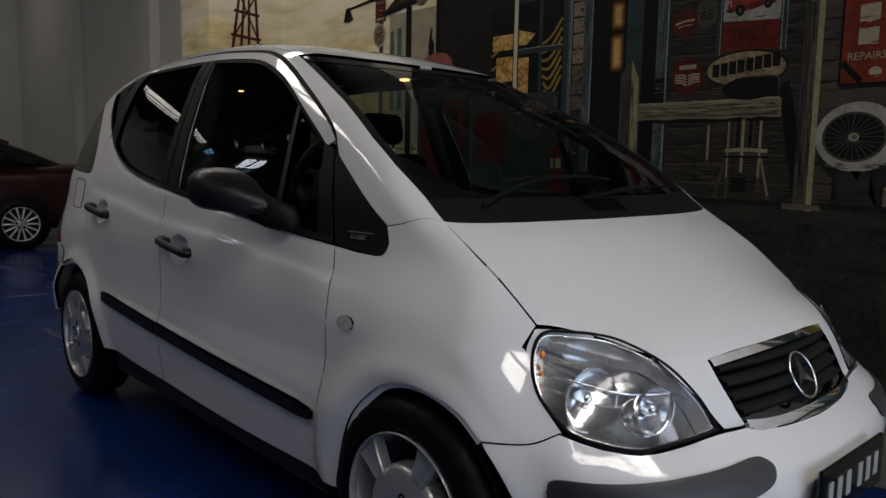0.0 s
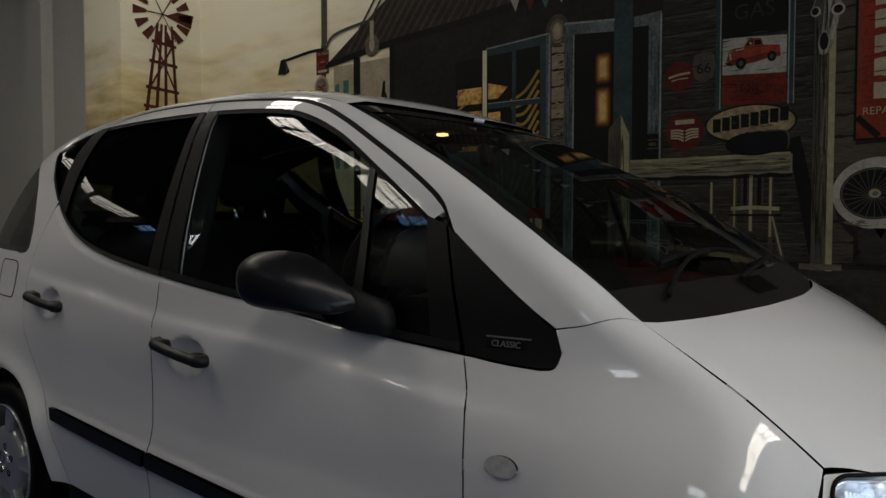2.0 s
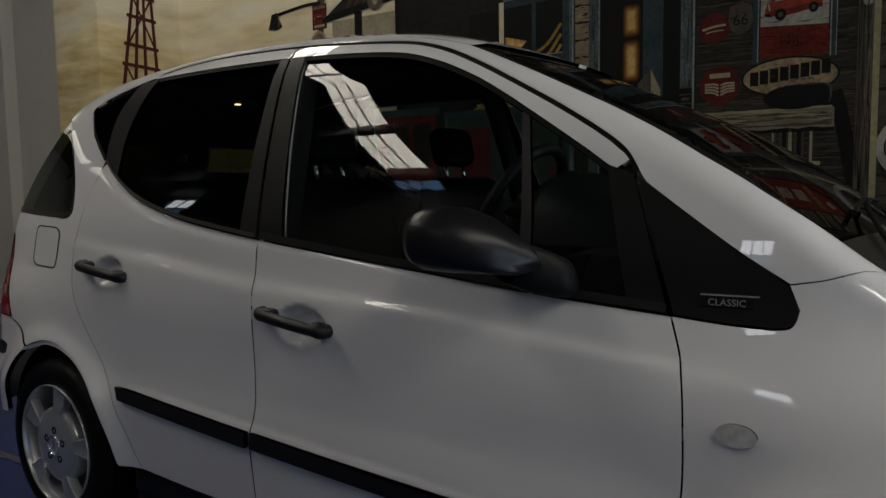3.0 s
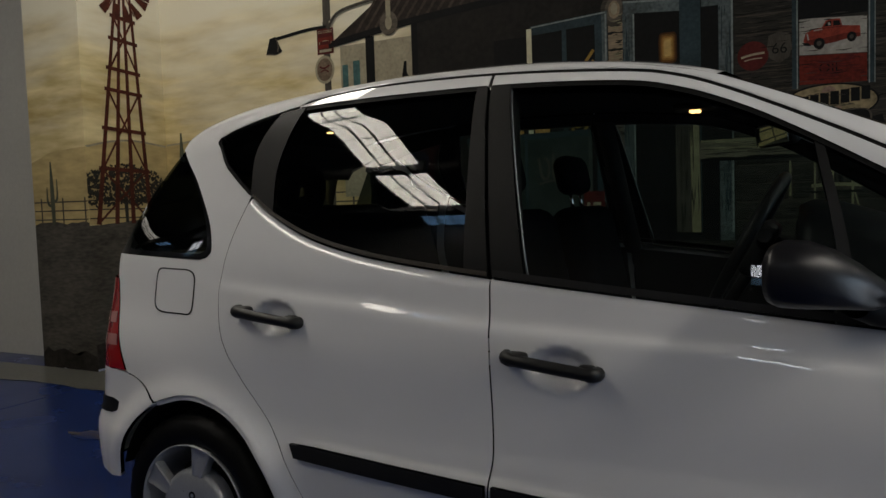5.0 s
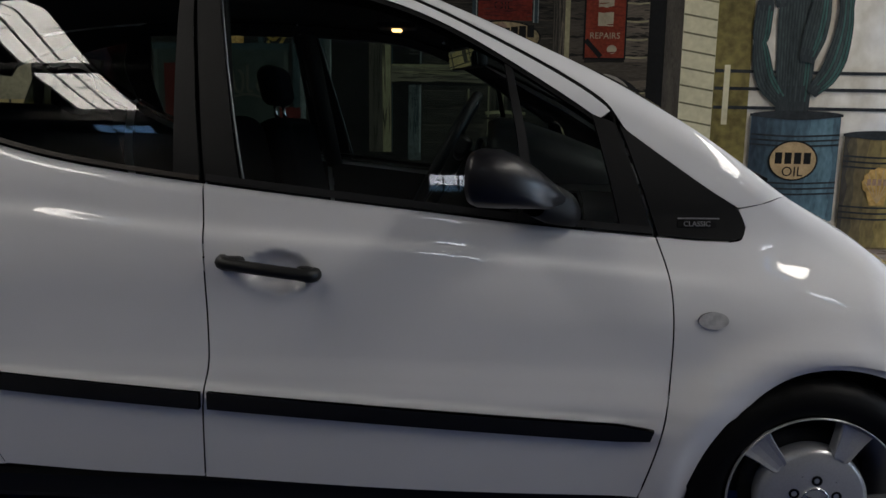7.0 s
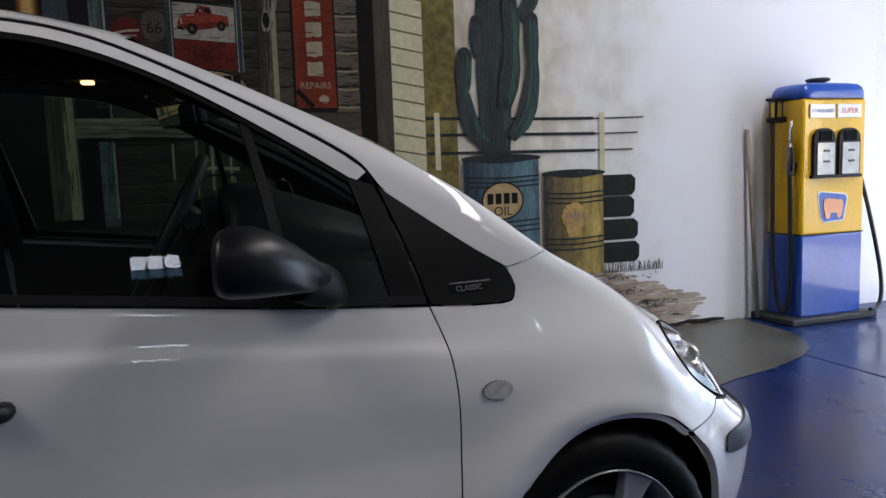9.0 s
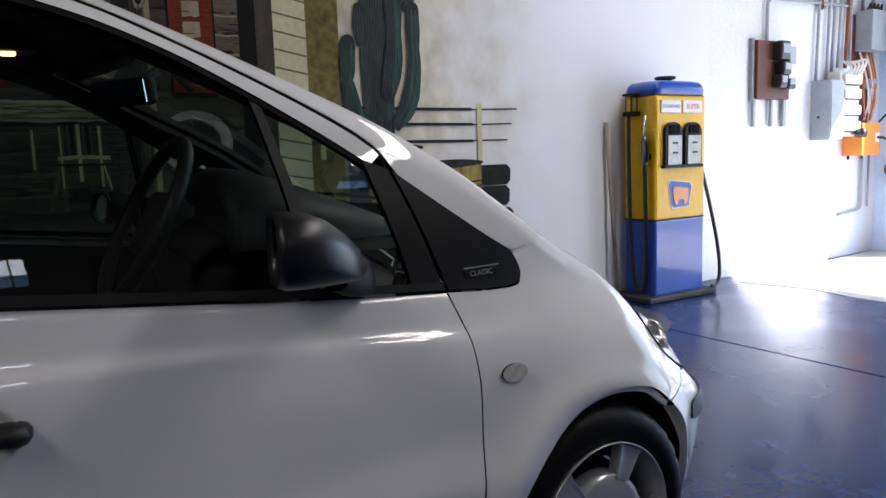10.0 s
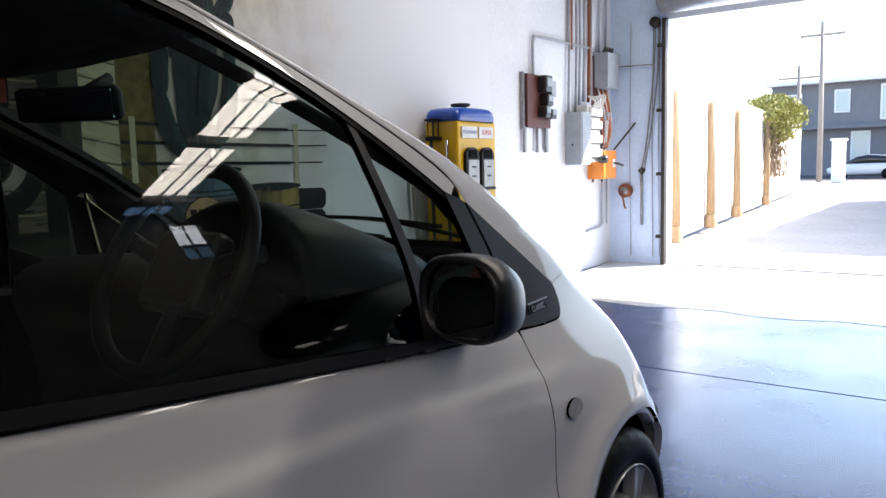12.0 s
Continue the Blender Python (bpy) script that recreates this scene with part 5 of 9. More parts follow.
def car_wheel(parent, at, side, kind="five", turn=52):
    """Tyre, alloy rim with broad blades, nave, bolts and brake disc; side is -1 when it faces -y."""
    x, z = at[0], at[2]
    y = at[1]
    def spin(profile):
        return [(r, side * a) for r, a in profile]
    tyre = lathe(spin([(0.206, 0.070), (0.222, 0.084), (0.245, 0.086), (0.270, 0.080), (0.288, 0.068), (0.296, 0.052), (0.296, 0.034), (0.290, 0.033), (0.290, 0.027), (0.297, 0.026), (0.297, 0.004), (0.290, 0.003), (0.290, -0.003), (0.297, -0.004), (0.297, -0.026), (0.290, -0.027), (0.296, -0.034), (0.296, -0.052), (0.288, -0.078), (0.262, -0.092), (0.206, -0.080)]), 96, "y", (x, y, z))
    for v in tyre.verts:
        d = Vector((v.co.x - x, 0, v.co.z - z))
        turn_at = int(math.atan2(d.z, d.x) / (2 * math.pi) * 96 + 96.5) % 96
        if turn_at % 3 == 0 and 0.287 < d.length < 0.2965 and abs(v.co.y - y) > 0.032:
            v.co -= d.normalized() * 0.0045
    w = part("wheel", tyre, RUBBER, parent, "black tyre on a silver alloy wheel", True)
    bm = lathe(spin([(0.2095, 0.078), (0.210, 0.085), (0.2075, 0.087), (0.205, 0.082), (0.203, 0.066)]), 64, "y", (x, y, z))
    part("rim_barrel", lathe(spin([(0.203, 0.066), (0.192, 0.040), (0.188, 0.0), (0.188, -0.08)]), 48, "y", (x, y, z)), ALLOY, w, "", True)
    rim = part("rim", bm, ALLOY if kind == "five" else BRIGHT_ALLOY, w, "silver alloy rim", True)
    part("brake_disc", lathe(spin([(0.0, -0.01), (0.06, -0.01), (0.06, 0.0), (0.150, 0.0), (0.150, -0.02)]), 40, "y", (x, y, z)), STEEL_DARK, w)
    n = 5 if kind == "five" else 14
    for k in range(n):
        a = math.radians(turn) + k * 2 * math.pi / n
        d, e = Vector((math.cos(a), 0, math.sin(a))), Vector((-math.sin(a), 0, math.cos(a)))
        c = Vector((x, y, z))
        bm = bmesh.new()
        if kind == "five":
            rows = []
            for r, wid, dep in ((0.112, 0.004, 0.076), (0.114, 0.014, 0.081), (0.119, 0.020, 0.083), (0.130, 0.0235, 0.083), (0.150, 0.0275, 0.082), (0.178, 0.034, 0.080), (0.198, 0.041, 0.079), (0.206, 0.044, 0.074)):
                rows.append([bm.verts.new(c + d * r + e * wid * q + Vector((0, side * (dep - dip), 0))) for q, dip in ((-1.06, 0.030), (-1, 0.004), (-0.90, 0.0), (-0.55, 0.0025), (0, 0.0035), (0.55, 0.0025), (0.90, 0.0), (1, 0.004), (1.06, 0.030))])
        else:
            rows = []
            for r, wid, dep, th in ((0.04, 0.010, 0.070, 0.02), (0.12, 0.009, 0.076, 0.02), (0.205, 0.011, 0.070, 0.02)):
                rows.append([bm.verts.new(c + d * r + e * wid * q + Vector((0, side * (dep - 0.004 * abs(q)), 0))) for q in (-1, 0, 1)] + [bm.verts.new(c + d * r + e * wid * q + Vector((0, side * (dep - th), 0))) for q in (1, -1)])
        for p, q in zip(rows, rows[1:]):
            m = len(p)
            for i in range(m):
                bm.faces.new((p[i], p[(i + 1) % m], q[(i + 1) % m], q[i]))
        part("spoke", bm, ALLOY if kind == "five" else BRIGHT_ALLOY, w)
    hub_r = 0.130 if kind == "five" else 0.06
    part("nave", lathe(spin([(0.0, 0.083), (hub_r * 0.30, 0.083), (hub_r * 0.6, 0.081), (hub_r * 0.88, 0.078), (hub_r * 0.97, 0.073), (hub_r, 0.060), (hub_r, 0.03)]), 56, "y", (x, y, z)), ALLOY, w, "silver wheel centre", True)
    part("cap", lathe(spin([(0.0, 0.0845), (0.033, 0.0845), (0.036, 0.083), (0.037, 0.080)]), 32, "y", (x, y, z)), ALLOY, w, "small round centre cap", True)
    if kind == "five":
        bm = bmesh.new()
        c = Vector((x, y + side * 0.0862, z))
        add_tube(bm, [c + Vector((0.033 * math.cos(a), 0, 0.033 * math.sin(a))) for a in np.linspace(0, 2 * math.pi, 33)[:-1]], 0.0022, 6, True)
        for k in range(3):
            a = math.radians(turn + 82) + k * 2 * math.pi / 3
            d, e = Vector((math.cos(a), 0, math.sin(a))), Vector((-math.sin(a), 0, math.cos(a)))
            v = [bm.verts.new(c + p) for p in (d * 0.032, e * 0.006, Vector((0, side * 0.004, 0)), -e * 0.006)]
            bm.faces.new((v[0], v[1], v[2]))
            bm.faces.new((v[0], v[2], v[3]))
        part("emblem", bm, CHROME, w, "chrome ring with three spokes")
    for k in range(5):
        a = math.radians(16) + k * 2 * math.pi / 5
        part("bolt", lathe(spin([(0.0, 0.0815), (0.0065, 0.0820), (0.0070, 0.0835), (0.0125, 0.0838), (0.0135, 0.079)]), 16, "y", (x + 0.052 * math.cos(a), y, z + 0.052 * math.sin(a))), SEAL, w)
        if kind == "five":
            b = a + math.radians(30)
            part("vent_hole", lathe(spin([(0.0, 0.0815), (0.0038, 0.0815), (0.0042, 0.079)]), 10, "y", (x + 0.066 * math.cos(b), y, z + 0.066 * math.sin(b))), SEAL, w)


for wx in WHEELS_X:
    for s in (-1, 1):
        car_wheel(car, (wx, s * WHEEL_Y, WHEEL_Z), s, "five", 6 if wx < 0 else 64)

# door mirrors
for flip in (False, True):
    s = 1 if flip else -1
    bm = bmesh.new()
    rings = []
    # the shell runs from its open back, which faces the driver, forward to a rounded nose
    for x, hw, hh, cz, cy in ((0.425, 0.100, 0.072, 1.060, 0.885), (0.440, 0.108, 0.080, 1.060, 0.885), (0.480, 0.108, 0.080, 1.058, 0.884), (0.520, 0.100, 0.070, 1.050, 0.878), (0.560, 0.084, 0.054, 1.036, 0.868), (0.595, 0.060, 0.036, 1.020, 0.855), (0.612, 0.030, 0.016, 1.010, 0.845)):
        rings.append([bm.verts.new((x + 0.02 * math.cos(a) * (-1), s * (cy + 0.785 * hw * np.sign(math.cos(a)) * abs(math.cos(a)) ** 0.75), cz + 0.80 * hh * np.sign(math.sin(a)) * abs(math.sin(a)) ** 0.75)) for a in np.linspace(0, 2 * math.pi, 33)[:-1]])
    for a, b in zip(rings, rings[1:]):
        for k in range(32):
            bm.faces.new((a[k], a[(k + 1) % 32], b[(k + 1) % 32], b[k])).smooth = True
    bm.faces.new(rings[-1])
    lip = [bm.verts.new(Vector(v.co) + Vector((0.012, 0, 0)) - (Vector(v.co) - Vector((0.425, s * 0.885, 1.06))) * 0.08) for v in rings[0]]
    for k in range(32):
        bm.faces.new((rings[0][k], rings[0][(k + 1) % 32], lip[(k + 1) % 32], lip[k]))
    mi = part("door_mirror", bm, MIRROR_SHELL, car, "black door mirror housing", True)
    gl = [Vector((0.440, s * (0.885 + 0.077 * np.sign(math.cos(a)) * abs(math.cos(a)) ** 0.75), 1.060 + 0.055 * np.sign(math.sin(a)) * abs(math.sin(a)) ** 0.75)) for a in np.linspace(0, 2 * math.pi, 33)[:-1]]
    bm = bmesh.new()
    bm.faces.new([bm.verts.new(p + Vector((-0.02 * math.cos(i * math.pi / 16) + 0.13 * (p.z - 1.06), 0, 0))) for i, p in enumerate(gl)])
    part("mirror_glass", bm, MIRROR, mi)
    bm = bmesh.new()
    rings = []
    for x, y, z, hx, hz in ((0.655, 0.740, 0.978, 0.016, 0.036), (0.648, 0.765, 0.982, 0.026, 0.042), (0.620, 0.788, 0.992, 0.034, 0.048), (0.585, 0.812, 1.004, 0.036, 0.052), (0.550, 0.835, 1.020, 0.036, 0.050)):
        rings.append([bm.verts.new((x + hx * math.cos(a) + 0.25 * hz * -math.sin(a), s * y, z + hz * math.sin(a))) for a in np.linspace(0, 2 * math.pi, 21)[:-1]])
    for a, b in zip(rings, rings[1:]):
        for k in range(20):
            bm.faces.new((a[k], a[(k + 1) % 20], b[(k + 1) % 20], b[k])).smooth = True
    part("mirror_foot", bm, SATIN_BLACK, mi, "", True)

# cabin
def seat(parent, x, y, lean=12):
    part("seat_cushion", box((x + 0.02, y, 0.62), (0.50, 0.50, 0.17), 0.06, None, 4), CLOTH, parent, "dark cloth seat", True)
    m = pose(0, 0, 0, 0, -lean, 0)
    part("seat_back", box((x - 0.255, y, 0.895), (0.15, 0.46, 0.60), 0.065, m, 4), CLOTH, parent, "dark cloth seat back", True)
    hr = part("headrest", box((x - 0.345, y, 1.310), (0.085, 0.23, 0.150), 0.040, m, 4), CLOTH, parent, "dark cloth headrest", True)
    for k in (-0.06, 0.06):
        part("headrest_post", tube([(x - 0.322, y + k, 1.16), (x - 0.342, y + k, 1.27)], 0.007, 8), CHROME, hr)


seat(car, -0.012, -0.36)
seat(car, -0.012, 0.36)
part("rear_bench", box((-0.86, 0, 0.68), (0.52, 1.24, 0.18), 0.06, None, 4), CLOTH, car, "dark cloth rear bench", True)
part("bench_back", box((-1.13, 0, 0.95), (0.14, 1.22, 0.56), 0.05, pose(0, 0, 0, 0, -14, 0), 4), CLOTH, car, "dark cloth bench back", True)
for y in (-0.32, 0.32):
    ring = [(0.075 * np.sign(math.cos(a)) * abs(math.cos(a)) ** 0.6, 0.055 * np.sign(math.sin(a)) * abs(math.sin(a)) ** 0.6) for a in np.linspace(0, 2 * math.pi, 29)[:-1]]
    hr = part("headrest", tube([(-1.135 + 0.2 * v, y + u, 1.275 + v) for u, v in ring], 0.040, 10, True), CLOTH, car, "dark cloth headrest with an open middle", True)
    for k in (-0.06, 0.06):
        part("headrest_post", tube([(-1.15, y + k, 1.12), (-1.145, y + k, 1.22)], 0.006, 8), CHROME, hr)
bm = bmesh.new()
prof = [(0.62, 0.62), (0.60, 0.80), (0.56, 0.93), (0.58, 1.00), (0.66, 1.035), (0.78, 1.035), (0.92, 1.025), (1.06, 1.005)]
rows = [[bm.verts.new((x + 0.04 * (1 - abs(y) / 0.66) * (-1 if i < 5 else 0.0) - 0.03, y, z - 0.02 * (abs(y) / 0.66) ** 2)) for i, (x, z) in enumerate(spline(prof, 4))] for y in np.linspace(-0.665, 0.665, 15)]
for a, b in zip(rows, rows[1:]):
    for k in range(len(a) - 1):
        bm.faces.new((a[k], a[k + 1], b[k + 1], b[k])).smooth = True
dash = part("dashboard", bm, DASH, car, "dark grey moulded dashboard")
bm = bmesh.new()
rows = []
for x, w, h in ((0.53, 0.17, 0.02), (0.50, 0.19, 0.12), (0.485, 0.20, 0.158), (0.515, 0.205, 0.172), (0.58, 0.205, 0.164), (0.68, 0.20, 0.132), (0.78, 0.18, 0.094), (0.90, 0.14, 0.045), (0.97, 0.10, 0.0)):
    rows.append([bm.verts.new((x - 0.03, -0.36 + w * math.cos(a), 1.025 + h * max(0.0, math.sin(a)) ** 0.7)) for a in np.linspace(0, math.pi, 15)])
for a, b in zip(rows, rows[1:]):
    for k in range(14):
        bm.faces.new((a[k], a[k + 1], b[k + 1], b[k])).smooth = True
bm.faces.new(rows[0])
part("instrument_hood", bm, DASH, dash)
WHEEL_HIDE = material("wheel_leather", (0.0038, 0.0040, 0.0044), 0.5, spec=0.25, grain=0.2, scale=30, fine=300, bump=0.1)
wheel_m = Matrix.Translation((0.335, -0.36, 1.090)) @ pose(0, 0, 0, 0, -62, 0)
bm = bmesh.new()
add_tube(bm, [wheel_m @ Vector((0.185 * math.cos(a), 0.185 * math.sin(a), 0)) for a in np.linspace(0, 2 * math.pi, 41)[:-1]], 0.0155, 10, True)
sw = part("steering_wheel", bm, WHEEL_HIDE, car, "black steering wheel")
bm = bmesh.new()
add_box(bm, (0, 0, 0), (0.15, 0.17, 0.05), 0.02, None, 3)
for a in (0.25, math.pi - 0.25, -math.pi / 2):
    add_tube(bm, [(0.05 * math.sin(a) * 0, 0, -0.01), (0.18 * math.sin(a), 0.18 * math.cos(a), 0.0)], 0.017, 8)
bmesh.ops.transform(bm, matrix=wheel_m @ pose(0, 0, -0.03), verts=bm.verts[:])
part("wheel_boss", bm, WHEEL_HIDE, sw)
part("steering_column", tube([wheel_m @ Vector((0, 0, -0.02)), wheel_m @ Vector((0, 0, -0.24))], 0.045, 12), CABIN, sw)
rv = part("interior_mirror", box((0.385, 0.02, 1.392), (0.035, 0.225, 0.070), 0.015, pose(0, 0, 0, 0, -8, 28), 3), CABIN, car, "black interior mirror", True)
part("mirror_stem", tube([(0.40, 0.02, 1.407), (0.475, 0.02, 1.452)], 0.012, 8), CABIN, rv)
part("mirror_glass", box((0.3685, 0.0105, 1.3895), (0.003, 0.205, 0.055), 0.0, pose(0, 0, 0, 0, -8, 28)), MIRROR, rv)
for x, y, z, w in ((0.14, 0.09, 1.490, 0.034), (-1.31, 0.10, 1.530, 0.034)):
    lamp = part("cabin_lamp", box((x, y, z + 0.012), (0.13, 0.10, 0.02), 0.008), CABIN, car)
    part("lamp_lens", box((x, y, z - 0.002), (w, 0.03, 0.010), 0.004), glow("warm_cabin_lamp", (1.0, 0.50, 0.16), 1.4) if x > 0 else bpy.data.materials["warm_cabin_lamp"], lamp, "lit warm cabin lamp")
part("cabin_floor", box((-0.1, 0, 0.33), (2.2, 1.44, 0.08), 0.02), CABIN, car)
for y in (-0.6, 0.6):
    part("centre_pillar", tube([(-0.20, 1.16 * y, 1.0), (-0.27, 0.86 * y, 1.52)], 0.035, 8), HEADLINER, car)

# trim badge
def writing(name, words, size, m, mat, parent=None, depth=0.001, align="CENTER", label=""):
    cu = bpy.data.curves.new(name, "FONT")
    cu.body, cu.size, cu.extrude, cu.align_x, cu.align_y = words, size, depth, align, "CENTER"
    cu.resolution_u = 3
    tmp = new("letters", cu)
    me = bpy.data.meshes.new_from_object(tmp.evaluated_get(bpy.context.evaluated_depsgraph_get()))
    bpy.data.objects.remove(tmp)
    me.name = name
    me.transform(m)
    me.materials.clear()
    return part(name, me, mat, parent, label)


BADGE_GREY = material("badge_metal", (0.26, 0.26, 0.27), 0.35, metal=0.6)
cp = on_side([0.955], [0.948])[0]
badge_m = Matrix.Translation((cp[0], cp[1] - 0.0045, cp[2])) @ pose(0, 0, 0, 90 - 14, 0, 5)
fender = [o for o in car.children if o.name == "front_fender"][0]
badge = part("badge", box((cp[0], cp[1] - 0.002, cp[2]), (0.094, 0.003, 0.017), 0.001, pose(0, 0, 0, -14, 0, 5)), SEAL, fender)
part("badge_line", box((cp[0] + 0.004, cp[1] + 0.000, cp[2] + 0.013), (0.100, 0.003, 0.003), 0.0, pose(0, 0, 0, -14, 0, 5)), BADGE_GREY, badge)
writing("badge_letters", "CLASSIC", 0.0175, badge_m, BADGE_GREY, badge)


# ---- the painted mural ----
def paint(name, colour, grain=0.35, scale=5.0, fine=40.0, stretch=(1, 1, 1), tint=None, rough=0.6):
    return material("mural_" + name, colour, rough, grain=grain, scale=scale, fine=fine, stretch=stretch, tint=tint, spec=0.12)


mural = thing("mural", "painted mural of an old roadside filling station on the wall", "mural", (0, 0, 0))
BASE_OFF, STEP_OFF = 0.003, 0.0007


def front(u, v, layer):
    return (u, WALL_Y - BASE_OFF - STEP_OFF * layer, v)


def pier_side(u, v, layer):
    u = u if u > 1.46 else 1.45 - BASE_OFF - STEP_OFF * layer
    return (-4.55 + BASE_OFF + STEP_OFF * layer, u, v)


def pier_front(u, v, layer):
    u = u if u < -4.56 else -4.55 + BASE_OFF + STEP_OFF * layer
    return (u, 1.45 - BASE_OFF - STEP_OFF * layer, v)


def shape_into(bm, pts, layer, face=front):
    vs = [bm.verts.new(face(a, b, layer)) for a, b in pts]
    if isinstance(pts, np.ndarray):
        for i in range(len(vs) // 2 - 1):
            bm.faces.new((vs[i], vs[i + 1], vs[-2 - i], vs[-1 - i]))
    else:
        bm.faces.new(vs)


def shapes(name, polys, mat, layer, face=front, parent=None, label=""):
    """Flat painted areas of one colour, as one part."""
    groups = [polys] if len(polys) > 40 else [[p] for p in polys]
    count = 0
    for group in groups:
        bm = bmesh.new()
        for p in group:
            shape_into(bm, p, layer + 0.8 * (count % 20) / min(20, len(polys)), face)
            count += 1
        bmesh.ops.triangulate(bm, faces=bm.faces[:])
        ob = part(name, bm, mat, parent or mural, label)
        if len(group) > 1:
            tagged(ob, kind="stuff")
    return ob


def rect(x0, x1, z0, z1):
    return [(x0, z0), (x1, z0), (x1, z1), (x0, z1)]


def oval(cx, cz, rx, rz, n=32, a0=0.0, a1=2 * math.pi):
    return [(cx + rx * math.cos(a), cz + rz * math.sin(a)) for a in np.linspace(a0, a1, n + 1)[:-1]]


def ribbon(pts, w):
    """A brush stroke along the points; w is its width, or one for each end."""
    p = np.array(spline(pts, 5) if len(pts) > 2 else pts, float)
    ws = np.interp(np.linspace(0, 1, len(p)), np.linspace(0, 1, len(w)), w) if isinstance(w, (list, tuple)) else np.full(len(p), w)
    d = np.gradient(p, axis=0)
    d /= np.maximum(np.linalg.norm(d, axis=1, keepdims=True), 1e-9)
    n = np.stack([-d[:, 1], d[:, 0]], 1) * ws[:, None] / 2
    return np.concatenate([p + n, (p - n)[::-1]])


def ragged(x0, x1, z0, z1, seed, amount=0.012, n=10):
    """A board with a slightly uneven outline."""
    r = random.Random(seed)
    return [(x0 + (x1 - x0) * i / n, z0 + r.uniform(-amount, amount) * 0.5) for i in range(n + 1)] + [(x1 - (x1 - x0) * i / n, z1 + r.uniform(-amount, amount) * 0.5) for i in range(n + 1)]


def streaks(name, u0, u1, v0, v1, n, seed, mat, layer, length=0.12, width=0.006, upright=False):
    """Thin tapering brush strokes along the grain."""
    r = random.Random(seed)
    out = []
    for i in range(n):
        u, v, d = r.uniform(u0, u1), r.uniform(v0, v1), length * r.uniform(0.4, 1.0)
        w = width * r.uniform(0.5, 1.2)
        if upright:
            d = min(d, v1 - v)
            line = [(u, v), (u + r.uniform(-0.004, 0.004), v + d * 0.5), (u + r.uniform(-0.004, 0.004), v + d)]
        else:
            d = min(d, u1 - u)
            line = [(u, v), (u + d * 0.5, v + r.uniform(-0.004, 0.004)), (u + d, v + r.uniform(-0.004, 0.004))]
        if d > 0.015:
            out.append(ribbon(line, [w * 0.3, w, w * 0.3]))
    shapes(name, out, mat, layer)


def faded_sky():
    """Sky that the painter let fade out into the white wall."""
    m = paint("fading_sky", (0.68, 0.66, 0.60), 0.34, 1.6, 6, (1.6, 1, 1.2), tint=(0.42, 0.38, 0.29))
    t = m.node_tree
    b = t.nodes["Principled BSDF"]
    old = b.inputs["Base Color"].links[0].from_socket
    co, sep = t.nodes.new("ShaderNodeTexCoord"), t.nodes.new("ShaderNodeSeparateXYZ")
    no = t.nodes.new("ShaderNodeTexNoise")
    no.inputs["Scale"].default_value, no.inputs["Detail"].default_value = 2.2, 6
    t.links.new(co.outputs["Object"], sep.inputs[0])
    t.links.new(co.outputs["Object"], no.inputs["Vector"])
    add = t.nodes.new("ShaderNodeMath")
    add.operation, add.inputs[1].default_value = "MULTIPLY_ADD", 1.6
    t.links.new(no.outputs["Fac"], add.inputs[0])
    t.links.new(sep.outputs["X"], add.inputs[2])
    mr = t.nodes.new("ShaderNodeMapRange")
    mr.interpolation_type = "SMOOTHSTEP"
    mr.inputs["From Min"].default_value, mr.inputs["From Max"].default_value = 3.3, 4.6
    t.links.new(add.outputs[0], mr.inputs["Value"])
    mix = t.nodes.new("ShaderNodeMix")
    mix.data_type = "RGBA"
    mix.inputs["B"].default_value = (0.73, 0.76, 0.83, 1)
    t.links.new(mr.outputs[0], mix.inputs["Factor"])
    t.links.new(old, mix.inputs["A"])
    t.links.new(mix.outputs["Result"], b.inputs["Base Color"])
    return m


def evening_sky():
    """Brushed sky, pale above and golden towards the hills."""
    m = paint("sky", (0.70, 0.60, 0.34), 0.5, 1.1, 5, (0.6, 0.6, 2.8), tint=(0.40, 0.30, 0.12))
    t = m.node_tree
    b = t.nodes["Principled BSDF"]
    old = b.inputs["Base Color"].links[0].from_socket
    co, sep, no = t.nodes.new("ShaderNodeTexCoord"), t.nodes.new("ShaderNodeSeparateXYZ"), t.nodes.new("ShaderNodeTexNoise")
    mp = t.nodes.new("ShaderNodeMapping")
    mp.inputs["Scale"].default_value = (0.5, 0.5, 2.2)
    no.inputs["Scale"].default_value, no.inputs["Detail"].default_value = 2.4, 7
    t.links.new(co.outputs["Object"], sep.inputs[0])
    t.links.new(co.outputs["Object"], mp.inputs[0])
    t.links.new(mp.outputs[0], no.inputs["Vector"])
    add = t.nodes.new("ShaderNodeMath")
    add.operation, add.inputs[1].default_value = "MULTIPLY_ADD", 2.4
    t.links.new(no.outputs["Fac"], add.inputs[0])
    t.links.new(sep.outputs["Z"], add.inputs[2])
    mr = t.nodes.new("ShaderNodeMapRange")
    mr.inputs["From Min"].default_value, mr.inputs["From Max"].default_value = 3.2, 4.2
    t.links.new(add.outputs[0], mr.inputs["Value"])
    mix = t.nodes.new("ShaderNodeMix")
    mix.data_type = "RGBA"
    mix.inputs["B"].default_value = (0.74, 0.69, 0.54, 1)
    t.links.new(mr.outputs[0], mix.inputs["Factor"])
    t.links.new(old, mix.inputs["A"])
    t.links.new(mix.outputs["Result"], b.inputs["Base Color"])
    return m


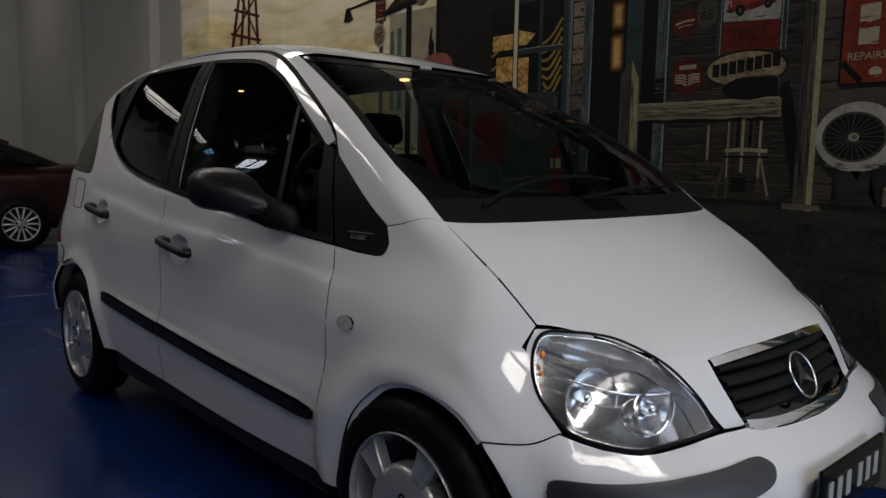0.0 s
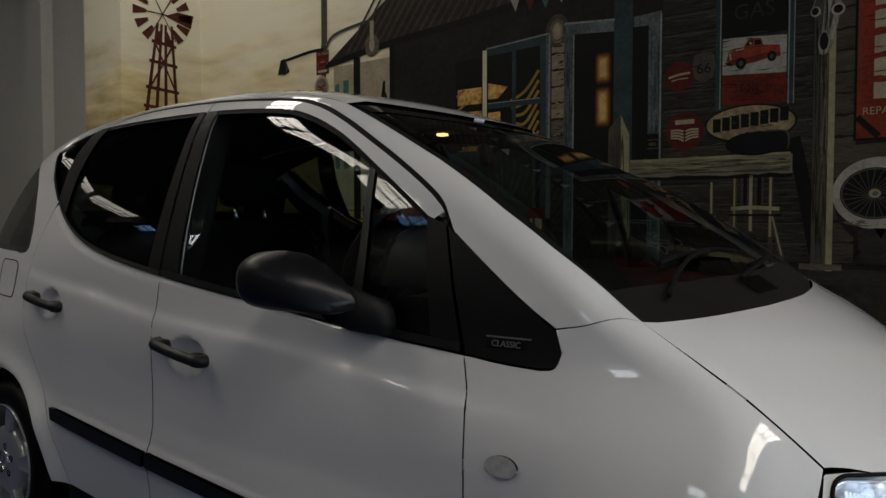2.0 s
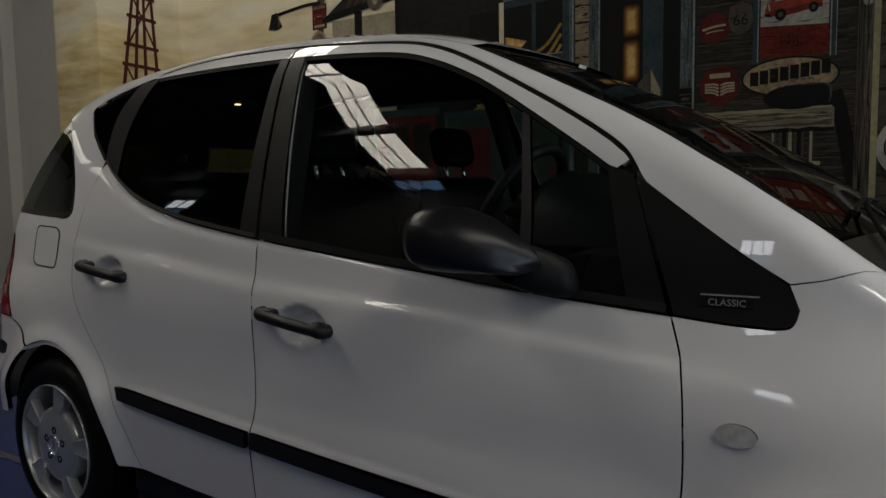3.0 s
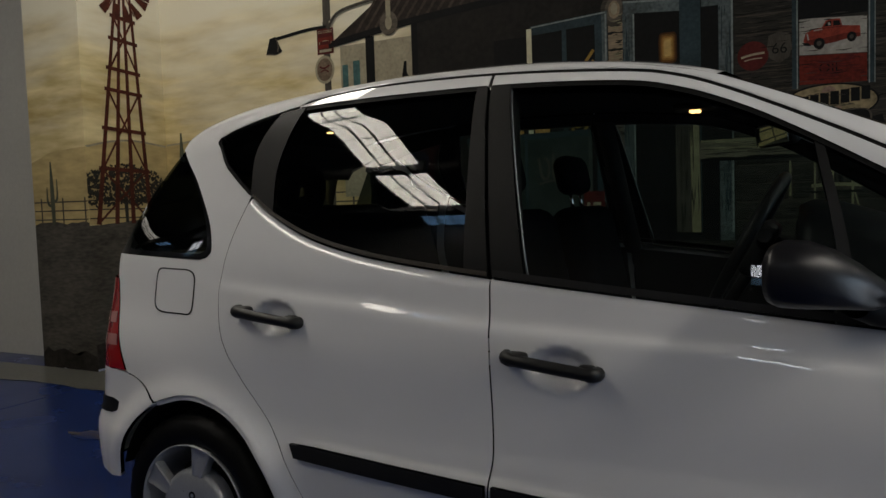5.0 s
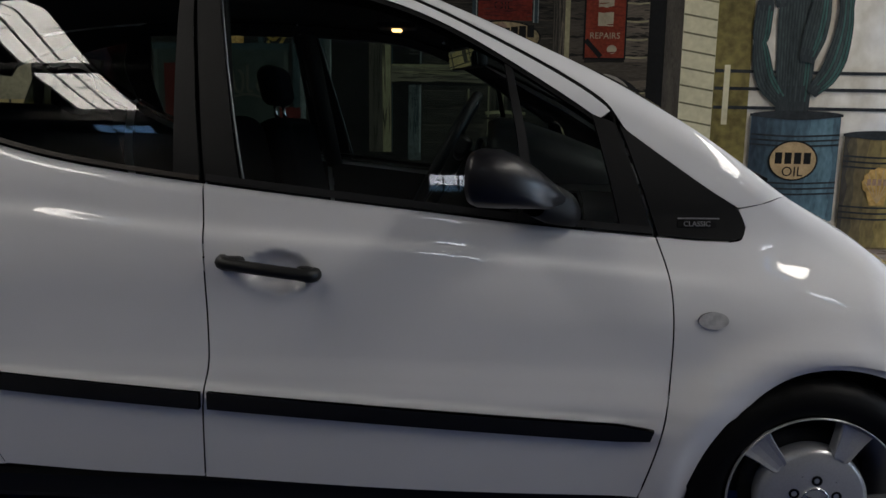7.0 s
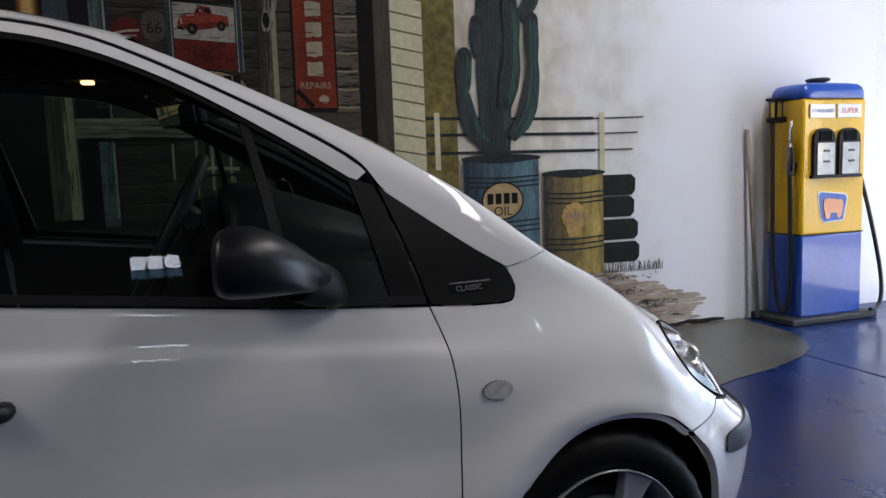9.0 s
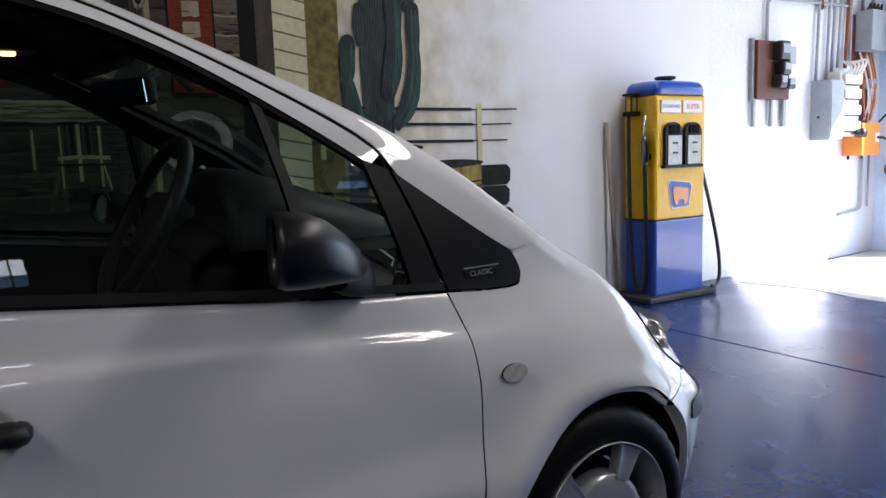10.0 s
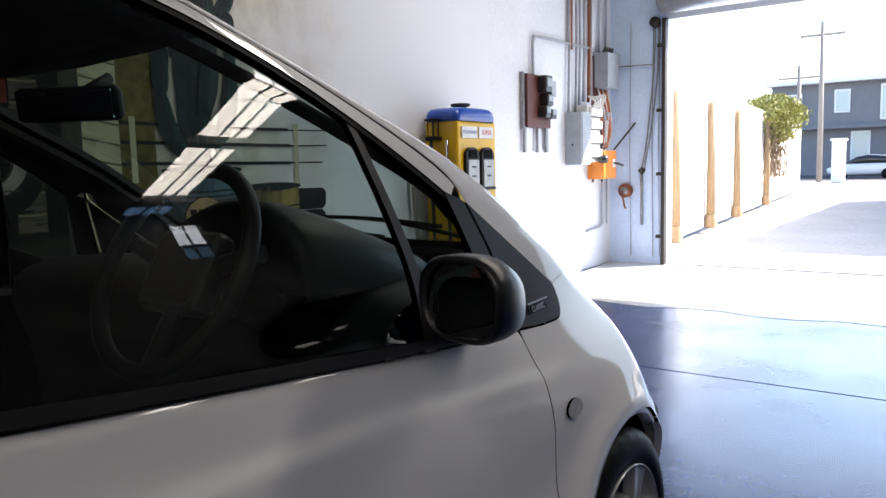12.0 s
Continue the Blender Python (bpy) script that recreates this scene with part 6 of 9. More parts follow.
M_SKY = evening_sky()
M_HILL = paint("hill", (0.48, 0.37, 0.17), 0.35, 2.0, 12, (0.6, 0.6, 2.0))
M_GROUND = paint("ground", (0.085, 0.078, 0.065), 0.6, 3.5, 22, (0.7, 0.7, 2.4))
M_EARTH = paint("earth", (0.030, 0.026, 0.022), 0.6, 5, 30)
M_DARK = paint("dark_wall", (0.016, 0.014, 0.012), 0.5, 4, 25)
M_BLACK = paint("black", (0.007, 0.007, 0.007), 0.3, 6, 40)
M_ROOF = paint("rusty_roof", (0.030, 0.022, 0.017), 0.5, 6, 40)
M_ROOF2 = paint("roof_light", (0.060, 0.045, 0.034), 0.5, 6, 40)
M_BOARD = paint("weathered_board", (0.030, 0.028, 0.023), 0.6, 6, 55, (0.5, 1, 4))
M_BOARD2 = paint("light_board", (0.120, 0.100, 0.077), 0.55, 6, 55, (0.5, 1, 4))
M_BOARD3 = paint("mid_board", (0.062, 0.053, 0.041), 0.55, 6, 55, (0.5, 1, 4))
M_CLAP = paint("pale_clapboard", (0.60, 0.56, 0.38), 0.2, 4, 30)
M_CLAP_SH = paint("clapboard_shadow", (0.16, 0.15, 0.09), 0.3, 8, 40)
M_OLIVE = paint("olive_wall", (0.20, 0.165, 0.055), 0.55, 2.5, 20)
M_POST = paint("grey_post", (0.072, 0.064, 0.051), 0.5, 6, 50, (4, 1, 0.6))
M_POST_L = paint("post_light", (0.26, 0.24, 0.14), 0.3, 8, 40)
M_BLUE = paint("blue_grey_frame", (0.100, 0.122, 0.122), 0.6, 5, 50)
M_BLUE_L = paint("frame_light", (0.22, 0.25, 0.24), 0.5, 8, 50)
M_RAIL = paint("rail_wood", (0.165, 0.148, 0.105), 0.55, 6, 55, (0.5, 1, 4))
M_BLUE_D = paint("dark_blue_frame", (0.030, 0.048, 0.054), 0.45, 7, 50)
M_AMBER = paint("lamplit_pane", (0.62, 0.40, 0.13), 0.6, 14, 40, tint=(0.20, 0.07, 0.015))
M_YELLOW = paint("yellow_curtain", (0.30, 0.19, 0.04), 0.4, 9, 50)
M_CREAM = paint("cream", (0.33, 0.29, 0.20), 0.3, 8, 40)
M_WHITE = paint("white", (0.31, 0.295, 0.26), 0.35, 9, 50)
M_RED = paint("sign_red", (0.125, 0.018, 0.011), 0.45, 6, 50)
M_ORANGE = paint("orange_red", (0.165, 0.028, 0.013), 0.45, 5, 50)
M_DKRED = paint("dull_red", (0.080, 0.013, 0.011), 0.35, 9, 50)
M_TRUCK = paint("truck_red", (0.23, 0.038, 0.022), 0.35, 20, 80)
M_RUST = paint("windmill_rust", (0.082, 0.023, 0.014), 0.5, 12, 60)
M_CACTUS = paint("cactus_dark", (0.034, 0.042, 0.044), 0.45, 6, 40, (3, 1, 0.5))
M_CACTUS_M = paint("cactus_mid", (0.050, 0.066, 0.066), 0.5, 6, 40, (3, 1, 0.5))
M_CACTUS_L = paint("cactus_light", (0.048, 0.108, 0.096), 0.5, 6, 40, (3, 1, 0.5))
M_BARREL = paint("blue_barrel", (0.075, 0.125, 0.160), 0.55, 7, 30, (3, 1, 0.6))
M_BARREL_L = paint("blue_barrel_light", (0.16, 0.29, 0.36), 0.5, 7, 30, (3, 1, 0.6))
M_BARREL_D = paint("barrel_dark", (0.028, 0.032, 0.036), 0.5, 7, 30)
M_YBARREL = paint("yellow_barrel", (0.52, 0.38, 0.055), 0.5, 7, 30, (3, 1, 0.6))
M_YBARREL_D = paint("yellow_barrel_shade", (0.155, 0.118, 0.060), 0.5, 7, 30, (3, 1, 0.6))
M_TAN = paint("tan_badge", (0.42, 0.30, 0.16), 0.3, 12, 60)
M_TYRE = paint("stacked_tyres", (0.016, 0.016, 0.016), 0.5, 12, 60)
M_TEAL = paint("teal", (0.06, 0.13, 0.125), 0.4, 8, 40)
M_DUST = paint("dusty_earth", (0.38, 0.33, 0.28), 0.5, 5, 35, (0.6, 1, 2.5))
M_DUSTRED = paint("red_earth", (0.30, 0.20, 0.15), 0.5, 8, 50)
M_SAGUARO = paint("small_cactus", (0.085, 0.090, 0.060), 0.5, 12, 60, (4, 1, 0.6))
M_LEAF = paint("scrub_leaves", (0.034, 0.033, 0.026), 0.6, 30, 120)

# sky, hills and plain
shapes("mural_sky", [rect(-4.548, -1.0, 0.9, 3.695)], M_SKY, 0)
shapes("mural_sky", [rect(1.451, 2.248, 0.9, 3.695)], M_SKY, 0, pier_side)
shapes("mural_sky", [rect(-5.198, -4.552, 0.9, 3.695)], M_SKY, 0, pier_front)
shapes("mural_fading_sky", [rect(1.80, 5.6, 0.02, 3.695)], faded_sky(), 0)
shapes("mural_hill", [[(-4.548, 1.15), (-1.6, 1.15), (-1.6, 1.95), (-2.2, 1.93), (-3.04, 1.90), (-3.74, 1.86), (-4.06, 1.84), (-4.33, 1.81), (-4.548, 1.80)]], M_HILL, 1)
shapes("mural_hill", [[(1.451, 1.15), (2.248, 1.15), (2.248, 1.79), (1.9, 1.82), (1.67, 1.80), (1.451, 1.755)]], M_HILL, 1, pier_side)
shapes("mural_hill", [[(-5.198, 1.16), (-4.552, 1.16), (-4.552, 1.755), (-4.73, 1.75), (-4.97, 1.73), (-5.198, 1.66)]], M_HILL, 1, pier_front)
shapes("mural_ridge", [ribbon([(-4.54, 1.805), (-4.33, 1.815), (-4.06, 1.845), (-3.74, 1.865), (-3.04, 1.905)], 0.016)], M_CREAM, 2)
shapes("mural_ridge", [ribbon([(1.46, 1.757), (1.67, 1.805), (1.9, 1.825), (2.24, 1.795)], 0.016)], M_CREAM, 2, pier_side)
shapes("mural_plain", [ragged(-4.546, -1.2, 0.004, 1.16, 1, 0.03)], M_GROUND, 2)
shapes("mural_plain", [ragged(1.452, 2.246, 0.004, 1.16, 2, 0.03)], M_GROUND, 2, pier_side)
shapes("mural_plain", [ragged(-5.197, -4.553, 0.004, 1.17, 3, 0.03)], M_GROUND, 2, pier_front)
shapes("mural_dark_foot", [ragged(-4.546, -1.2, 0.005, 0.20, 5, 0.08)], M_EARTH, 3)
shapes("mural_dark_foot", [ragged(1.452, 2.246, 0.005, 0.20, 6, 0.06)], M_EARTH, 3, pier_side)
shapes("mural_dark_foot", [ragged(-5.197, -4.553, 0.005, 0.14, 7, 0.06)], M_EARTH, 3, pier_front)
rails = []
for z in (1.34, 1.27, 1.20):
    rails.append(z)
for face, u0, u1 in ((front, -4.54, -1.9), (pier_side, 1.46, 2.24), (pier_front, -5.19, -4.56)):
    shapes("mural_fence", [ribbon([(u0, z), (u1, z - 0.004)], 0.010) for z in rails] + [rect(u, u + 0.016, 1.14, 1.37) for u in np.arange(u0 + 0.08, u1, 0.26)], M_POST, 3, face)
# scrub bush and small cacti
rb_ = random.Random(8)
leaves = []
for i in range(1100):
    a, r = rb_.uniform(0, math.pi), math.sqrt(rb_.random())
    u, v = 1.80 + 0.42 * r * math.cos(a) * (1 + 0.2 * rb_.random()), 1.30 + 0.33 * r * math.sin(a)
    if u < 2.235:
        leaves.append(ribbon([(u, v), (u + rb_.uniform(-0.03, 0.03), v + rb_.uniform(-0.03, 0.03))], 0.016))
shapes("mural_bush", leaves + [ribbon([(1.80, 1.16), (1.79, 1.40)], 0.03)], M_LEAF, 4, pier_side)
shapes("mural_small_cactus", [ribbon([(-4.96, 1.16), (-4.962, 1.40), (-4.965, 1.66)], [0.040, 0.052, 0.046, 0.014]), ribbon([(-4.95, 1.34), (-4.905, 1.37), (-4.90, 1.52)], [0.018, 0.026, 0.010]), ribbon([(-4.97, 1.30), (-5.02, 1.34), (-5.022, 1.46)], [0.018, 0.026, 0.010])], M_SAGUARO, 4, pier_front)
shapes("mural_small_cactus", [ribbon([(-4.36, 1.16), (-4.362, 1.55), (-4.365, 1.90)], [0.055, 0.068, 0.06, 0.018]), ribbon([(-4.35, 1.55), (-4.275, 1.60), (-4.27, 1.80)], [0.025, 0.040, 0.012]), ribbon([(-4.37, 1.42), (-4.44, 1.47), (-4.445, 1.62)], [0.025, 0.038, 0.012]), ribbon([(-3.34, 1.86), (-3.345, 2.02)], 0.035)], M_SAGUARO, 4)
# windmill
legs = []
for b, t in ((1.53, 1.80), (1.70, 1.84), (1.86, 1.88), (2.04, 1.94)):
    legs.append(ribbon([(b, 1.15), (t, 2.98)], [0.042, 0.026]))
def tower(z, k):
    return np.interp(z, [1.15, 2.98], [(1.53, 1.70, 1.86, 2.04)[k], (1.80, 1.84, 1.88, 1.94)[k]])
for z in (1.58, 1.90, 2.21, 2.38, 2.62, 2.80):
    legs.append(ribbon([(tower(z, 0) - 0.035, z + 0.014), (tower(z, 3) + 0.035, z - 0.008)], 0.030))
for z0, z1 in ((1.58, 2.21), (1.16, 1.58), (2.38, 2.80)):
    legs.append(ribbon([(tower(z0, 0), z0), (tower(z1, 3), z1)], 0.018))
    legs.append(ribbon([(tower(z0, 3), z0), (tower(z1, 0), z1)], 0.018))
shapes("mural_windmill", legs, M_RUST, 5, pier_side)
blades = []
for k in range(14):
    a = k * 2 * math.pi / 14
    d, e = np.array([math.cos(a), math.sin(a)]), np.array([-math.sin(a), math.cos(a)])
    c = np.array([1.85, 3.07])
    blades.append([c + d * 0.16 + e * 0.015, c + d * 0.29 + e * 0.045, c + d * 0.29 - e * 0.035, c + d * 0.16 - e * 0.015])
blades += [ribbon([c, c + np.array([math.cos(k * math.pi / 3), math.sin(k * math.pi / 3)]) * 0.26], 0.010) for k in range(6)]
blades += [[(1.87, 3.06), (2.14, 2.99), (2.17, 3.12), (2.00, 3.12)]]
shapes("mural_windmill_sail", blades, M_RUST, 6, pier_side)

# street lamp with signs
shapes("mural_lamp_post", [rect(-2.85, -2.79, 1.2, 2.62), rect(-2.845, -2.775, 2.62, 3.69)], M_POST, 4)
shapes("mural_lamp_arm", [ribbon([(-2.82, 2.58), (-3.0, 2.58), (-3.30, 2.55)], 0.026)], M_BLACK, 5)
shapes("mural_lamp_shade", [[(-3.36, 2.56), (-3.30, 2.57), (-3.24, 2.45), (-3.30, 2.43), (-3.40, 2.44)]], M_BLACK, 6)
shapes("mural_bulb", [oval(-2.27, 2.535, 0.028, 0.05), rect(-2.290, -2.250, 2.58, 2.72)], M_CREAM, 12)
shapes("mural_lamp_halo", [oval(-2.27, 2.53, 0.075, 0.085, 28)], M_BOARD2, 10)
shapes("mural_lamp_arm", [ribbon([(-2.80, 2.56), (-2.72, 2.66), (-2.56, 2.70), (-2.25, 2.73)], 0.024)], M_POST, 11)
shapes("mural_shade_light", [ribbon([(-3.30, 2.555), (-3.275, 2.50), (-3.285, 2.45)], [0.006, 0.018, 0.010]), ribbon([(-3.385, 2.442), (-3.31, 2.432)], 0.010)], M_BOARD2, 7)
shapes("mural_ice_cold_sign", [rect(-2.905, -2.755, 2.38, 2.57)], M_DKRED, 6)
shapes("mural_sign_band", [rect(-2.895, -2.765, 2.425, 2.505)], M_RED, 7)
shapes("mural_round_sign", [oval(-2.845, 2.265, 0.088, 0.105)], M_CREAM, 6)
shapes("mural_round_sign_band", [oval(-2.845, 2.265, 0.070, 0.085)], paint("faded_round_sign", (0.17, 0.125, 0.085), 0.5, 12, 50), 7)
shapes("mural_sign_bar", [ribbon([(-2.89, 2.29), (-2.85, 2.275), (-2.80, 2.295)], 0.014), ribbon([(-2.885, 2.25), (-2.84, 2.262), (-2.81, 2.245)], 0.010), rect(-2.88, -2.78, 2.45, 2.475)], M_DKRED, 8)
shapes("mural_sign_bar", [ribbon([(-2.885, 2.462), (-2.83, 2.472), (-2.775, 2.462)], 0.018), rect(-2.885, -2.775, 2.395, 2.415)], M_CREAM, 8)
writing("mural_letters", "ICE COLD", 0.030, Matrix.Translation(front(-2.83, 2.545, 8)) @ pose(0, 0, 0, 90, 0, 0), M_CREAM, mural, 0.0004)

# red awning lamp on the porch
shapes("mural_red_dome", [[(-2.27, 1.90), (-1.87, 1.90), (-1.89, 1.98), (-1.96, 2.03), (-2.08, 2.045), (-2.20, 2.02), (-2.26, 1.97)]], paint("faded_red_dome", (0.26, 0.095, 0.065), 0.4, 8, 40), 11)
# the filling station
shapes("mural_station_wall", [[(-2.06, 0.9), (1.55, 0.9), (1.55, 3.0), (-2.06, 2.62)]], M_DARK, 3)
shapes("mural_porch_opening", [rect(-2.40, -2.07, 1.3, 2.42), rect(-2.70, -2.47, 1.3, 2.42)], M_CREAM, 4)
shapes("mural_porch_post", [rect(-2.475, -2.40, 1.2, 2.46), rect(-2.09, -2.04, 1.2, 2.5)], M_BLACK, 5)
shapes("mural_porch_cactus", [ribbon([(-2.66, 1.6), (-2.66, 2.28)], 0.05), ribbon([(-2.56, 1.6), (-2.56, 2.05), (-2.56, 2.30)], 0.06)], M_TEAL, 5)
shapes("mural_bottle", [[(-2.18, 1.95), (-2.11, 1.95), (-2.11, 2.12), (-2.135, 2.17), (-2.135, 2.25), (-2.155, 2.25), (-2.155, 2.17), (-2.18, 2.12)]], M_BLACK, 5)
roof_low = [(-2.80, 2.44), (-2.1, 2.52), (-1.36, 2.57), (-0.8, 2.62), (1.75, 2.78)]
shapes("mural_roof", [roof_low + [(1.75, 3.69), (-1.58, 3.69), (-2.12, 2.86)]], M_ROOF, 6)
shapes("mural_roof_rib", [ribbon([(x, float(np.interp(x, [p[0] for p in roof_low], [p[1] for p in roof_low])) + 0.03), (x + 0.42, float(np.interp(x, [p[0] for p in roof_low], [p[1] for p in roof_low])) + 0.55)], 0.020) for x in np.arange(-2.55, 1.2, 0.085)], M_ROOF2, 7)
shapes("mural_eave", [ribbon(roof_low, 0.05)], M_BLACK, 8)
for i, x in enumerate(np.arange(-1.0, 0.9, 0.115)):
    shapes("mural_bunting", [[(x, 2.650 - 0.02 * math.sin(i)), (x + 0.075, 2.650 - 0.02 * math.sin(i)), (x + 0.04, 2.565 - 0.02 * math.sin(i))]], (M_WHITE, M_DKRED, M_TEAL)[i % 3], 9)
# windows with curtains
shapes("mural_window_dark", [rect(-1.46, -1.23, 1.2, 2.30), rect(-1.19, -0.75, 1.2, 2.33)], M_BLACK, 4)
shapes("mural_window_glow", [rect(-1.44, -1.235, 1.99, 2.10), rect(-1.40, -1.235, 1.76, 1.94), [(-1.18, 2.12), (-1.02, 2.08), (-1.10, 2.01), (-1.18, 2.01)], rect(-1.18, -1.08, 1.4, 1.92), rect(-1.40, -1.26, 1.3, 1.70)], M_AMBER, 5)
stripes = []
for i in range(7):
    stripes.append(ribbon([(-0.78 - 0.0 * i, 2.16 - 0.065 * i), (-0.88, 2.04 - 0.07 * i), (-1.00 + 0.012 * i, 1.98 - 0.05 * i)], 0.020))
for i in range(6):
    stripes.append(ribbon([(-1.45, 2.05 - 0.10 * i), (-1.38 + 0.01 * i, 2.10 - 0.10 * i)], 0.018))
shapes("mural_curtain", stripes, M_YELLOW, 6)
shapes("mural_window_frame", [rect(-0.77, -0.69, 1.2, 2.38), [(-1.20, 2.30), (-0.69, 2.32), (-0.69, 2.39), (-1.20, 2.36)], rect(-0.985, -0.955, 1.2, 2.32), rect(-1.19, -0.75, 1.945, 1.985)], M_BLUE_D, 7)
shapes("mural_window_edge", [rect(-1.225, -1.190, 1.2, 2.345)], M_CLAP, 8)
shapes("mural_window_frame", [rect(-0.725, -0.69, 1.2, 2.385)], M_BLUE, 8)
shapes("mural_frame_light", [ribbon([(-0.703, 1.7), (-0.700, 2.37)], 0.010), ribbon([(-1.19, 2.352), (-0.70, 2.382)], 0.009), ribbon([(-1.18, 1.982), (-0.77, 1.98)], 0.006)], M_BLUE_L, 9)
# drinks cooler under the windows
shapes("mural_cooler", [rect(-1.665, -0.800, 0.95, 1.66)], paint("cooler_frame", (0.060, 0.070, 0.063), 0.4, 8, 40), 9)
shapes("mural_cooler_face", [rect(-1.640, -0.825, 0.97, 1.625)], paint("cooler_green", (0.030, 0.039, 0.035), 0.4, 8, 40), 10)
shapes("mural_cooler_stroke", [ribbon(line, w) for line, w in (([(-1.16, 1.50), (-1.14, 1.38), (-1.10, 1.37), (-1.09, 1.46), (-1.12, 1.50)], 0.018), ([(-1.06, 1.53), (-1.06, 1.38), (-1.03, 1.37)], 0.016), ([(-0.97, 1.46), (-1.00, 1.40), (-0.97, 1.37), (-0.94, 1.45), (-0.93, 1.37)], 0.016), ([(-1.16, 1.33), (-1.05, 1.35), (-0.90, 1.31)], 0.012))], M_POST, 11)
shapes("mural_red_box", [rect(-0.86, -0.725, 0.95, 1.27)], M_DKRED, 11)
shapes("mural_red_box_mark", [rect(-0.84, -0.82, 1.13, 1.20), rect(-0.80, -0.75, 1.13, 1.20)], M_CREAM, 12)
shapes("mural_red_cabinet", [rect(-2.26, -1.74, 0.95, 1.66)], M_DKRED, 9)
shapes("mural_cabinet_top", [rect(-2.29, -1.71, 1.66, 1.71), rect(-2.30, -2.255, 0.95, 1.66)], M_BLUE_D, 10)
shapes("mural_cabinet_panel", [rect(-2.18, -1.98, 1.30, 1.60), rect(-1.94, -1.80, 1.30, 1.60)], M_DARK, 10)
shapes("mural_cooler_lid", [rect(-1.675, -0.790, 1.625, 1.665), rect(-1.255, -1.235, 0.97, 1.62)], M_BLUE_D, 11)
shapes("mural_cooler_panel", [rect(-1.60, -1.30, 1.16, 1.54)], M_DKRED, 11)
# boards beside the door
M_LIT_BOARD = paint("lamp_lit_board", (0.25, 0.19, 0.125), 0.5, 8, 50, (0.5, 1, 3))
shapes("mural_lamp_halo", [oval(-0.645, 2.39, 0.085, 0.105, 28)], M_BOARD3, 5.4)
shapes("mural_lamp_halo", [oval(-0.645, 2.39, 0.058, 0.078, 28)], M_BOARD2, 6.2)
shapes("mural_lamp_halo", [oval(-0.645, 2.39, 0.036, 0.055, 24)], M_LIT_BOARD, 7.0)
shapes("mural_bulb", [oval(-0.645, 2.395, 0.022, 0.038, 16)], M_CREAM, 7.9)
z, i = 1.0, 0
while z < 2.4:
    shapes("mural_board", [ragged(-0.685, -0.595, z + 0.006, z + 0.098, i, 0.010, 5)], M_LIT_BOARD if z > 1.75 else M_BOARD2 if z > 1.5 else M_BOARD, 5)
    z, i = z + 0.104, i + 1
streaks("mural_board_grain", -0.683, -0.597, 1.05, 2.36, 60, 71, M_BOARD, 5.9, 0.09, 0.008)
streaks("mural_board_grain", -0.683, -0.597, 1.70, 2.36, 34, 72, M_POST_L, 6.6, 0.07, 0.006)
# door
shapes("mural_doorway", [rect(-0.53, -0.03, 0.95, 2.36)], M_BLACK, 5)
shapes("mural_door_frame", [rect(-0.595, -0.525, 0.95, 2.36), [(-0.595, 2.355), (-0.24, 2.325), (-0.24, 2.40), (-0.595, 2.43)], rect(-0.035, 0.045, 0.95, 2.33), [(-0.13, 2.33), (0.045, 2.325), (0.045, 2.40), (-0.13, 2.39)]], M_BLUE, 6)
for k, tone in enumerate(((0.055, 0.022, 0.006), (0.13, 0.060, 0.014), (0.26, 0.135, 0.033), (0.42, 0.245, 0.070), (0.56, 0.37, 0.13))):
    mat = paint("lamplit_glass", tone, 0.3, 14, 60)
    shapes("mural_door_light", [[(-0.325 + (0.054 - 0.0085 * k) * math.copysign(abs(math.cos(a)) ** 0.35, math.cos(a)), c + (h - 0.011 * k) * math.copysign(abs(math.sin(a)) ** 0.35, math.sin(a))) for a in np.linspace(0, 2 * math.pi, 29)[:-1]] for c, h in ((2.115, 0.094), (1.88, 0.122))], mat, 5.9 + 0.9 * k)
shapes("mural_frame_light", [ribbon([(-0.530, 1.0), (-0.527, 2.345)], 0.009), ribbon([(-0.59, 2.425), (-0.25, 2.396)], 0.012), ribbon([(0.038, 1.0), (0.040, 2.385)], 0.010)], M_BLUE_L, 6.9)
streaks("mural_frame_grain", -0.594, -0.53, 1.0, 2.34, 40, 73, M_BLUE_D, 7.6, 0.20, 0.008, True)
streaks("mural_frame_grain", -0.030, 0.030, 1.0, 2.32, 40, 74, M_BLUE_D, 7.6, 0.20, 0.008, True)
shapes("mural_porch_column", [rect(-0.255, -0.135, 1.0, 2.58)], M_BLUE_D, 7)
shapes("mural_fence_post", [[(-0.285, 1.0), (-0.140, 1.0), (-0.145, 1.72), (-0.205, 1.83), (-0.285, 1.74)]], M_POST, 8)
shapes("mural_fence_post_light", [[(-0.195, 1.0), (-0.145, 1.0), (-0.150, 1.70), (-0.205, 1.82)]], M_POST_L, 9)
streaks("mural_post_grain", -0.28, -0.15, 1.0, 1.70, 30, 75, M_BOARD, 10, 0.20, 0.007, True)
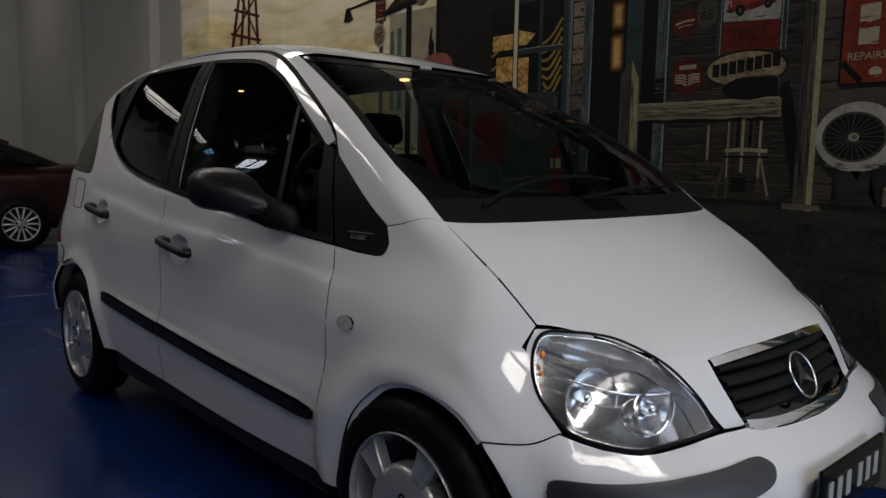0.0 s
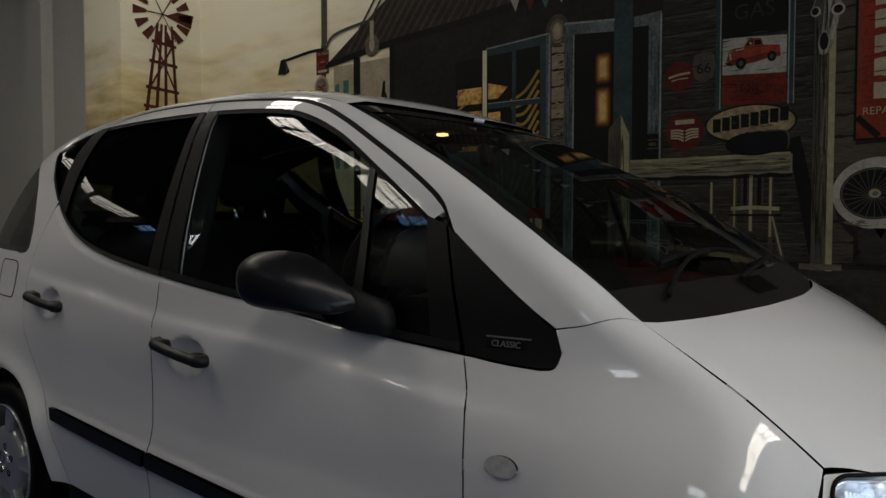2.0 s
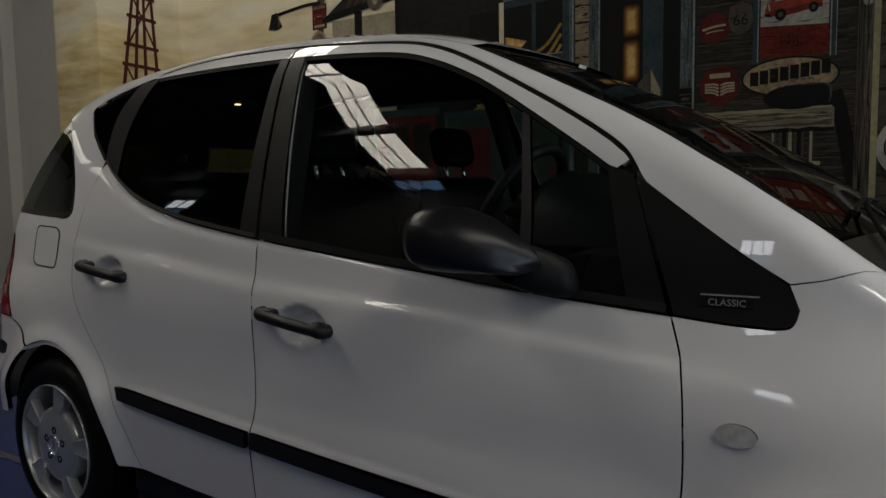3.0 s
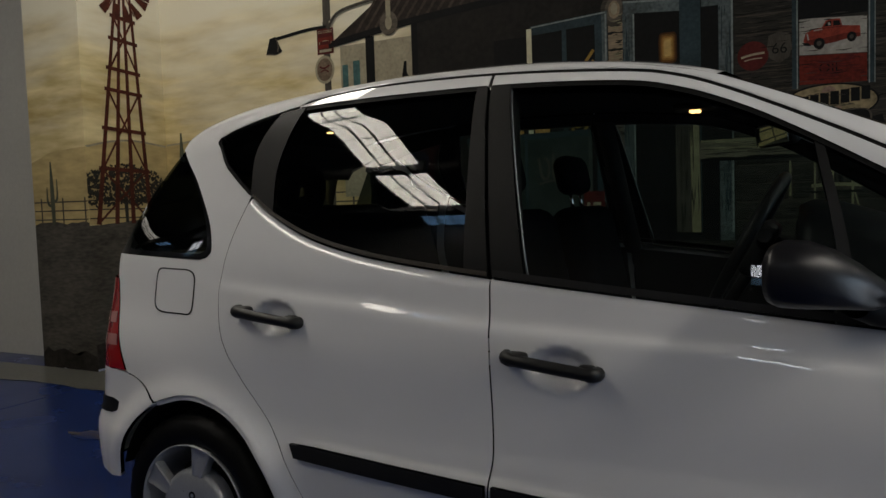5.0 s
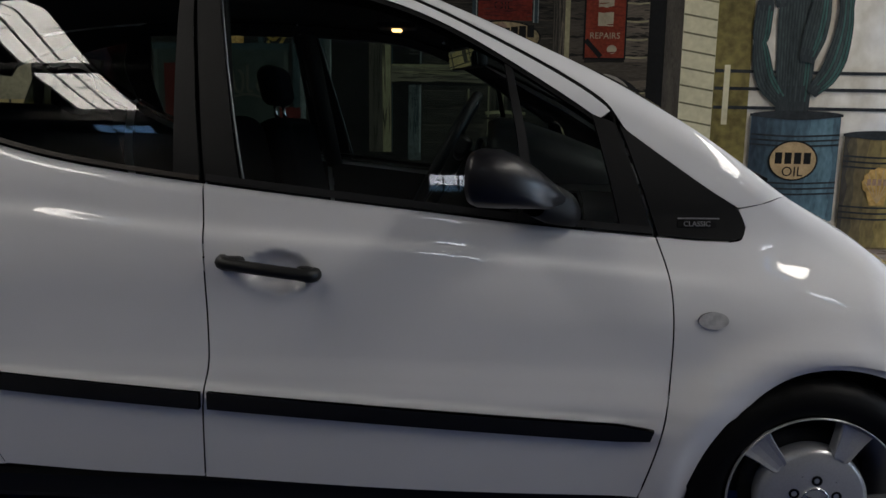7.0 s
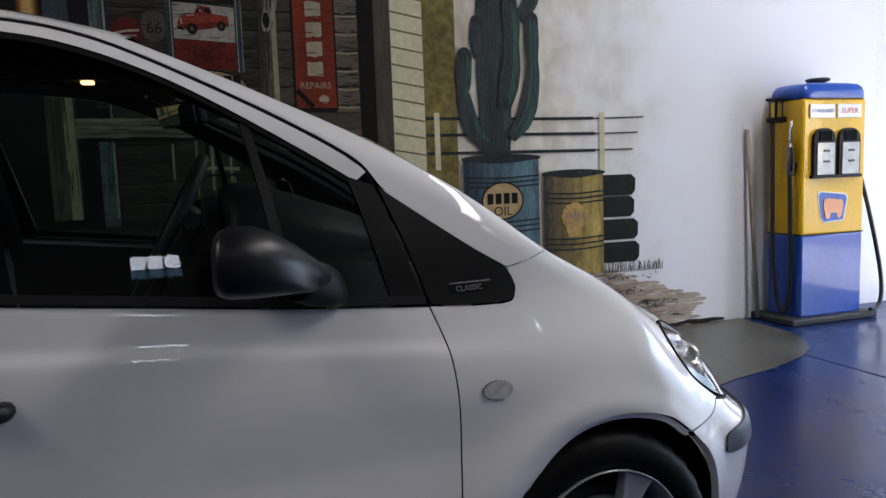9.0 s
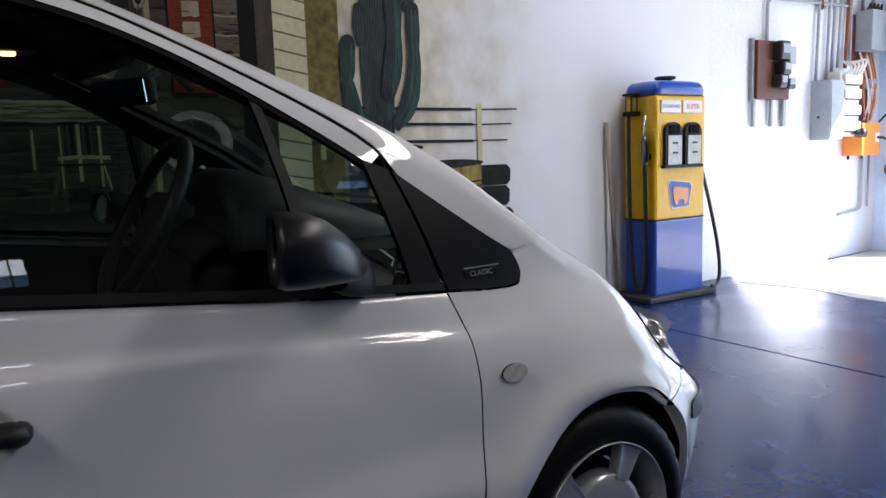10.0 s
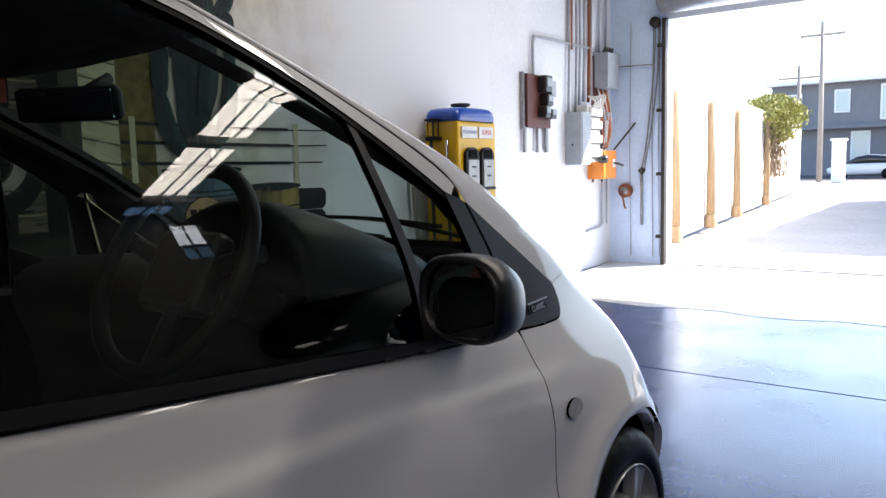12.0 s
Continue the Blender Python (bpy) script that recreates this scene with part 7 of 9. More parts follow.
# boarded wall
z, i = 0.97, 0
while z < 2.6:
    shapes("mural_board", [ragged(0.05, 0.86, z + 0.005, z + 0.102, 40 + i, 0.010, 14)], M_BOARD, 5)
    shapes("mural_board", [ragged(0.95, 1.05, z + 0.005, z + 0.102, 90 + i, 0.010, 4)], M_BOARD3, 5)
    shapes("mural_board", [ragged(1.295, 1.44, z + 0.005, z + 0.102, 60 + i, 0.014, 5)], M_BOARD2, 5)
    shapes("mural_board_edge", [ribbon([(0.06, z + 0.095), (0.4, z + 0.092), (0.85, z + 0.096)], 0.008)], M_BOARD3, 5.85)
    shapes("mural_board_edge", [ribbon([(1.30, z + 0.094), (1.37, z + 0.090), (1.43, z + 0.095)], 0.010)], M_POST_L, 5.85)
    z, i = z + 0.107, i + 1
streaks("mural_board_grain", 0.055, 0.855, 0.98, 2.58, 420, 76, M_BOARD3, 5.35, 0.14, 0.006)
streaks("mural_board_grain", 0.055, 0.855, 0.98, 2.58, 260, 77, M_BLACK, 5.6, 0.12, 0.006)
streaks("mural_board_grain", 0.955, 1.045, 0.98, 2.58, 60, 78, M_BOARD, 5.4, 0.08, 0.007)
streaks("mural_board_grain", 1.30, 1.435, 0.98, 2.58, 80, 79, M_BOARD, 5.4, 0.10, 0.008)
shapes("mural_board", [ragged(0.95, 1.44, 1.46, 1.565, 77, 0.01)], M_BOARD3, 6)
shapes("mural_shadow", [rect(1.435, 1.535, 0.95, 2.9)], M_BLACK, 7)
# signs on the boards
shapes("mural_round_sign", [oval(0.150, 2.01, 0.083, 0.083)], M_DKRED, 6)
shapes("mural_sign_bar", [ribbon([(0.088, 2.005), (0.15, 2.018), (0.212, 2.022)], 0.012), ribbon([(0.105, 1.985), (0.15, 1.993), (0.20, 1.994)], 0.006)], M_CREAM, 7)
shapes("mural_road_shield", [[(0.235, 2.115), (0.29, 2.13), (0.345, 2.115), (0.355, 2.04), (0.34, 1.985), (0.29, 1.955), (0.24, 1.985), (0.225, 2.04)]], M_POST, 6)
writing("mural_letters", "66", 0.085, Matrix.Translation(front(0.29, 2.035, 7)) @ pose(0, 0, 0, 90, 0, 0), M_BLACK, mural, 0.0004)
shapes("mural_gas_panel", [rect(0.385, 0.725, 2.18, 2.50)], M_BLACK, 6)
writing("mural_letters", "GAS", 0.115, Matrix.Translation(front(0.555, 2.31, 7)) @ pose(0, 0, 0, 90, 0, 0), M_BOARD, mural, 0.0004)
shapes("mural_truck_panel", [[(0.392, 1.985), (0.722, 1.965), (0.722, 2.16), (0.392, 2.185)]], M_WHITE, 6)
shapes("mural_oil_panel", [[(0.392, 1.82), (0.722, 1.81), (0.722, 1.962), (0.392, 1.982)]], M_RED, 6)
writing("mural_letters", "OIL", 0.075, Matrix.Translation(front(0.545, 1.90, 7)) @ pose(0, 0, 0, 90, 0, 0), M_BLACK, mural, 0.0004)
shapes("mural_sign_pole", [rect(0.355, 0.385, 1.80, 2.6), rect(0.728, 0.762, 1.80, 2.6)], M_BLUE_D, 7)
shapes("mural_pole_light", [ribbon([(0.381, 1.80), (0.381, 2.6)], 0.006), ribbon([(0.733, 1.80), (0.733, 2.6)], 0.006), ribbon([(0.759, 1.80), (0.760, 2.6)], 0.004)], M_BLUE_L, 8)
streaks("mural_sign_wear", 0.40, 0.715, 1.83, 1.96, 40, 80, M_DKRED, 8, 0.10, 0.010)


def on_panel(px, py):
    return (0.392 + px * 0.33, 2.185 - py * 0.20 - 0.022 * px)


TRUCK_DARK = paint("truck_shade", (0.13, 0.022, 0.014), 0.4, 20, 80)
shapes("mural_truck", [[on_panel(x, y) for x, y in ((0.06, 0.62), (0.10, 0.40), (0.20, 0.32), (0.34, 0.27), (0.40, 0.09), (0.50, 0.05), (0.61, 0.05), (0.645, 0.24), (0.90, 0.27), (0.91, 0.55), (0.72, 0.58), (0.55, 0.66), (0.30, 0.74), (0.10, 0.72))]], M_TRUCK, 7)
shapes("mural_truck_shade", [[on_panel(x, y) for x, y in ((0.10, 0.60), (0.36, 0.56), (0.66, 0.46), (0.90, 0.46), (0.91, 0.56), (0.72, 0.60), (0.55, 0.68), (0.30, 0.75), (0.10, 0.73))], [on_panel(x, y) for x, y in ((0.34, 0.28), (0.66, 0.25), (0.66, 0.275), (0.34, 0.31))]], TRUCK_DARK, 7.9)
shapes("mural_truck_wheel", [oval(*on_panel(0.30, 0.70), 0.028, 0.031), oval(*on_panel(0.78, 0.56), 0.023, 0.027), [on_panel(x, y) for x, y in ((0.365, 0.25), (0.42, 0.12), (0.48, 0.10), (0.485, 0.24))], [on_panel(x, y) for x, y in ((0.51, 0.24), (0.51, 0.10), (0.60, 0.10), (0.62, 0.23))], [on_panel(x, y) for x, y in ((0.04, 0.66), (0.14, 0.68), (0.18, 0.76), (0.08, 0.75))]], M_BLACK, 8.8)
shapes("mural_truck_hub", [oval(*on_panel(0.30, 0.70), 0.012, 0.014), oval(*on_panel(0.78, 0.56), 0.010, 0.012)], M_POST, 9.7)
shapes("mural_truck_glint", [ribbon([on_panel(0.12, 0.42), on_panel(0.14, 0.60)], 0.008), ribbon([on_panel(0.22, 0.345), on_panel(0.35, 0.32)], 0.006), ribbon([on_panel(0.44, 0.15), on_panel(0.46, 0.22)], 0.010)], M_WHITE, 9.7)
shapes("mural_oval_sign", [oval(0.540, 1.712, 0.240, 0.104, 48)], M_BLACK, 7)
shapes("mural_oval_sign_face", [oval(0.540, 1.712, 0.230, 0.094, 48)], paint("aged_sign", (0.27, 0.215, 0.12), 0.6, 7, 40), 8)
streaks("mural_sign_wear", 0.40, 0.68, 1.63, 1.79, 36, 81, M_BOARD3, 8.9, 0.05, 0.006)
shapes("mural_sign_bar", [rect(0.345 + i * 0.050, 0.388 + i * 0.050, 1.674 + 0.0055 * i, 1.748 + 0.0055 * i) for i in range(8)], M_BLACK, 9)
shapes("mural_sign_bell", [ribbon([(0.46, 1.668), (0.60, 1.680)], 0.016), [(0.50, 1.766), (0.575, 1.772), (0.565, 1.79), (0.54, 1.804), (0.51, 1.79)]], M_DUSTRED, 9)
shapes("mural_round_sign", [oval(0.185, 1.692, 0.108, 0.108, 40)], M_DKRED, 6)
shapes("mural_wings", [ribbon([(0.18, 1.64 + 0.018 * k), (0.15, 1.655 + 0.016 * k), (0.105, 1.66 + 0.014 * k)], 0.010) for k in range(4)] + [ribbon([(0.19, 1.64 + 0.018 * k), (0.22, 1.655 + 0.016 * k), (0.265, 1.66 + 0.014 * k)], 0.010) for k in range(4)], M_CREAM, 7)
shapes("mural_sign_bar", [rect(0.13, 0.24, 1.735, 1.760)], M_CREAM, 7)
# rail, seat and chair
shapes("mural_rail", [ragged(-0.145, 0.76, 1.440, 1.545, 21, 0.014, 16)], M_RAIL, 10)
streaks("mural_rail_grain", -0.14, 0.75, 1.450, 1.515, 46, 82, M_BOARD3, 10.9, 0.22, 0.010)
streaks("mural_rail_grain", -0.14, 0.75, 1.475, 1.535, 30, 83, M_POST_L, 11.6, 0.20, 0.006)
shapes("mural_rail_light", [ribbon([(-0.14, 1.540), (0.2, 1.538), (0.75, 1.542)], 0.012)], M_POST_L, 12.2)
shapes("mural_rail_shadow", [ribbon([(-0.14, 1.432), (0.3, 1.428), (0.76, 1.430)], 0.022)], M_BLACK, 9.4)
shapes("mural_black_seat", [oval(0.57, 1.600, 0.155, 0.064, 28), [(0.44, 1.552), (0.735, 1.548), (0.748, 1.60), (0.735, 1.655), (0.69, 1.668), (0.56, 1.664)]], M_BLACK, 13.2)
shapes("mural_seat_light", [ribbon([(0.60, 1.660), (0.70, 1.663), (0.735, 1.645), (0.742, 1.60), (0.735, 1.56)], [0.003, 0.008, 0.010, 0.004])], M_POST, 14.2)
shapes("mural_chair", [rect(0.46, 0.482, 0.98, 1.44), rect(0.645, 0.668, 1.02, 1.44)] + [rect(0.50 + 0.036 * i, 0.512 + 0.036 * i, 1.26, 1.44) for i in range(4)] + [rect(0.45, 0.70, 1.225, 1.262), ribbon([(0.46, 1.22), (0.40, 0.98)], 0.024), ribbon([(0.66, 1.22), (0.72, 0.98)], 0.024), rect(0.33, 0.355, 1.18, 1.36), rect(0.28, 0.46, 1.16, 1.185)], M_BOARD3, 8)
shapes("mural_chair_light", [rect(0.648, 0.660, 1.10, 1.44), rect(0.463, 0.472, 1.10, 1.44), ribbon([(0.45, 1.252), (0.56, 1.258), (0.70, 1.250)], 0.020), rect(0.545, 0.562, 1.13, 1.43), rect(0.337, 0.348, 1.20, 1.40), ribbon([(0.665, 1.21), (0.715, 1.0)], 0.008)], M_POST_L, 9)
shapes("mural_chair_dark", [rect(0.515, 0.533, 1.27, 1.44), rect(0.588, 0.606, 1.27, 1.44), ribbon([(0.44, 1.218), (0.71, 1.216)], 0.012)], M_BLACK, 9)
shapes("mural_tin", [rect(0.50, 0.585, 1.02, 1.10), rect(-0.04, 0.035, 1.545, 1.70)], M_BLACK, 13)
shapes("mural_tin_band", [rect(-0.035, 0.030, 1.605, 1.612), rect(-0.035, 0.030, 1.655, 1.662), rect(-0.025, 0.020, 1.625, 1.642), ribbon([(-0.038, 1.696), (0.033, 1.696)], 0.006)], M_POST, 14)
shapes("mural_brace", [ribbon([(0.88, 1.02), (0.80, 1.45), (0.76, 1.62)], 0.07)], M_BLACK, 9)
shapes("mural_column", [rect(0.855, 0.945, 0.93, 2.9)], M_POST, 10)
shapes("mural_column_light", [rect(0.925, 0.955, 0.93, 2.9)], M_POST_L, 11)
streaks("mural_column_grain", 0.858, 0.922, 0.95, 2.85, 90, 84, M_BOARD, 11, 0.30, 0.008, True)
streaks("mural_column_grain", 0.890, 0.924, 0.95, 2.85, 40, 85, M_BOARD2, 11.7, 0.25, 0.006, True)
shapes("mural_column_foot", [rect(0.80, 1.00, 0.935, 0.965)], M_BOARD2, 12)
M_SKULL, M_SKULL_L, M_SKULL_D = paint("skull", (0.22, 0.215, 0.18), 0.5, 18, 70), paint("skull_light", (0.29, 0.28, 0.235), 0.3, 18, 70), paint("skull_shade", (0.055, 0.053, 0.048), 0.5, 18, 70)
shapes("mural_skull", [[(0.880, 2.035), (0.900, 2.028), (0.925, 2.040), (0.943, 2.085), (0.958, 2.16), (0.968, 2.21), (0.985, 2.26), (0.965, 2.31), (0.93, 2.345), (0.89, 2.345), (0.855, 2.31), (0.838, 2.26), (0.858, 2.215), (0.872, 2.16), (0.870, 2.085)]], M_SKULL, 12)
shapes("mural_skull_shade", [[(0.872, 2.085), (0.885, 2.12), (0.893, 2.20), (0.903, 2.33), (0.885, 2.34), (0.858, 2.305), (0.845, 2.26), (0.860, 2.215), (0.873, 2.16)], ribbon([(0.945, 2.33), (0.935, 2.24), (0.925, 2.16)], [0.006, 0.020, 0.006])], M_SKULL_D, 12.9)
shapes("mural_skull_ring", [oval(0.858, 2.250, 0.024, 0.026, 18), oval(0.962, 2.247, 0.032, 0.031, 18), oval(0.900, 2.088, 0.027, 0.052, 20)], M_SKULL_L, 13.8)
shapes("mural_skull_hollow", [oval(0.856, 2.252, 0.017, 0.019, 16), oval(0.962, 2.248, 0.022, 0.021, 16), oval(0.900, 2.096, 0.021, 0.045, 20), ribbon([(0.901, 2.06), (0.899, 2.03)], 0.006), ribbon([(0.905, 2.15), (0.912, 2.24), (0.908, 2.33)], [0.004, 0.009, 0.004])], M_BLACK, 14.7)
shapes("mural_skull_light", [ribbon([(0.935, 2.10), (0.945, 2.16), (0.94, 2.20)], [0.004, 0.014, 0.004]), ribbon([(0.92, 2.25), (0.925, 2.30), (0.92, 2.335)], [0.004, 0.012, 0.004])], M_SKULL_L, 14.7)
# tall orange sign
shapes("mural_tall_sign", [rect(1.040, 1.300, 1.585, 2.80)], M_BLACK, 8)
shapes("mural_tall_sign_face", [rect(1.052, 1.290, 1.595, 2.79)], M_ORANGE, 9)
shapes("mural_sign_bar", [ragged(1.125, 1.218, z, z + 0.085, int(z * 100), 0.01, 4) for z in (1.78, 1.895, 2.01, 2.125, 2.24)], M_CREAM, 10)
writing("mural_letters", "REPAIRS", 0.052, Matrix.Translation(front(1.170, 1.725, 10)) @ pose(0, 0, 0, 90, 0, 0), M_CREAM, mural, 0.0004)
streaks("mural_sign_wear", 1.055, 1.285, 1.61, 2.78, 90, 86, M_RED, 9.8, 0.12, 0.012)
shapes("mural_sign_stripe", [ribbon([(1.055, 1.70), (1.15, 1.60)], 0.030)], M_BLACK, 10)
shapes("mural_sign_dot", [oval(1.215, 1.645, 0.030, 0.026, 20)], M_CREAM, 10)
# spare wheel and stump
shapes("mural_tyre", [oval(1.20, 1.27, 0.235, 0.215, 40)], M_TYRE, 9)
shapes("mural_white_wall", [oval(1.155, 1.322, 0.205, 0.178, 44)], M_WHITE, 10)
shapes("mural_wheel_dark", [oval(1.140, 1.322, 0.155, 0.128, 40)], M_BLACK, 11)
shapes("mural_wheel_spoke", [ribbon([(1.140 + 0.02 * math.cos(a * 1.7), 1.322 + 0.02 * math.sin(a * 1.7)), (1.140 + 0.142 * math.cos(a), 1.322 + 0.117 * math.sin(a))], 0.0035) for a in np.linspace(0, 2 * math.pi, 25)[:-1]], M_POST, 12)
shapes("mural_wheel_rim", [np.concatenate([np.array(oval(1.140, 1.322, 0.150, 0.124, 40) + oval(1.140, 1.322, 0.150, 0.124, 40)[:1]), np.array(oval(1.140, 1.322, 0.143, 0.117, 40) + oval(1.140, 1.322, 0.143, 0.117, 40)[:1])[::-1]])], M_POST, 12)
shapes("mural_wheel_hub", [oval(1.140, 1.322, 0.026, 0.022, 16)], M_POST_L, 13)
shapes("mural_hub_dot", [oval(1.142, 1.321, 0.014, 0.011, 14)], M_BLUE, 14)
streaks("mural_tyre_wear", 0.99, 1.33, 1.16, 1.19, 16, 87, M_BOARD2, 10.9, 0.08, 0.010)
shapes("mural_stump", [[(1.04, 0.97), (1.27, 0.97), (1.235, 1.02), (1.23, 1.14), (1.19, 1.15), (1.17, 1.10), (1.14, 1.15), (1.07, 1.14), (1.075, 1.02)]], M_BOARD, 12)
shapes("mural_deck", [ragged(-0.6, 1.55, 0.86, 0.945, 11, 0.01, 20)], M_BOARD, 9)
shapes("mural_earth", [ragged(-2.05, 2.10, 0.006, 0.87, 12, 0.02, 20)], M_EARTH, 6)
rr_ = random.Random(3)
shapes("mural_weed_patch", [ribbon([(1.1 + rr_.uniform(-0.25, 0.25), 0.62 + rr_.uniform(-0.1, 0.1)), (1.1 + rr_.uniform(-0.3, 0.3), 0.70 + rr_.uniform(-0.1, 0.12))], 0.010) for i in range(46)], M_BOARD, 10)
# corner post and pale boards
shapes("mural_corner_post", [rect(1.535, 1.640, 0.85, 3.2)], M_POST, 10)
shapes("mural_pale_wall", [rect(1.640, 1.845, 0.85, 3.2)], M_CLAP, 9)
shapes("mural_clapboard_line", [ribbon([(1.642, z + 0.018), (1.843, z - 0.018)], 0.011) for z in np.arange(1.0, 3.2, 0.105)], M_CLAP_SH, 10)
shapes("mural_olive_wall", [rect(1.845, 2.060, 0.85, 3.2)], M_OLIVE, 8)
# fence, cactus and barrels
shapes("mural_rail_fence", [ribbon([(1.85, 1.525), (2.6, 1.515), (3.05, 1.515)], 0.020), ribbon([(1.85, 1.42), (3.06, 1.412)], 0.020), ribbon([(1.85, 1.305), (3.06, 1.298)], 0.020)], M_BARREL_D, 9)
shapes("mural_rail_fence", [ribbon([(3.05, 1.512), (3.45, 1.52)], 0.010), ribbon([(3.05, 1.410), (3.40, 1.415)], 0.010), ribbon([(3.05, 1.300), (3.36, 1.30)], 0.010)], M_BOARD3, 9)
shapes("mural_fence_stake", [rect(1.905, 1.940, 1.20, 1.56), rect(3.095, 3.135, 1.15, 1.555)], M_CLAP, 10)
def cactus_arm(pts, widths, layer, lit_from):
    """One ribbed arm with a rounded top."""
    line = np.array(spline(pts, 6))
    w = np.interp(np.linspace(0, 1, len(line)), np.linspace(0, 1, len(widths)), widths)
    d = np.gradient(line, axis=0)
    d /= np.linalg.norm(d, axis=1, keepdims=True)
    n = np.stack([-d[:, 1], d[:, 0]], 1)
    shapes("mural_cactus", [np.concatenate([line + n * w[:, None] / 2, (line - n * w[:, None] / 2)[::-1]])], M_CACTUS, layer)
    shapes("mural_cactus", [oval(line[-1][0], line[-1][1], w[-1] / 2, w[-1] * 0.55, 18)], M_CACTUS, layer + 0.6)
    ribs = max(4, int(max(widths) / 0.019))
    for k in range(ribs):
        off = 0.5 - (k + 0.5) / ribs
        stroke = line + n * (w * off * 0.94)[:, None]
        keep = stroke[1:-1] if k % 2 else stroke[2:]
        wide = 0.34 * w[:, None][(1 if k % 2 else 2):][:len(keep)] / ribs
        m = n[(1 if k % 2 else 2):][:len(keep)]
        lit = -off > lit_from
        shapes("mural_cactus_rib", [np.concatenate([keep + m * wide * (1.0 if lit else 0.6), (keep - m * wide)[::-1]])], M_CACTUS_L if lit and k % 3 else M_CACTUS_M, layer + 1.25)


for i, (pts, widths, lit) in enumerate((
        ([(2.325, 1.25), (2.325, 1.8), (2.33, 2.2), (2.345, 2.75)], [0.20, 0.25, 0.25, 0.15], 0.30),
        ([(2.215, 1.90), (2.200, 2.02), (2.205, 2.13)], [0.06, 0.085, 0.07], 0.3),
        ([(2.300, 2.26), (2.20, 2.34), (2.165, 2.46), (2.165, 2.62)], [0.08, 0.10, 0.11, 0.09], 0.2),
        ([(2.500, 2.15), (2.590, 2.27), (2.610, 2.42), (2.615, 2.60)], [0.08, 0.11, 0.11, 0.09], 0.0),
        ([(2.262, 1.33), (2.155, 1.47), (2.106, 1.66), (2.106, 1.73), (2.118, 1.91)], [0.08, 0.12, 0.115, 0.075, 0.11, 0.105], 0.15),
        ([(2.430, 1.39), (2.540, 1.54), (2.592, 1.76), (2.594, 1.96), (2.593, 2.15)], [0.07, 0.12, 0.13, 0.105, 0.085, 0.105, 0.095], -0.15),
        ([(2.385, 1.58), (2.435, 1.80), (2.452, 2.04), (2.438, 2.25)], [0.09, 0.14, 0.135, 0.10, 0.125, 0.11], -0.1))):
    cactus_arm(pts, widths, 10.2 + 1.95 * i, lit)


def barrel(x0, x1, z0, z1, mats, flip_light):
    main, dark = mats[0], mats[2]
    w = x1 - x0
    body = [(x0, z0 + 0.02), (x0 + w * 0.25, z0), (x1 - w * 0.25, z0), (x1, z0 + 0.02), (x1, z1 - 0.02), (x1 - w * 0.25, z1), (x0 + w * 0.25, z1), (x0, z1 - 0.02)]
    shapes("mural_barrel", [body], main, 23)
    tone = random.Random(int(x0 * 100))
    zs = np.linspace(z0 + 0.012, z1 - 0.016, 12)
    cuts = [np.stack([x0 + w * (0.5 - 0.5 * math.cos(math.pi * (0.06 + 0.88 * k / 8))) + (np.array([tone.uniform(-0.014, 0.014) for i in zs]) if 0 < k < 8 else 0 * zs), zs], 1) for k in range(9)]
    for k in range(8):
        g = (0.0, 0.10, 0.22, 0.38, 0.58, 0.85, 1.0, 0.6)[k]
        mat = paint(main.name[6:] + "_tone", tuple(p_ + (q_ - p_) * g for p_, q_ in zip(*mats[3:])), 0.45, 9, 40, (1, 1, 0.45))
        shapes("mural_barrel_tone", [np.concatenate([cuts[k], cuts[k + 1][::-1]])], mat, 24)
    bands = []
    for f in (0.26, 0.31, 0.36, 0.70, 0.745, 0.79):
        z = z0 + (z1 - z0) * f
        bands.append(ribbon([(x0, z + 0.012), (x0 + w / 2, z), (x1, z + 0.012)], 0.011))
    bands.append(ribbon([(x0 - 0.01, z1 - 0.012), (x0 + w / 2, z1 - 0.035), (x1 + 0.01, z1 - 0.012)], 0.016))
    shapes("mural_barrel_rib", bands, dark, 29)
    shapes("mural_barrel_top", [oval(x0 + w / 2, z1 - 0.01, w / 2 + 0.01, 0.024, 30)], dark, 30)


barrel(2.085, 2.625, 0.60, 1.275, (M_BARREL, M_BARREL_L, M_BARREL_D, (0.034, 0.050, 0.068), (0.12, 0.21, 0.26)), True)
shapes("mural_badge_ring", [oval(2.355, 0.985, 0.150, 0.125, 36)], M_BLACK, 31)
shapes("mural_badge", [oval(2.355, 0.985, 0.140, 0.115, 36)], M_TAN, 32)
shapes("mural_sign_bar", [rect(2.245 + i * 0.058, 2.288 + i * 0.058, 0.965, 1.035) for i in range(4)], M_BLACK, 33)
writing("mural_letters", "OIL", 0.085, Matrix.Translation(front(2.355, 0.915, 33.5)) @ pose(0, 0, 0, 90, 0, 0), M_BLACK, mural, 0.0004)
barrel(2.655, 3.115, 0.44, 1.16, (M_YBARREL_D, M_YBARREL, M_BARREL_D, (0.052, 0.048, 0.042), (0.42, 0.32, 0.10)), True)
shell = [(2.885 + (0.092 + 0.010 * (i % 2)) * math.cos(a), 0.855 + (0.088 + 0.010 * (i % 2)) * math.sin(a)) for i, a in enumerate(np.linspace(-0.9, math.pi + 0.9, 22))] + [(2.84, 0.715), (2.93, 0.715)]
shapes("mural_shell_badge", [shell], paint("shell_orange", (0.48, 0.31, 0.10), 0.5, 9, 40), 31)
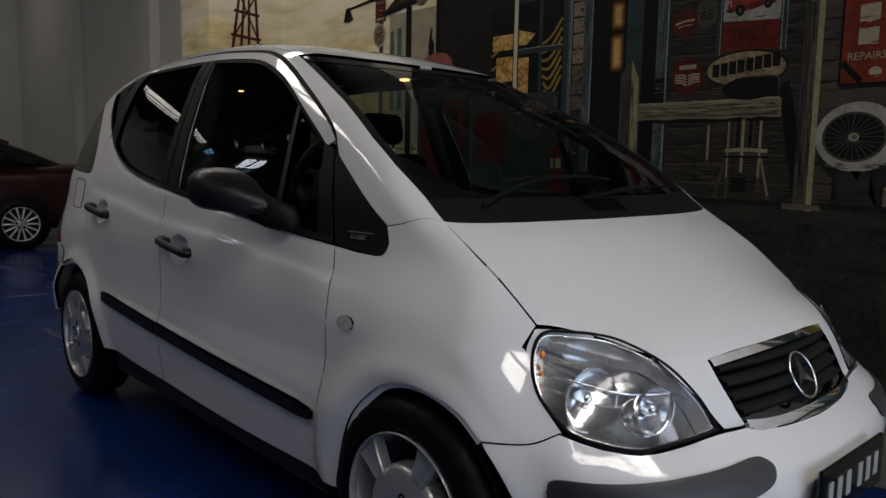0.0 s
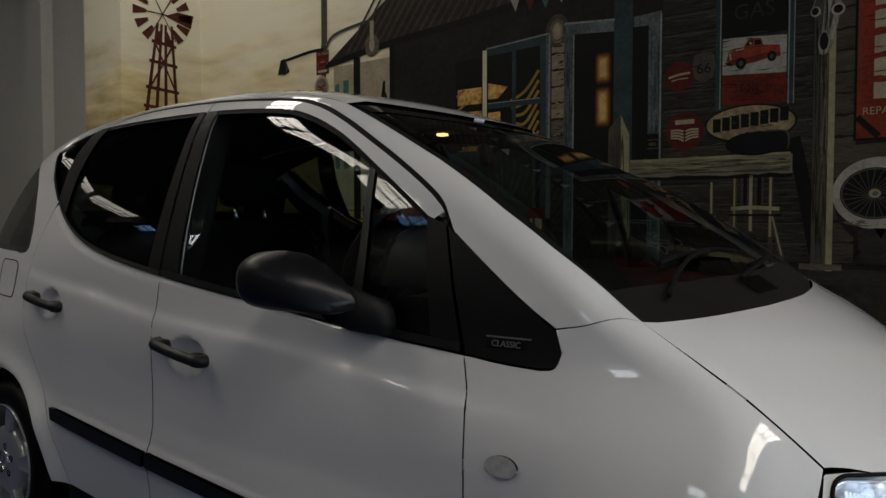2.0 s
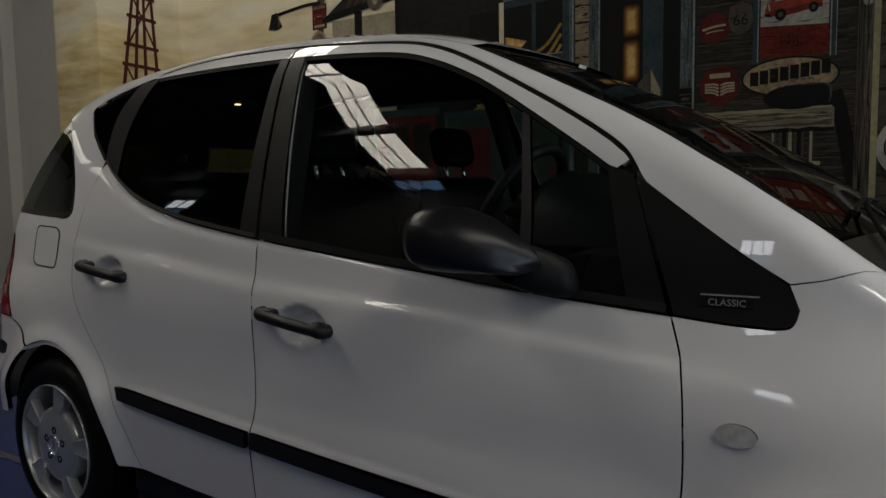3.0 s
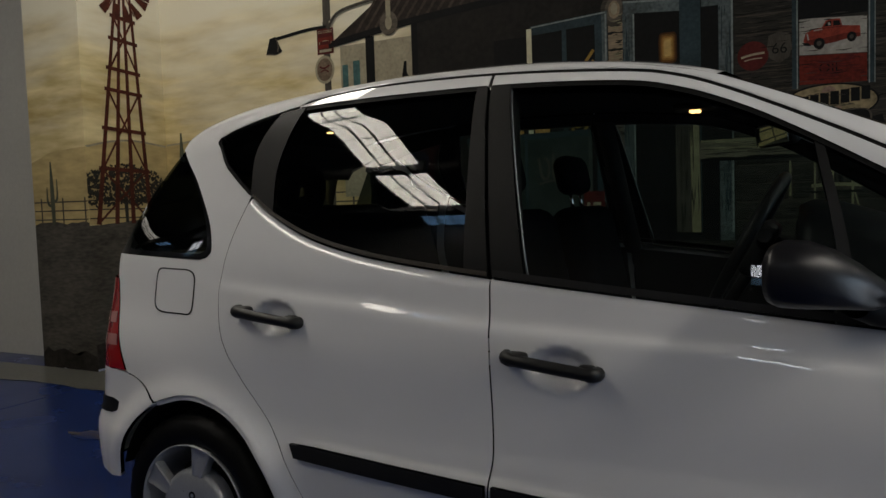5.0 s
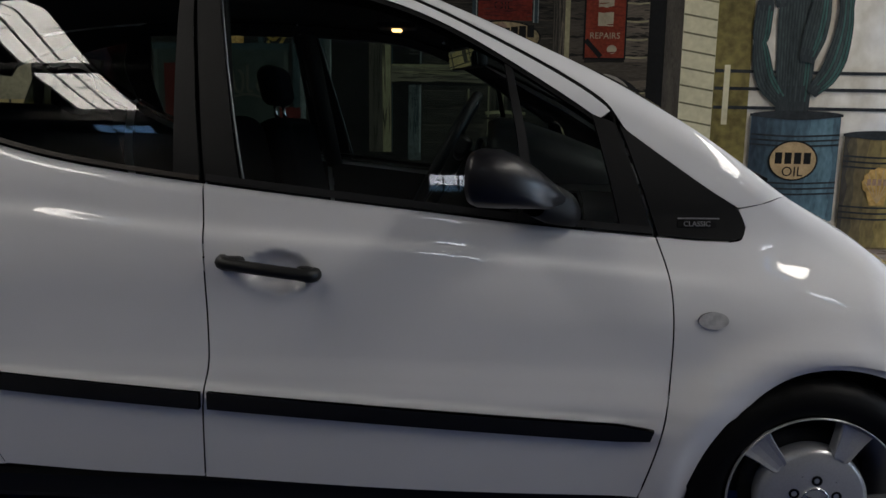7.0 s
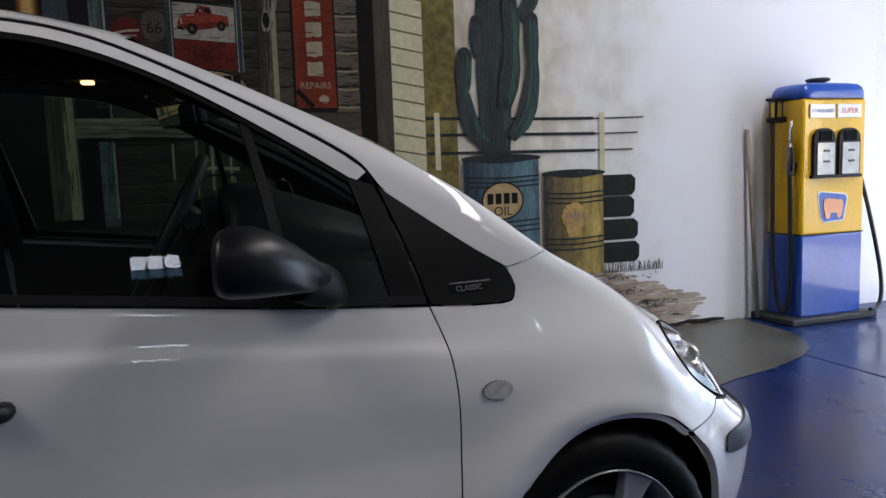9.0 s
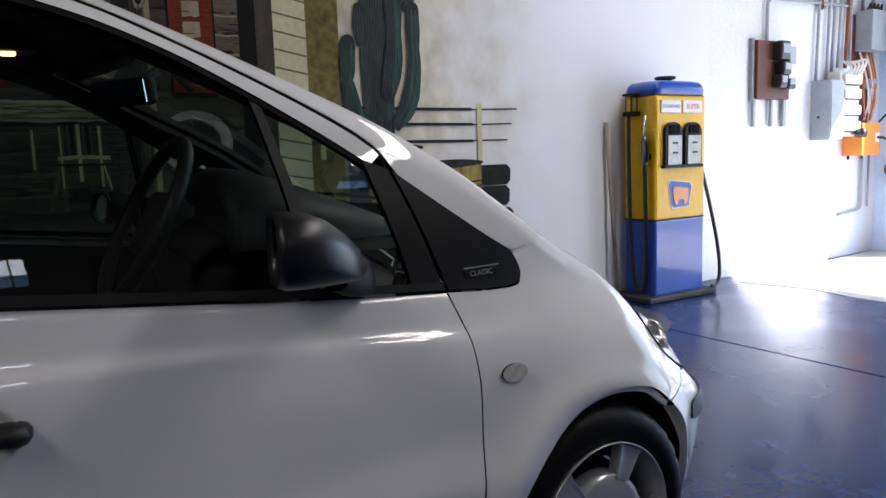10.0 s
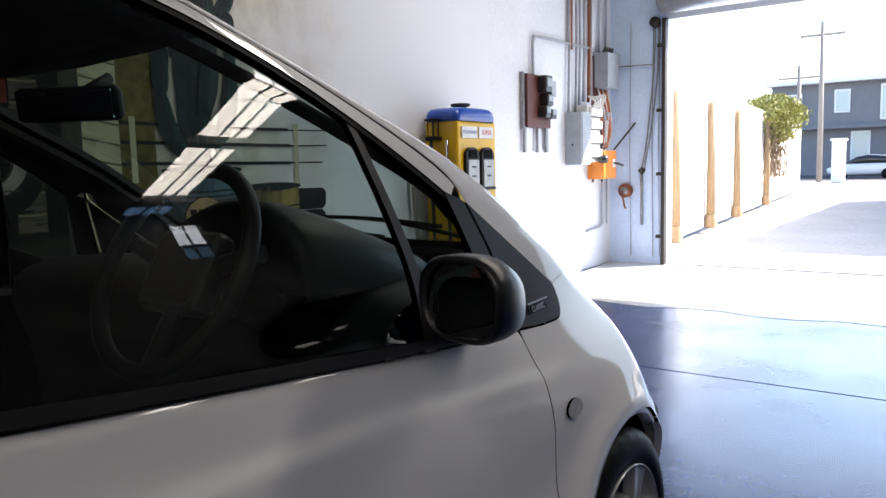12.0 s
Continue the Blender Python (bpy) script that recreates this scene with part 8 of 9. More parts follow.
shapes("mural_shell_line", [ribbon([(2.885, 0.73), (2.885 + 0.085 * math.cos(a), 0.855 + 0.085 * math.sin(a))], 0.006) for a in np.linspace(0.1, math.pi - 0.1, 6)], M_TAN, 32)
shapes("mural_sign_bar", [rect(2.815 + 0.032 * i, 2.838 + 0.032 * i, 0.840, 0.880) for i in range(5)], M_DUSTRED, 33)
for k, (x1, z) in enumerate(((3.375, 1.055), (3.365, 0.905), (3.395, 0.745), (3.405, 0.585))):
    shapes("mural_tyre", [[(3.11, z - 0.072), (x1 - 0.03, z - 0.074), (x1, z - 0.045), (x1 + 0.004, z + 0.04), (x1 - 0.03, z + 0.070), (3.11, z + 0.072)]], M_TYRE, 13)
    shapes("mural_tread", [ribbon([(3.12 + 0.028 * i, z + 0.058), (3.135 + 0.028 * i, z + 0.035)], 0.008) for i in range(8)] + [ribbon([(3.12, z + 0.068), (x1 - 0.04, z + 0.068)], 0.006)], M_BARREL_D, 14)
rr_ = random.Random(5)
shapes("mural_dust", [[(2.0, 0.006), (3.3, 0.006), (3.25, 0.30), (3.1, 0.42), (2.6, 0.60), (2.0, 0.75)]], M_DUST, 7)
for k, (tone, reach, n) in enumerate((((0.46, 0.405, 0.35), 0.86, 230), ((0.40, 0.335, 0.28), 0.76, 200), ((0.33, 0.265, 0.215), 0.62, 130), ((0.22, 0.165, 0.13), 0.48, 46))):
    dust = []
    for i in range(n):
        u, z = rr_.random(), 0.03 + 0.42 * rr_.random()
        x = 2.75 + 1.30 * reach * u
        if z < 0.46 - 0.26 * max(0, x - 3.1) / reach:
            dust.append(oval(x, z, 0.04 + 0.10 * rr_.random() * (1.2 - 0.2 * k), (0.013, 0.011, 0.009, 0.005)[k] * (0.5 + rr_.random()), 16))
    shapes("mural_dust", dust, paint("wind_blown_dust", tone, 0.4, 5, 35, (0.6, 1, 2.5)), 8 + k)
gravel = []
for z, x0, x1 in ((0.40, 3.1, 3.55), (0.30, 3.05, 3.45), (0.20, 3.35, 3.80), (0.16, 3.2, 3.6), (0.09, 3.2, 3.6)):
    gravel += [oval(rr_.uniform(x0, x1), z + rr_.gauss(0, 0.011), 0.004 + 0.007 * rr_.random(), 0.002 + 0.004 * rr_.random(), 7) for i in range(34)]
shapes("mural_gravel", gravel, M_BOARD, 12)
shapes("mural_grass", [ribbon([(x, 0.44), (x + rr_.uniform(-0.02, 0.02), 0.48 + 0.04 * rr_.random())], 0.006) for x in np.arange(3.12, 3.6, 0.014)], M_BOARD, 15)
shapes("mural_dark_foot", [ragged(2.0, 4.15, 0.004, 0.035, 17, 0.02, 20)], M_EARTH, 9)


# ---- fuel pump ----
PUMP_YELLOW = material("pump_yellow", (0.76, 0.45, 0.002), 0.34, coat=0.35, spec=0.25, grain=0.15, scale=4, fine=60)
PUMP_BLUE = material("pump_blue", (0.022, 0.085, 0.44), 0.36, coat=0.5, coat_rough=0.06, spec=0.22, grain=0.25, scale=3, fine=40)
DIAL_GREY = material("aged_dial_glass", (0.42, 0.42, 0.40), 0.2, coat=0.6, grain=0.3, scale=18, fine=90)
PUMP_BASE = material("pump_base", (0.03, 0.03, 0.032), 0.6, grain=0.4, scale=9)
ENAMEL = material("white_enamel", (0.74, 0.74, 0.72), 0.2, coat=0.5, grain=0.06, scale=12)
INK_BLUE = material("blue_lettering", (0.03, 0.07, 0.30), 0.4)
INK_RED = material("red_lettering", (0.55, 0.03, 0.03), 0.4)
INK_BLACK = material("black_lettering", (0.015, 0.015, 0.015), 0.5)
HOSE = material("black_hose", (0.012, 0.012, 0.012), 0.45, grain=0.2, scale=20, fine=200)
BRONZE = material("nozzle_metal", (0.22, 0.20, 0.18), 0.35, metal=0.9, grain=0.3, scale=20)

pump = thing("fuel_pump", "vintage yellow and blue fuel pump standing against the wall", "fuel pump", (4.80, 2.04, 0))
PW, PD = 0.58, 0.32
part("plinth", box((0, 0, 0.025), (0.80, 0.42, 0.05), 0.012), PUMP_BASE, pump)
part("lower_case", box((0, 0, 0.345), (PW - 0.004, PD - 0.004, 0.60), 0.016), PUMP_BLUE, pump, "glossy blue lower case")
part("upper_case", box((0, 0, 1.125), (PW, PD, 0.97), 0.018), PUMP_YELLOW, pump, "yellow enamelled upper case")
part("kick_line", box((0, 0, 0.645), (PW + 0.004, PD + 0.004, 0.008), 0.002), SATIN_BLACK, pump)
bm = bmesh.new()
rows = []
for z, f in ((1.610, 1.03), (1.655, 1.035), (1.690, 0.99), (1.712, 0.90), (1.722, 0.70)):
    ring = []
    for a in np.linspace(0, 2 * math.pi, 41)[:-1]:
        cx, sy = math.cos(a), math.sin(a)
        ring.append(bm.verts.new((PW / 2 * f * np.sign(cx) * abs(cx) ** 0.28, PD / 2 * (f + 0.02) * np.sign(sy) * abs(sy) ** 0.28, z)))
    rows.append(ring)
for a, b in zip(rows, rows[1:]):
    for k in range(40):
        bm.faces.new((a[k], a[(k + 1) % 40], b[(k + 1) % 40], b[k])).smooth = True
bm.faces.new(rows[-1])
bm.faces.new(rows[0])
part("blue_cap", bm, PUMP_BLUE, pump, "rounded blue top cap")
part("vent_cap", lathe([(0.0, 1.765), (0.075, 1.765), (0.085, 1.758), (0.080, 1.745), (0.05, 1.735), (0.05, 1.715)], 28, "z"), PUMP_BASE, pump, "", True)
for x, words, ink in ((-0.125, "STANDARD", INK_BLUE), (0.125, "SUPER", INK_RED)):
    sg = part("grade_sign", box((x, -PD / 2 - 0.006, 1.520), (0.225, 0.012, 0.095), 0.004), ENAMEL, pump, "white enamel grade sign")
    writing("sign_letters", words, 0.038 if len(words) > 6 else 0.056, Matrix.Translation((x, -PD / 2 - 0.0135, 1.520)) @ pose(0, 0, 0, 90, 0, 0), ink, sg, 0.0006)
for x in (-0.115, 0.115):
    arch_top = [(x + 0.098 * math.cos(a), 1.315 + 0.085 * math.sin(a) ** 0.8) for a in np.linspace(0.0, math.pi, 15)]
    bm = bmesh.new()
    f = bm.faces.new([bm.verts.new((u, -PD / 2 + 0.002, v)) for u, v in [(x - 0.098, 1.062), (x + 0.098, 1.062)] + arch_top])
    ext = bmesh.ops.extrude_face_region(bm, geom=[f])
    bmesh.ops.translate(bm, vec=(0, -0.032, 0), verts=[g for g in ext["geom"] if isinstance(g, bmesh.types.BMVert)])
    hd = part("dial_housing", bm, SATIN_BLACK, pump, "black domed dial housing")
    part("dial_face", box((x + 0.004, -PD / 2 - 0.033, 1.185), (0.160, 0.008, 0.225), 0.003), DIAL_GREY, hd, "white dial face")
    for i in range(6):
        part("hood_rib", box((x - 0.05 + i * 0.020, -PD / 2 - 0.034, 1.345), (0.009, 0.014, 0.070), 0.003), SATIN_BLACK, hd)
    for z in (1.24, 1.165):
        part("dial_mark", box((x + 0.006, -PD / 2 - 0.038, z), (0.060, 0.003, 0.016)), INK_BLACK, hd)
part("housing_sill", box((0, -PD / 2 - 0.018, 1.058), (0.46, 0.036, 0.022), 0.004), SATIN_BLACK, pump)
emb = [(-0.125, 0.955), (0.115, 0.930), (0.135, 0.90), (0.100, 0.735), (-0.090, 0.725), (-0.118, 0.75), (-0.150, 0.93)]
for mat, k, y in ((ENAMEL, 1.0, 0.003), (PUMP_BLUE, 0.92, 0.006)):
    bm = bmesh.new()
    c = np.mean(emb, 0)
    vs = [bm.verts.new((c[0] + (u - c[0]) * k, -PD / 2 - y, c[1] + (v - c[1]) * k)) for u, v in emb]
    f = bm.faces.new(vs)
    ext = bmesh.ops.extrude_face_region(bm, geom=[f])
    bmesh.ops.translate(bm, vec=(0, 0.004, 0), verts=[g for g in ext["geom"] if isinstance(g, bmesh.types.BMVert)])
    part("emblem_plate", bm, mat, pump)
ORANGE_ENAMEL = material("orange_enamel", (0.66, 0.21, 0.012), 0.25, coat=0.5)
bm = bmesh.new()
f = bm.faces.new([bm.verts.new((-0.005 + u, -PD / 2 - 0.0115, 0.838 + v)) for u, v in spline([(-0.088, 0.058), (-0.03, 0.062), (0.03, 0.052), (0.078, 0.048), (0.090, 0.005), (0.080, -0.045), (0.068, -0.078), (0.034, -0.078), (0.028, -0.046), (-0.026, -0.046), (-0.034, -0.080), (-0.070, -0.080), (-0.080, -0.045), (-0.096, 0.005)], 3)])
ext = bmesh.ops.extrude_face_region(bm, geom=[f])
bmesh.ops.translate(bm, vec=(0, 0.006, 0), verts=[g for g in ext["geom"] if isinstance(g, bmesh.types.BMVert)])
part("emblem_shape", bm, ORANGE_ENAMEL, pump, "plain orange shape")
for s in (-1, 1):
    br = part("hose_bracket", box((s * (PW / 2 + 0.045), 0.04, 1.475), (0.10, 0.10, 0.035), 0.006), SATIN_BLACK, pump, "dark sight-glass bracket")
    part("bracket_top", box((s * (PW / 2 + 0.045), 0.04, 1.620), (0.11, 0.10, 0.018), 0.004), SATIN_BLACK, br)
    sg = part("sight_glass", lathe([(0.035, 1.49), (0.035, 1.61)], 20, "z", (s * (PW / 2 + 0.05), 0.04, 0)), LENS, br)
    for k in range(4):
        part("bracket_bar", tube([(s * (PW / 2 + 0.05) + 0.042 * math.cos(k * 1.57 + 0.7), 0.04 + 0.042 * math.sin(k * 1.57 + 0.7), 1.49), (s * (PW / 2 + 0.05) + 0.042 * math.cos(k * 1.57 + 0.7), 0.04 + 0.042 * math.sin(k * 1.57 + 0.7), 1.615)], 0.005, 6), SATIN_BLACK, br)
part("hose", tube([tuple(p) for p in spline([(-0.36, 0.05, 1.46), (-0.365, 0.04, 1.0), (-0.37, 0.02, 0.5), (-0.355, -0.01, 0.16), (-0.325, -0.06, 0.09), (-0.315, -0.09, 0.30), (-0.325, -0.09, 0.80), (-0.330, -0.085, 1.08)], 7)], 0.015, 8), HOSE, pump, "black rubber hose", True)
part("hose", tube([tuple(p) for p in spline([(0.34, 0.04, 1.46), (0.345, -0.03, 1.20), (0.375, -0.13, 0.80), (0.425, -0.19, 0.40), (0.43, -0.21, 0.18), (0.385, -0.22, 0.085), (0.30, -0.23, 0.070)], 7)], 0.015, 8), HOSE, pump, "black rubber hose", True)
nz = part("nozzle", tube([tuple(p) for p in spline([(-0.330, -0.085, 1.07), (-0.332, -0.09, 1.17), (-0.325, -0.08, 1.30)], 4)], [0.022, 0.026, 0.028, 0.03, 0.03, 0.03, 0.028, 0.026, 0.02], 10), BRONZE, pump, "worn metal filling nozzle", True)
part("nozzle_spout", tube([tuple(p) for p in spline([(-0.325, -0.08, 1.30), (-0.315, -0.075, 1.40), (-0.295, -0.065, 1.46)], 4)], 0.012, 8), CHROME, nz, "", True)
part("nozzle_lever", tube([(-0.345, -0.12, 1.10), (-0.350, -0.13, 1.20), (-0.335, -0.105, 1.27)], 0.008, 6), SATIN_BLACK, nz)
part("nozzle_hook", box((-0.300, -0.085, 1.14), (0.03, 0.06, 0.05), 0.008), SATIN_BLACK, pump)

# ---- electrical gear on the wall ----
BROWN = material("brown_meter_board", (0.105, 0.028, 0.022), 0.55, grain=0.3, scale=9, fine=60)
GREY_BOX = material("grey_switch_box", (0.33, 0.37, 0.42), 0.45, grain=0.15, scale=8)
BAKELITE = material("black_bakelite", (0.014, 0.014, 0.015), 0.3, coat=0.3)
WHITE_PLASTIC = material("white_switch_plastic", (0.72, 0.72, 0.70), 0.4, grain=0.05, scale=12)
PIPE_GREY = material("painted_conduit", (0.34, 0.36, 0.40), 0.5, grain=0.15, scale=10)
PIPE_RUST = material("copper_pipe", (0.26, 0.085, 0.040), 0.45, metal=0.4, grain=0.4, scale=14)
ORANGE_BOX = material("orange_isolator", (0.75, 0.24, 0.03), 0.4, grain=0.08, scale=9)
WIRE_ORANGE = material("orange_wire", (0.50, 0.14, 0.04), 0.5)
IRON = material("dark_iron", (0.05, 0.042, 0.038), 0.55, metal=0.6, grain=0.4, scale=14)
GALV = material("galvanised_iron", (0.30, 0.31, 0.33), 0.45, metal=0.7, grain=0.25, scale=12)


def on_wall(x, z, deep):
    return (x, WALL_Y - deep, z)


mb = thing("meter_board", "brown board with black electricity meters on the white wall", "meter board", (6.46, WALL_Y, 0))
part("backboard", box((0, -0.04, 1.885), (0.50, 0.055, 0.53), 0.006), BROWN, mb)
part("board_rail", box((-0.27, -0.02, 1.885), (0.04, 0.04, 0.56), 0.004), GALV, mb)
for x, z, w, h in ((0.04, 2.06, 0.15, 0.17), (0.07, 1.90, 0.13, 0.12), (0.02, 1.78, 0.11, 0.12), (0.15, 1.76, 0.12, 0.10)):
    mt = part("meter", box((x, -0.115, z), (w, 0.10, h), 0.016), BAKELITE, mb, "black electricity meter")
    part("meter_glass", box((x, -0.168, z + 0.015), (w * 0.7, 0.008, h * 0.5), 0.003), GREY_BOX, mt)
part("meter_box", box((0.19, -0.10, 2.02), (0.10, 0.08, 0.16), 0.006), GREY_BOX, mb)
for x, w in ((-0.25, 0.035), (0.02, 0.03), (0.22, 0.05)):
    part("trunking", box((x, -0.03, 1.50), (w, 0.03, 0.26), 0.004), PIPE_GREY, mb)

sb = thing("switch_box", "grey steel switch box with white breakers", "switch box", (7.30, WALL_Y, 0), 0, "wall boxes")
part("box_case", box((0, -0.10, 1.52), (0.25, 0.20, 0.58), 0.010), GREY_BOX, sb)
part("box_door", box((0, -0.204, 1.52), (0.22, 0.010, 0.54), 0.004), GREY_BOX, sb)
part("isolator_lever", tube([(-0.14, -0.10, 1.45), (-0.20, -0.13, 1.45)], 0.012, 8), BAKELITE, sb)
fb_ = thing("breaker_panel", "white plastic breaker panel with loose wiring", "breaker panel", (7.62, WALL_Y, 0), 0, "wall boxes")
part("panel_back", box((0, -0.08, 1.58), (0.36, 0.14, 0.64), 0.010), WHITE_PLASTIC, fb_)
for z in (1.36, 1.52, 1.68, 1.82):
    part("breaker", box((0.0, -0.165, z), (0.30, 0.05, 0.09), 0.008), WHITE_PLASTIC, fb_, "white breaker")
    part("breaker_slot", box((0.0, -0.192, z - 0.055), (0.32, 0.006, 0.014)), BAKELITE, fb_)
part("black_plug", lathe([(0.0, -0.27), (0.045, -0.265), (0.05, -0.22), (0.04, -0.17)], 20, "y", (0.10, 0, 1.29)), BAKELITE, fb_, "", True)
rw_ = random.Random(2)
for k in range(5):
    part("loose_wire", tube([tuple(p) for p in spline([(-0.1 + 0.06 * k, -0.17, 1.86), (-0.12 + 0.07 * k, -0.22, 1.93 + 0.02 * k), (-0.08 + 0.05 * k, -0.12, 2.0)], 5)], 0.012, 6), WHITE_PLASTIC, fb_)
gb = thing("junction_box", "pale grey junction box fixed high on the wall", "junction box", (8.10, WALL_Y, 0), 0, "wall boxes")
part("box_case", box((0, -0.10, 2.33), (0.34, 0.18, 0.40), 0.010), GREY_BOX, gb)
part("back_board", box((-0.04, -0.006, 1.95), (0.36, 0.012, 1.10)), BROWN, gb)
for k in range(4):
    part("cable_loop", tube([tuple(p) for p in spline([(-0.12 + 0.07 * k, -0.10, 2.53), (-0.10 + 0.07 * k, -0.13, 2.60), (-0.06 + 0.07 * k, -0.10, 2.53)], 5)], 0.010, 6), BAKELITE, gb)
for k in range(7):
    x = -0.14 + 0.045 * k
    part("wire", tube([tuple(p) for p in spline([(x, -0.05, 2.12), (x + rw_.uniform(-0.06, 0.06), -0.10, 1.86), (x + rw_.uniform(-0.08, 0.08), -0.12, 1.62), (x * 0.5, -0.08, 1.42)], 5)], 0.010, 6), WIRE_ORANGE if k % 3 else WHITE_PLASTIC, gb)
part("terminal", box((0.05, -0.08, 1.80), (0.14, 0.07, 0.10), 0.010), GREY_BOX, gb)
ob_ = thing("isolator_box", "orange isolator box with a black lever", "isolator box", (7.95, WALL_Y, 0), 0, "wall boxes")
part("box_case", box((0, -0.105, 1.225), (0.36, 0.21, 0.33), 0.008), ORANGE_BOX, ob_)
part("lever", tube([(0.10, -0.215, 1.24), (0.10, -0.27, 1.235), (0.17, -0.30, 1.21)], 0.014, 8), BAKELITE, ob_)
part("lever_plate", box((0.10, -0.214, 1.24), (0.08, 0.008, 0.10), 0.003), WHITE_PLASTIC, ob_)
for x in (-0.14, 0.12):
    part("box_foot", tube([(x, -0.05, 1.06), (x, -0.05, 1.02)], 0.014, 8), BAKELITE, ob_)


def pipe(name, pts, r, mat, label):
    ob = part(name, tube([tuple(p) for p in pts], r, 8), mat, None, "", True)
    return tagged(ob, label, "pipe", "wall pipes")


pipe("conduit", spline([on_wall(6.40, 2.12, 0.03), on_wall(6.40, 2.44, 0.03), on_wall(6.43, 2.52, 0.03), on_wall(6.55, 2.545, 0.03), on_wall(7.9, 2.57, 0.03)], 6), 0.016, PIPE_GREY, "grey painted conduit bent along the wall")
for x, mat, z0 in ((7.20, PIPE_GREY, 1.80), (7.27, PIPE_RUST, 2.55), (7.38, PIPE_GREY, 1.80), (7.47, PIPE_GREY, 1.90), (7.58, PIPE_GREY, 1.95), (7.72, PIPE_RUST, 1.95), (7.80, PIPE_GREY, 2.0), (8.02, PIPE_GREY, 2.53), (8.22, PIPE_GREY, 2.53)):
    pipe("riser", [on_wall(x, z0, 0.035), on_wall(x + (0.03 if z0 < 2 else 0.0), 2.5, 0.035), on_wall(x + 0.03, 4.95, 0.035)], 0.015 if mat is PIPE_GREY else 0.019, mat, "copper pipe rising up the wall" if mat is PIPE_RUST else "grey conduit rising up the wall")
pipe("conduit", spline([on_wall(8.12, 1.06, 0.03), on_wall(8.12, 0.56, 0.03), on_wall(8.08, 0.49, 0.03), on_wall(7.95, 0.47, 0.03), on_wall(7.68, 0.45, 0.03)], 5), 0.014, PIPE_GREY, "grey conduit bent low on the wall")
pipe("conduit", [on_wall(8.26, 1.06, 0.03), on_wall(8.26, 0.50, 0.03)], 0.010, PIPE_GREY, "thin grey conduit down the wall")
# thin grey-brown upright left of the pump
wall_bar = part("wooden_pole", tube([on_wall(4.38, 0.02, 0.10), on_wall(4.33, 1.42, 0.03)], 0.016, 8), material("old_pole_wood", (0.27, 0.235, 0.205), 0.7, grain=0.4, scale=9, stretch=(6, 6, 1)), None, "", True)
tagged(wall_bar, "thin grey-brown bar leaning on the wall behind the pump", "pole")

# ---- beside the big door ----
RX = 8.45
ck = thing("door_winch", "rusty round hand winch with a crank on the wall", "winch", (RX, 2.03, 0.90))
part("winch_drum", lathe([(0.0, -0.10), (0.06, -0.10), (0.085, -0.085), (0.085, -0.02), (0.06, 0.0)], 28, "x"), PIPE_RUST, ck, "rusty drum", True)
part("winch_face", lathe([(0.0, -0.115), (0.045, -0.112), (0.05, -0.10)], 24, "x"), GALV, ck, "", True)
part("crank", tube([(-0.12, 0.02, 0.0), (-0.13, 0.0, -0.10), (-0.13, -0.02, -0.20), (-0.16, -0.05, -0.21)], 0.012, 8), PIPE_RUST, ck)
ch = thing("chain_hoist", "chain and cable hanging beside the door", "chain", (RX, 1.83, 0))
part("chain", tube([tuple(p) for p in spline([(-0.04, 0.0, 1.16), (-0.04, -0.06, 1.5), (-0.04, -0.14, 2.3), (-0.04, -0.16, 2.85)], 6)], 0.010, 6), GALV, ch, "galvanised chain")
part("chain", tube([tuple(p) for p in spline([(-0.04, -0.03, 1.16), (-0.04, -0.11, 1.6), (-0.04, -0.19, 2.3), (-0.04, -0.20, 2.85)], 6)], 0.010, 6), GALV, ch, "galvanised chain")
part("pulley", box((-0.04, 0.0, 1.14), (0.05, 0.07, 0.07), 0.015, pose(0, 0, 0, 45, 0, 0)), IRON, ch)
part("chain_tail", tube([(-0.035, 0.0, 1.10), (-0.035, 0.0, 0.48)], 0.017, 8), GALV, ch)
part("top_pulley", lathe([(0.0, -0.05), (0.06, -0.05), (0.06, 0.0)], 20, "x", (-0.03, -0.16, 2.88)), IRON, ch)
ck2 = thing("door_latch", "dark iron latch on a horizontal rod", "latch", (RX, 2.18, 2.43))
part("latch_body", box((-0.06, 0.0, 0.0), (0.10, 0.10, 0.10), 0.02, pose(0, 0, 0, 20, 0, 0)), IRON, ck2)
part("latch_rod", tube([(-0.04, -0.04, -0.02), (-0.04, -0.50, -0.04)], 0.010, 6), GALV, ck2)
lv = part("lever_rod", tube([(8.20, 2.10, 1.40), (8.452, 1.93, 1.72)], 0.011, 8), IRON)
tagged(lv, "black iron lever sticking out over the orange box", "lever")
for y, w in ((1.98, 0.004), (1.70, 0.005), (1.62, 0.004)):
    pipe("cord", [(RX - 0.02, y, 2.9), (RX - 0.02, y + 0.01, 1.4), (RX - 0.02, y - 0.01, 0.10)], w, GALV, "thin grey cord hanging on the wall")
tr = thing("door_track", "dark steel track at the edge of the big door", "door track", (8.42, DOOR_Y1, 0), 0, "", "structure")
part("track_rail", box((-0.02, 0.0, 1.46), (0.10, 0.045, 2.90), 0.006), IRON, tr)
for z in (0.35, 1.10, 1.85, 2.60):
    part("track_bracket", box((-0.06, 0.05, z), (0.05, 0.06, 0.04), 0.008), IRON, tr)
rollm = part("roller_door", lathe([(0.16, -3.6), (0.19, -3.55), (0.19, 1.52), (0.16, 1.55)], 28, "y", (8.22, 0, DOOR_H + 0.22), True), GALV, None, "", True)
tagged(rollm, "rolled-up galvanised roller door over the opening", "roller door", "", "structure")

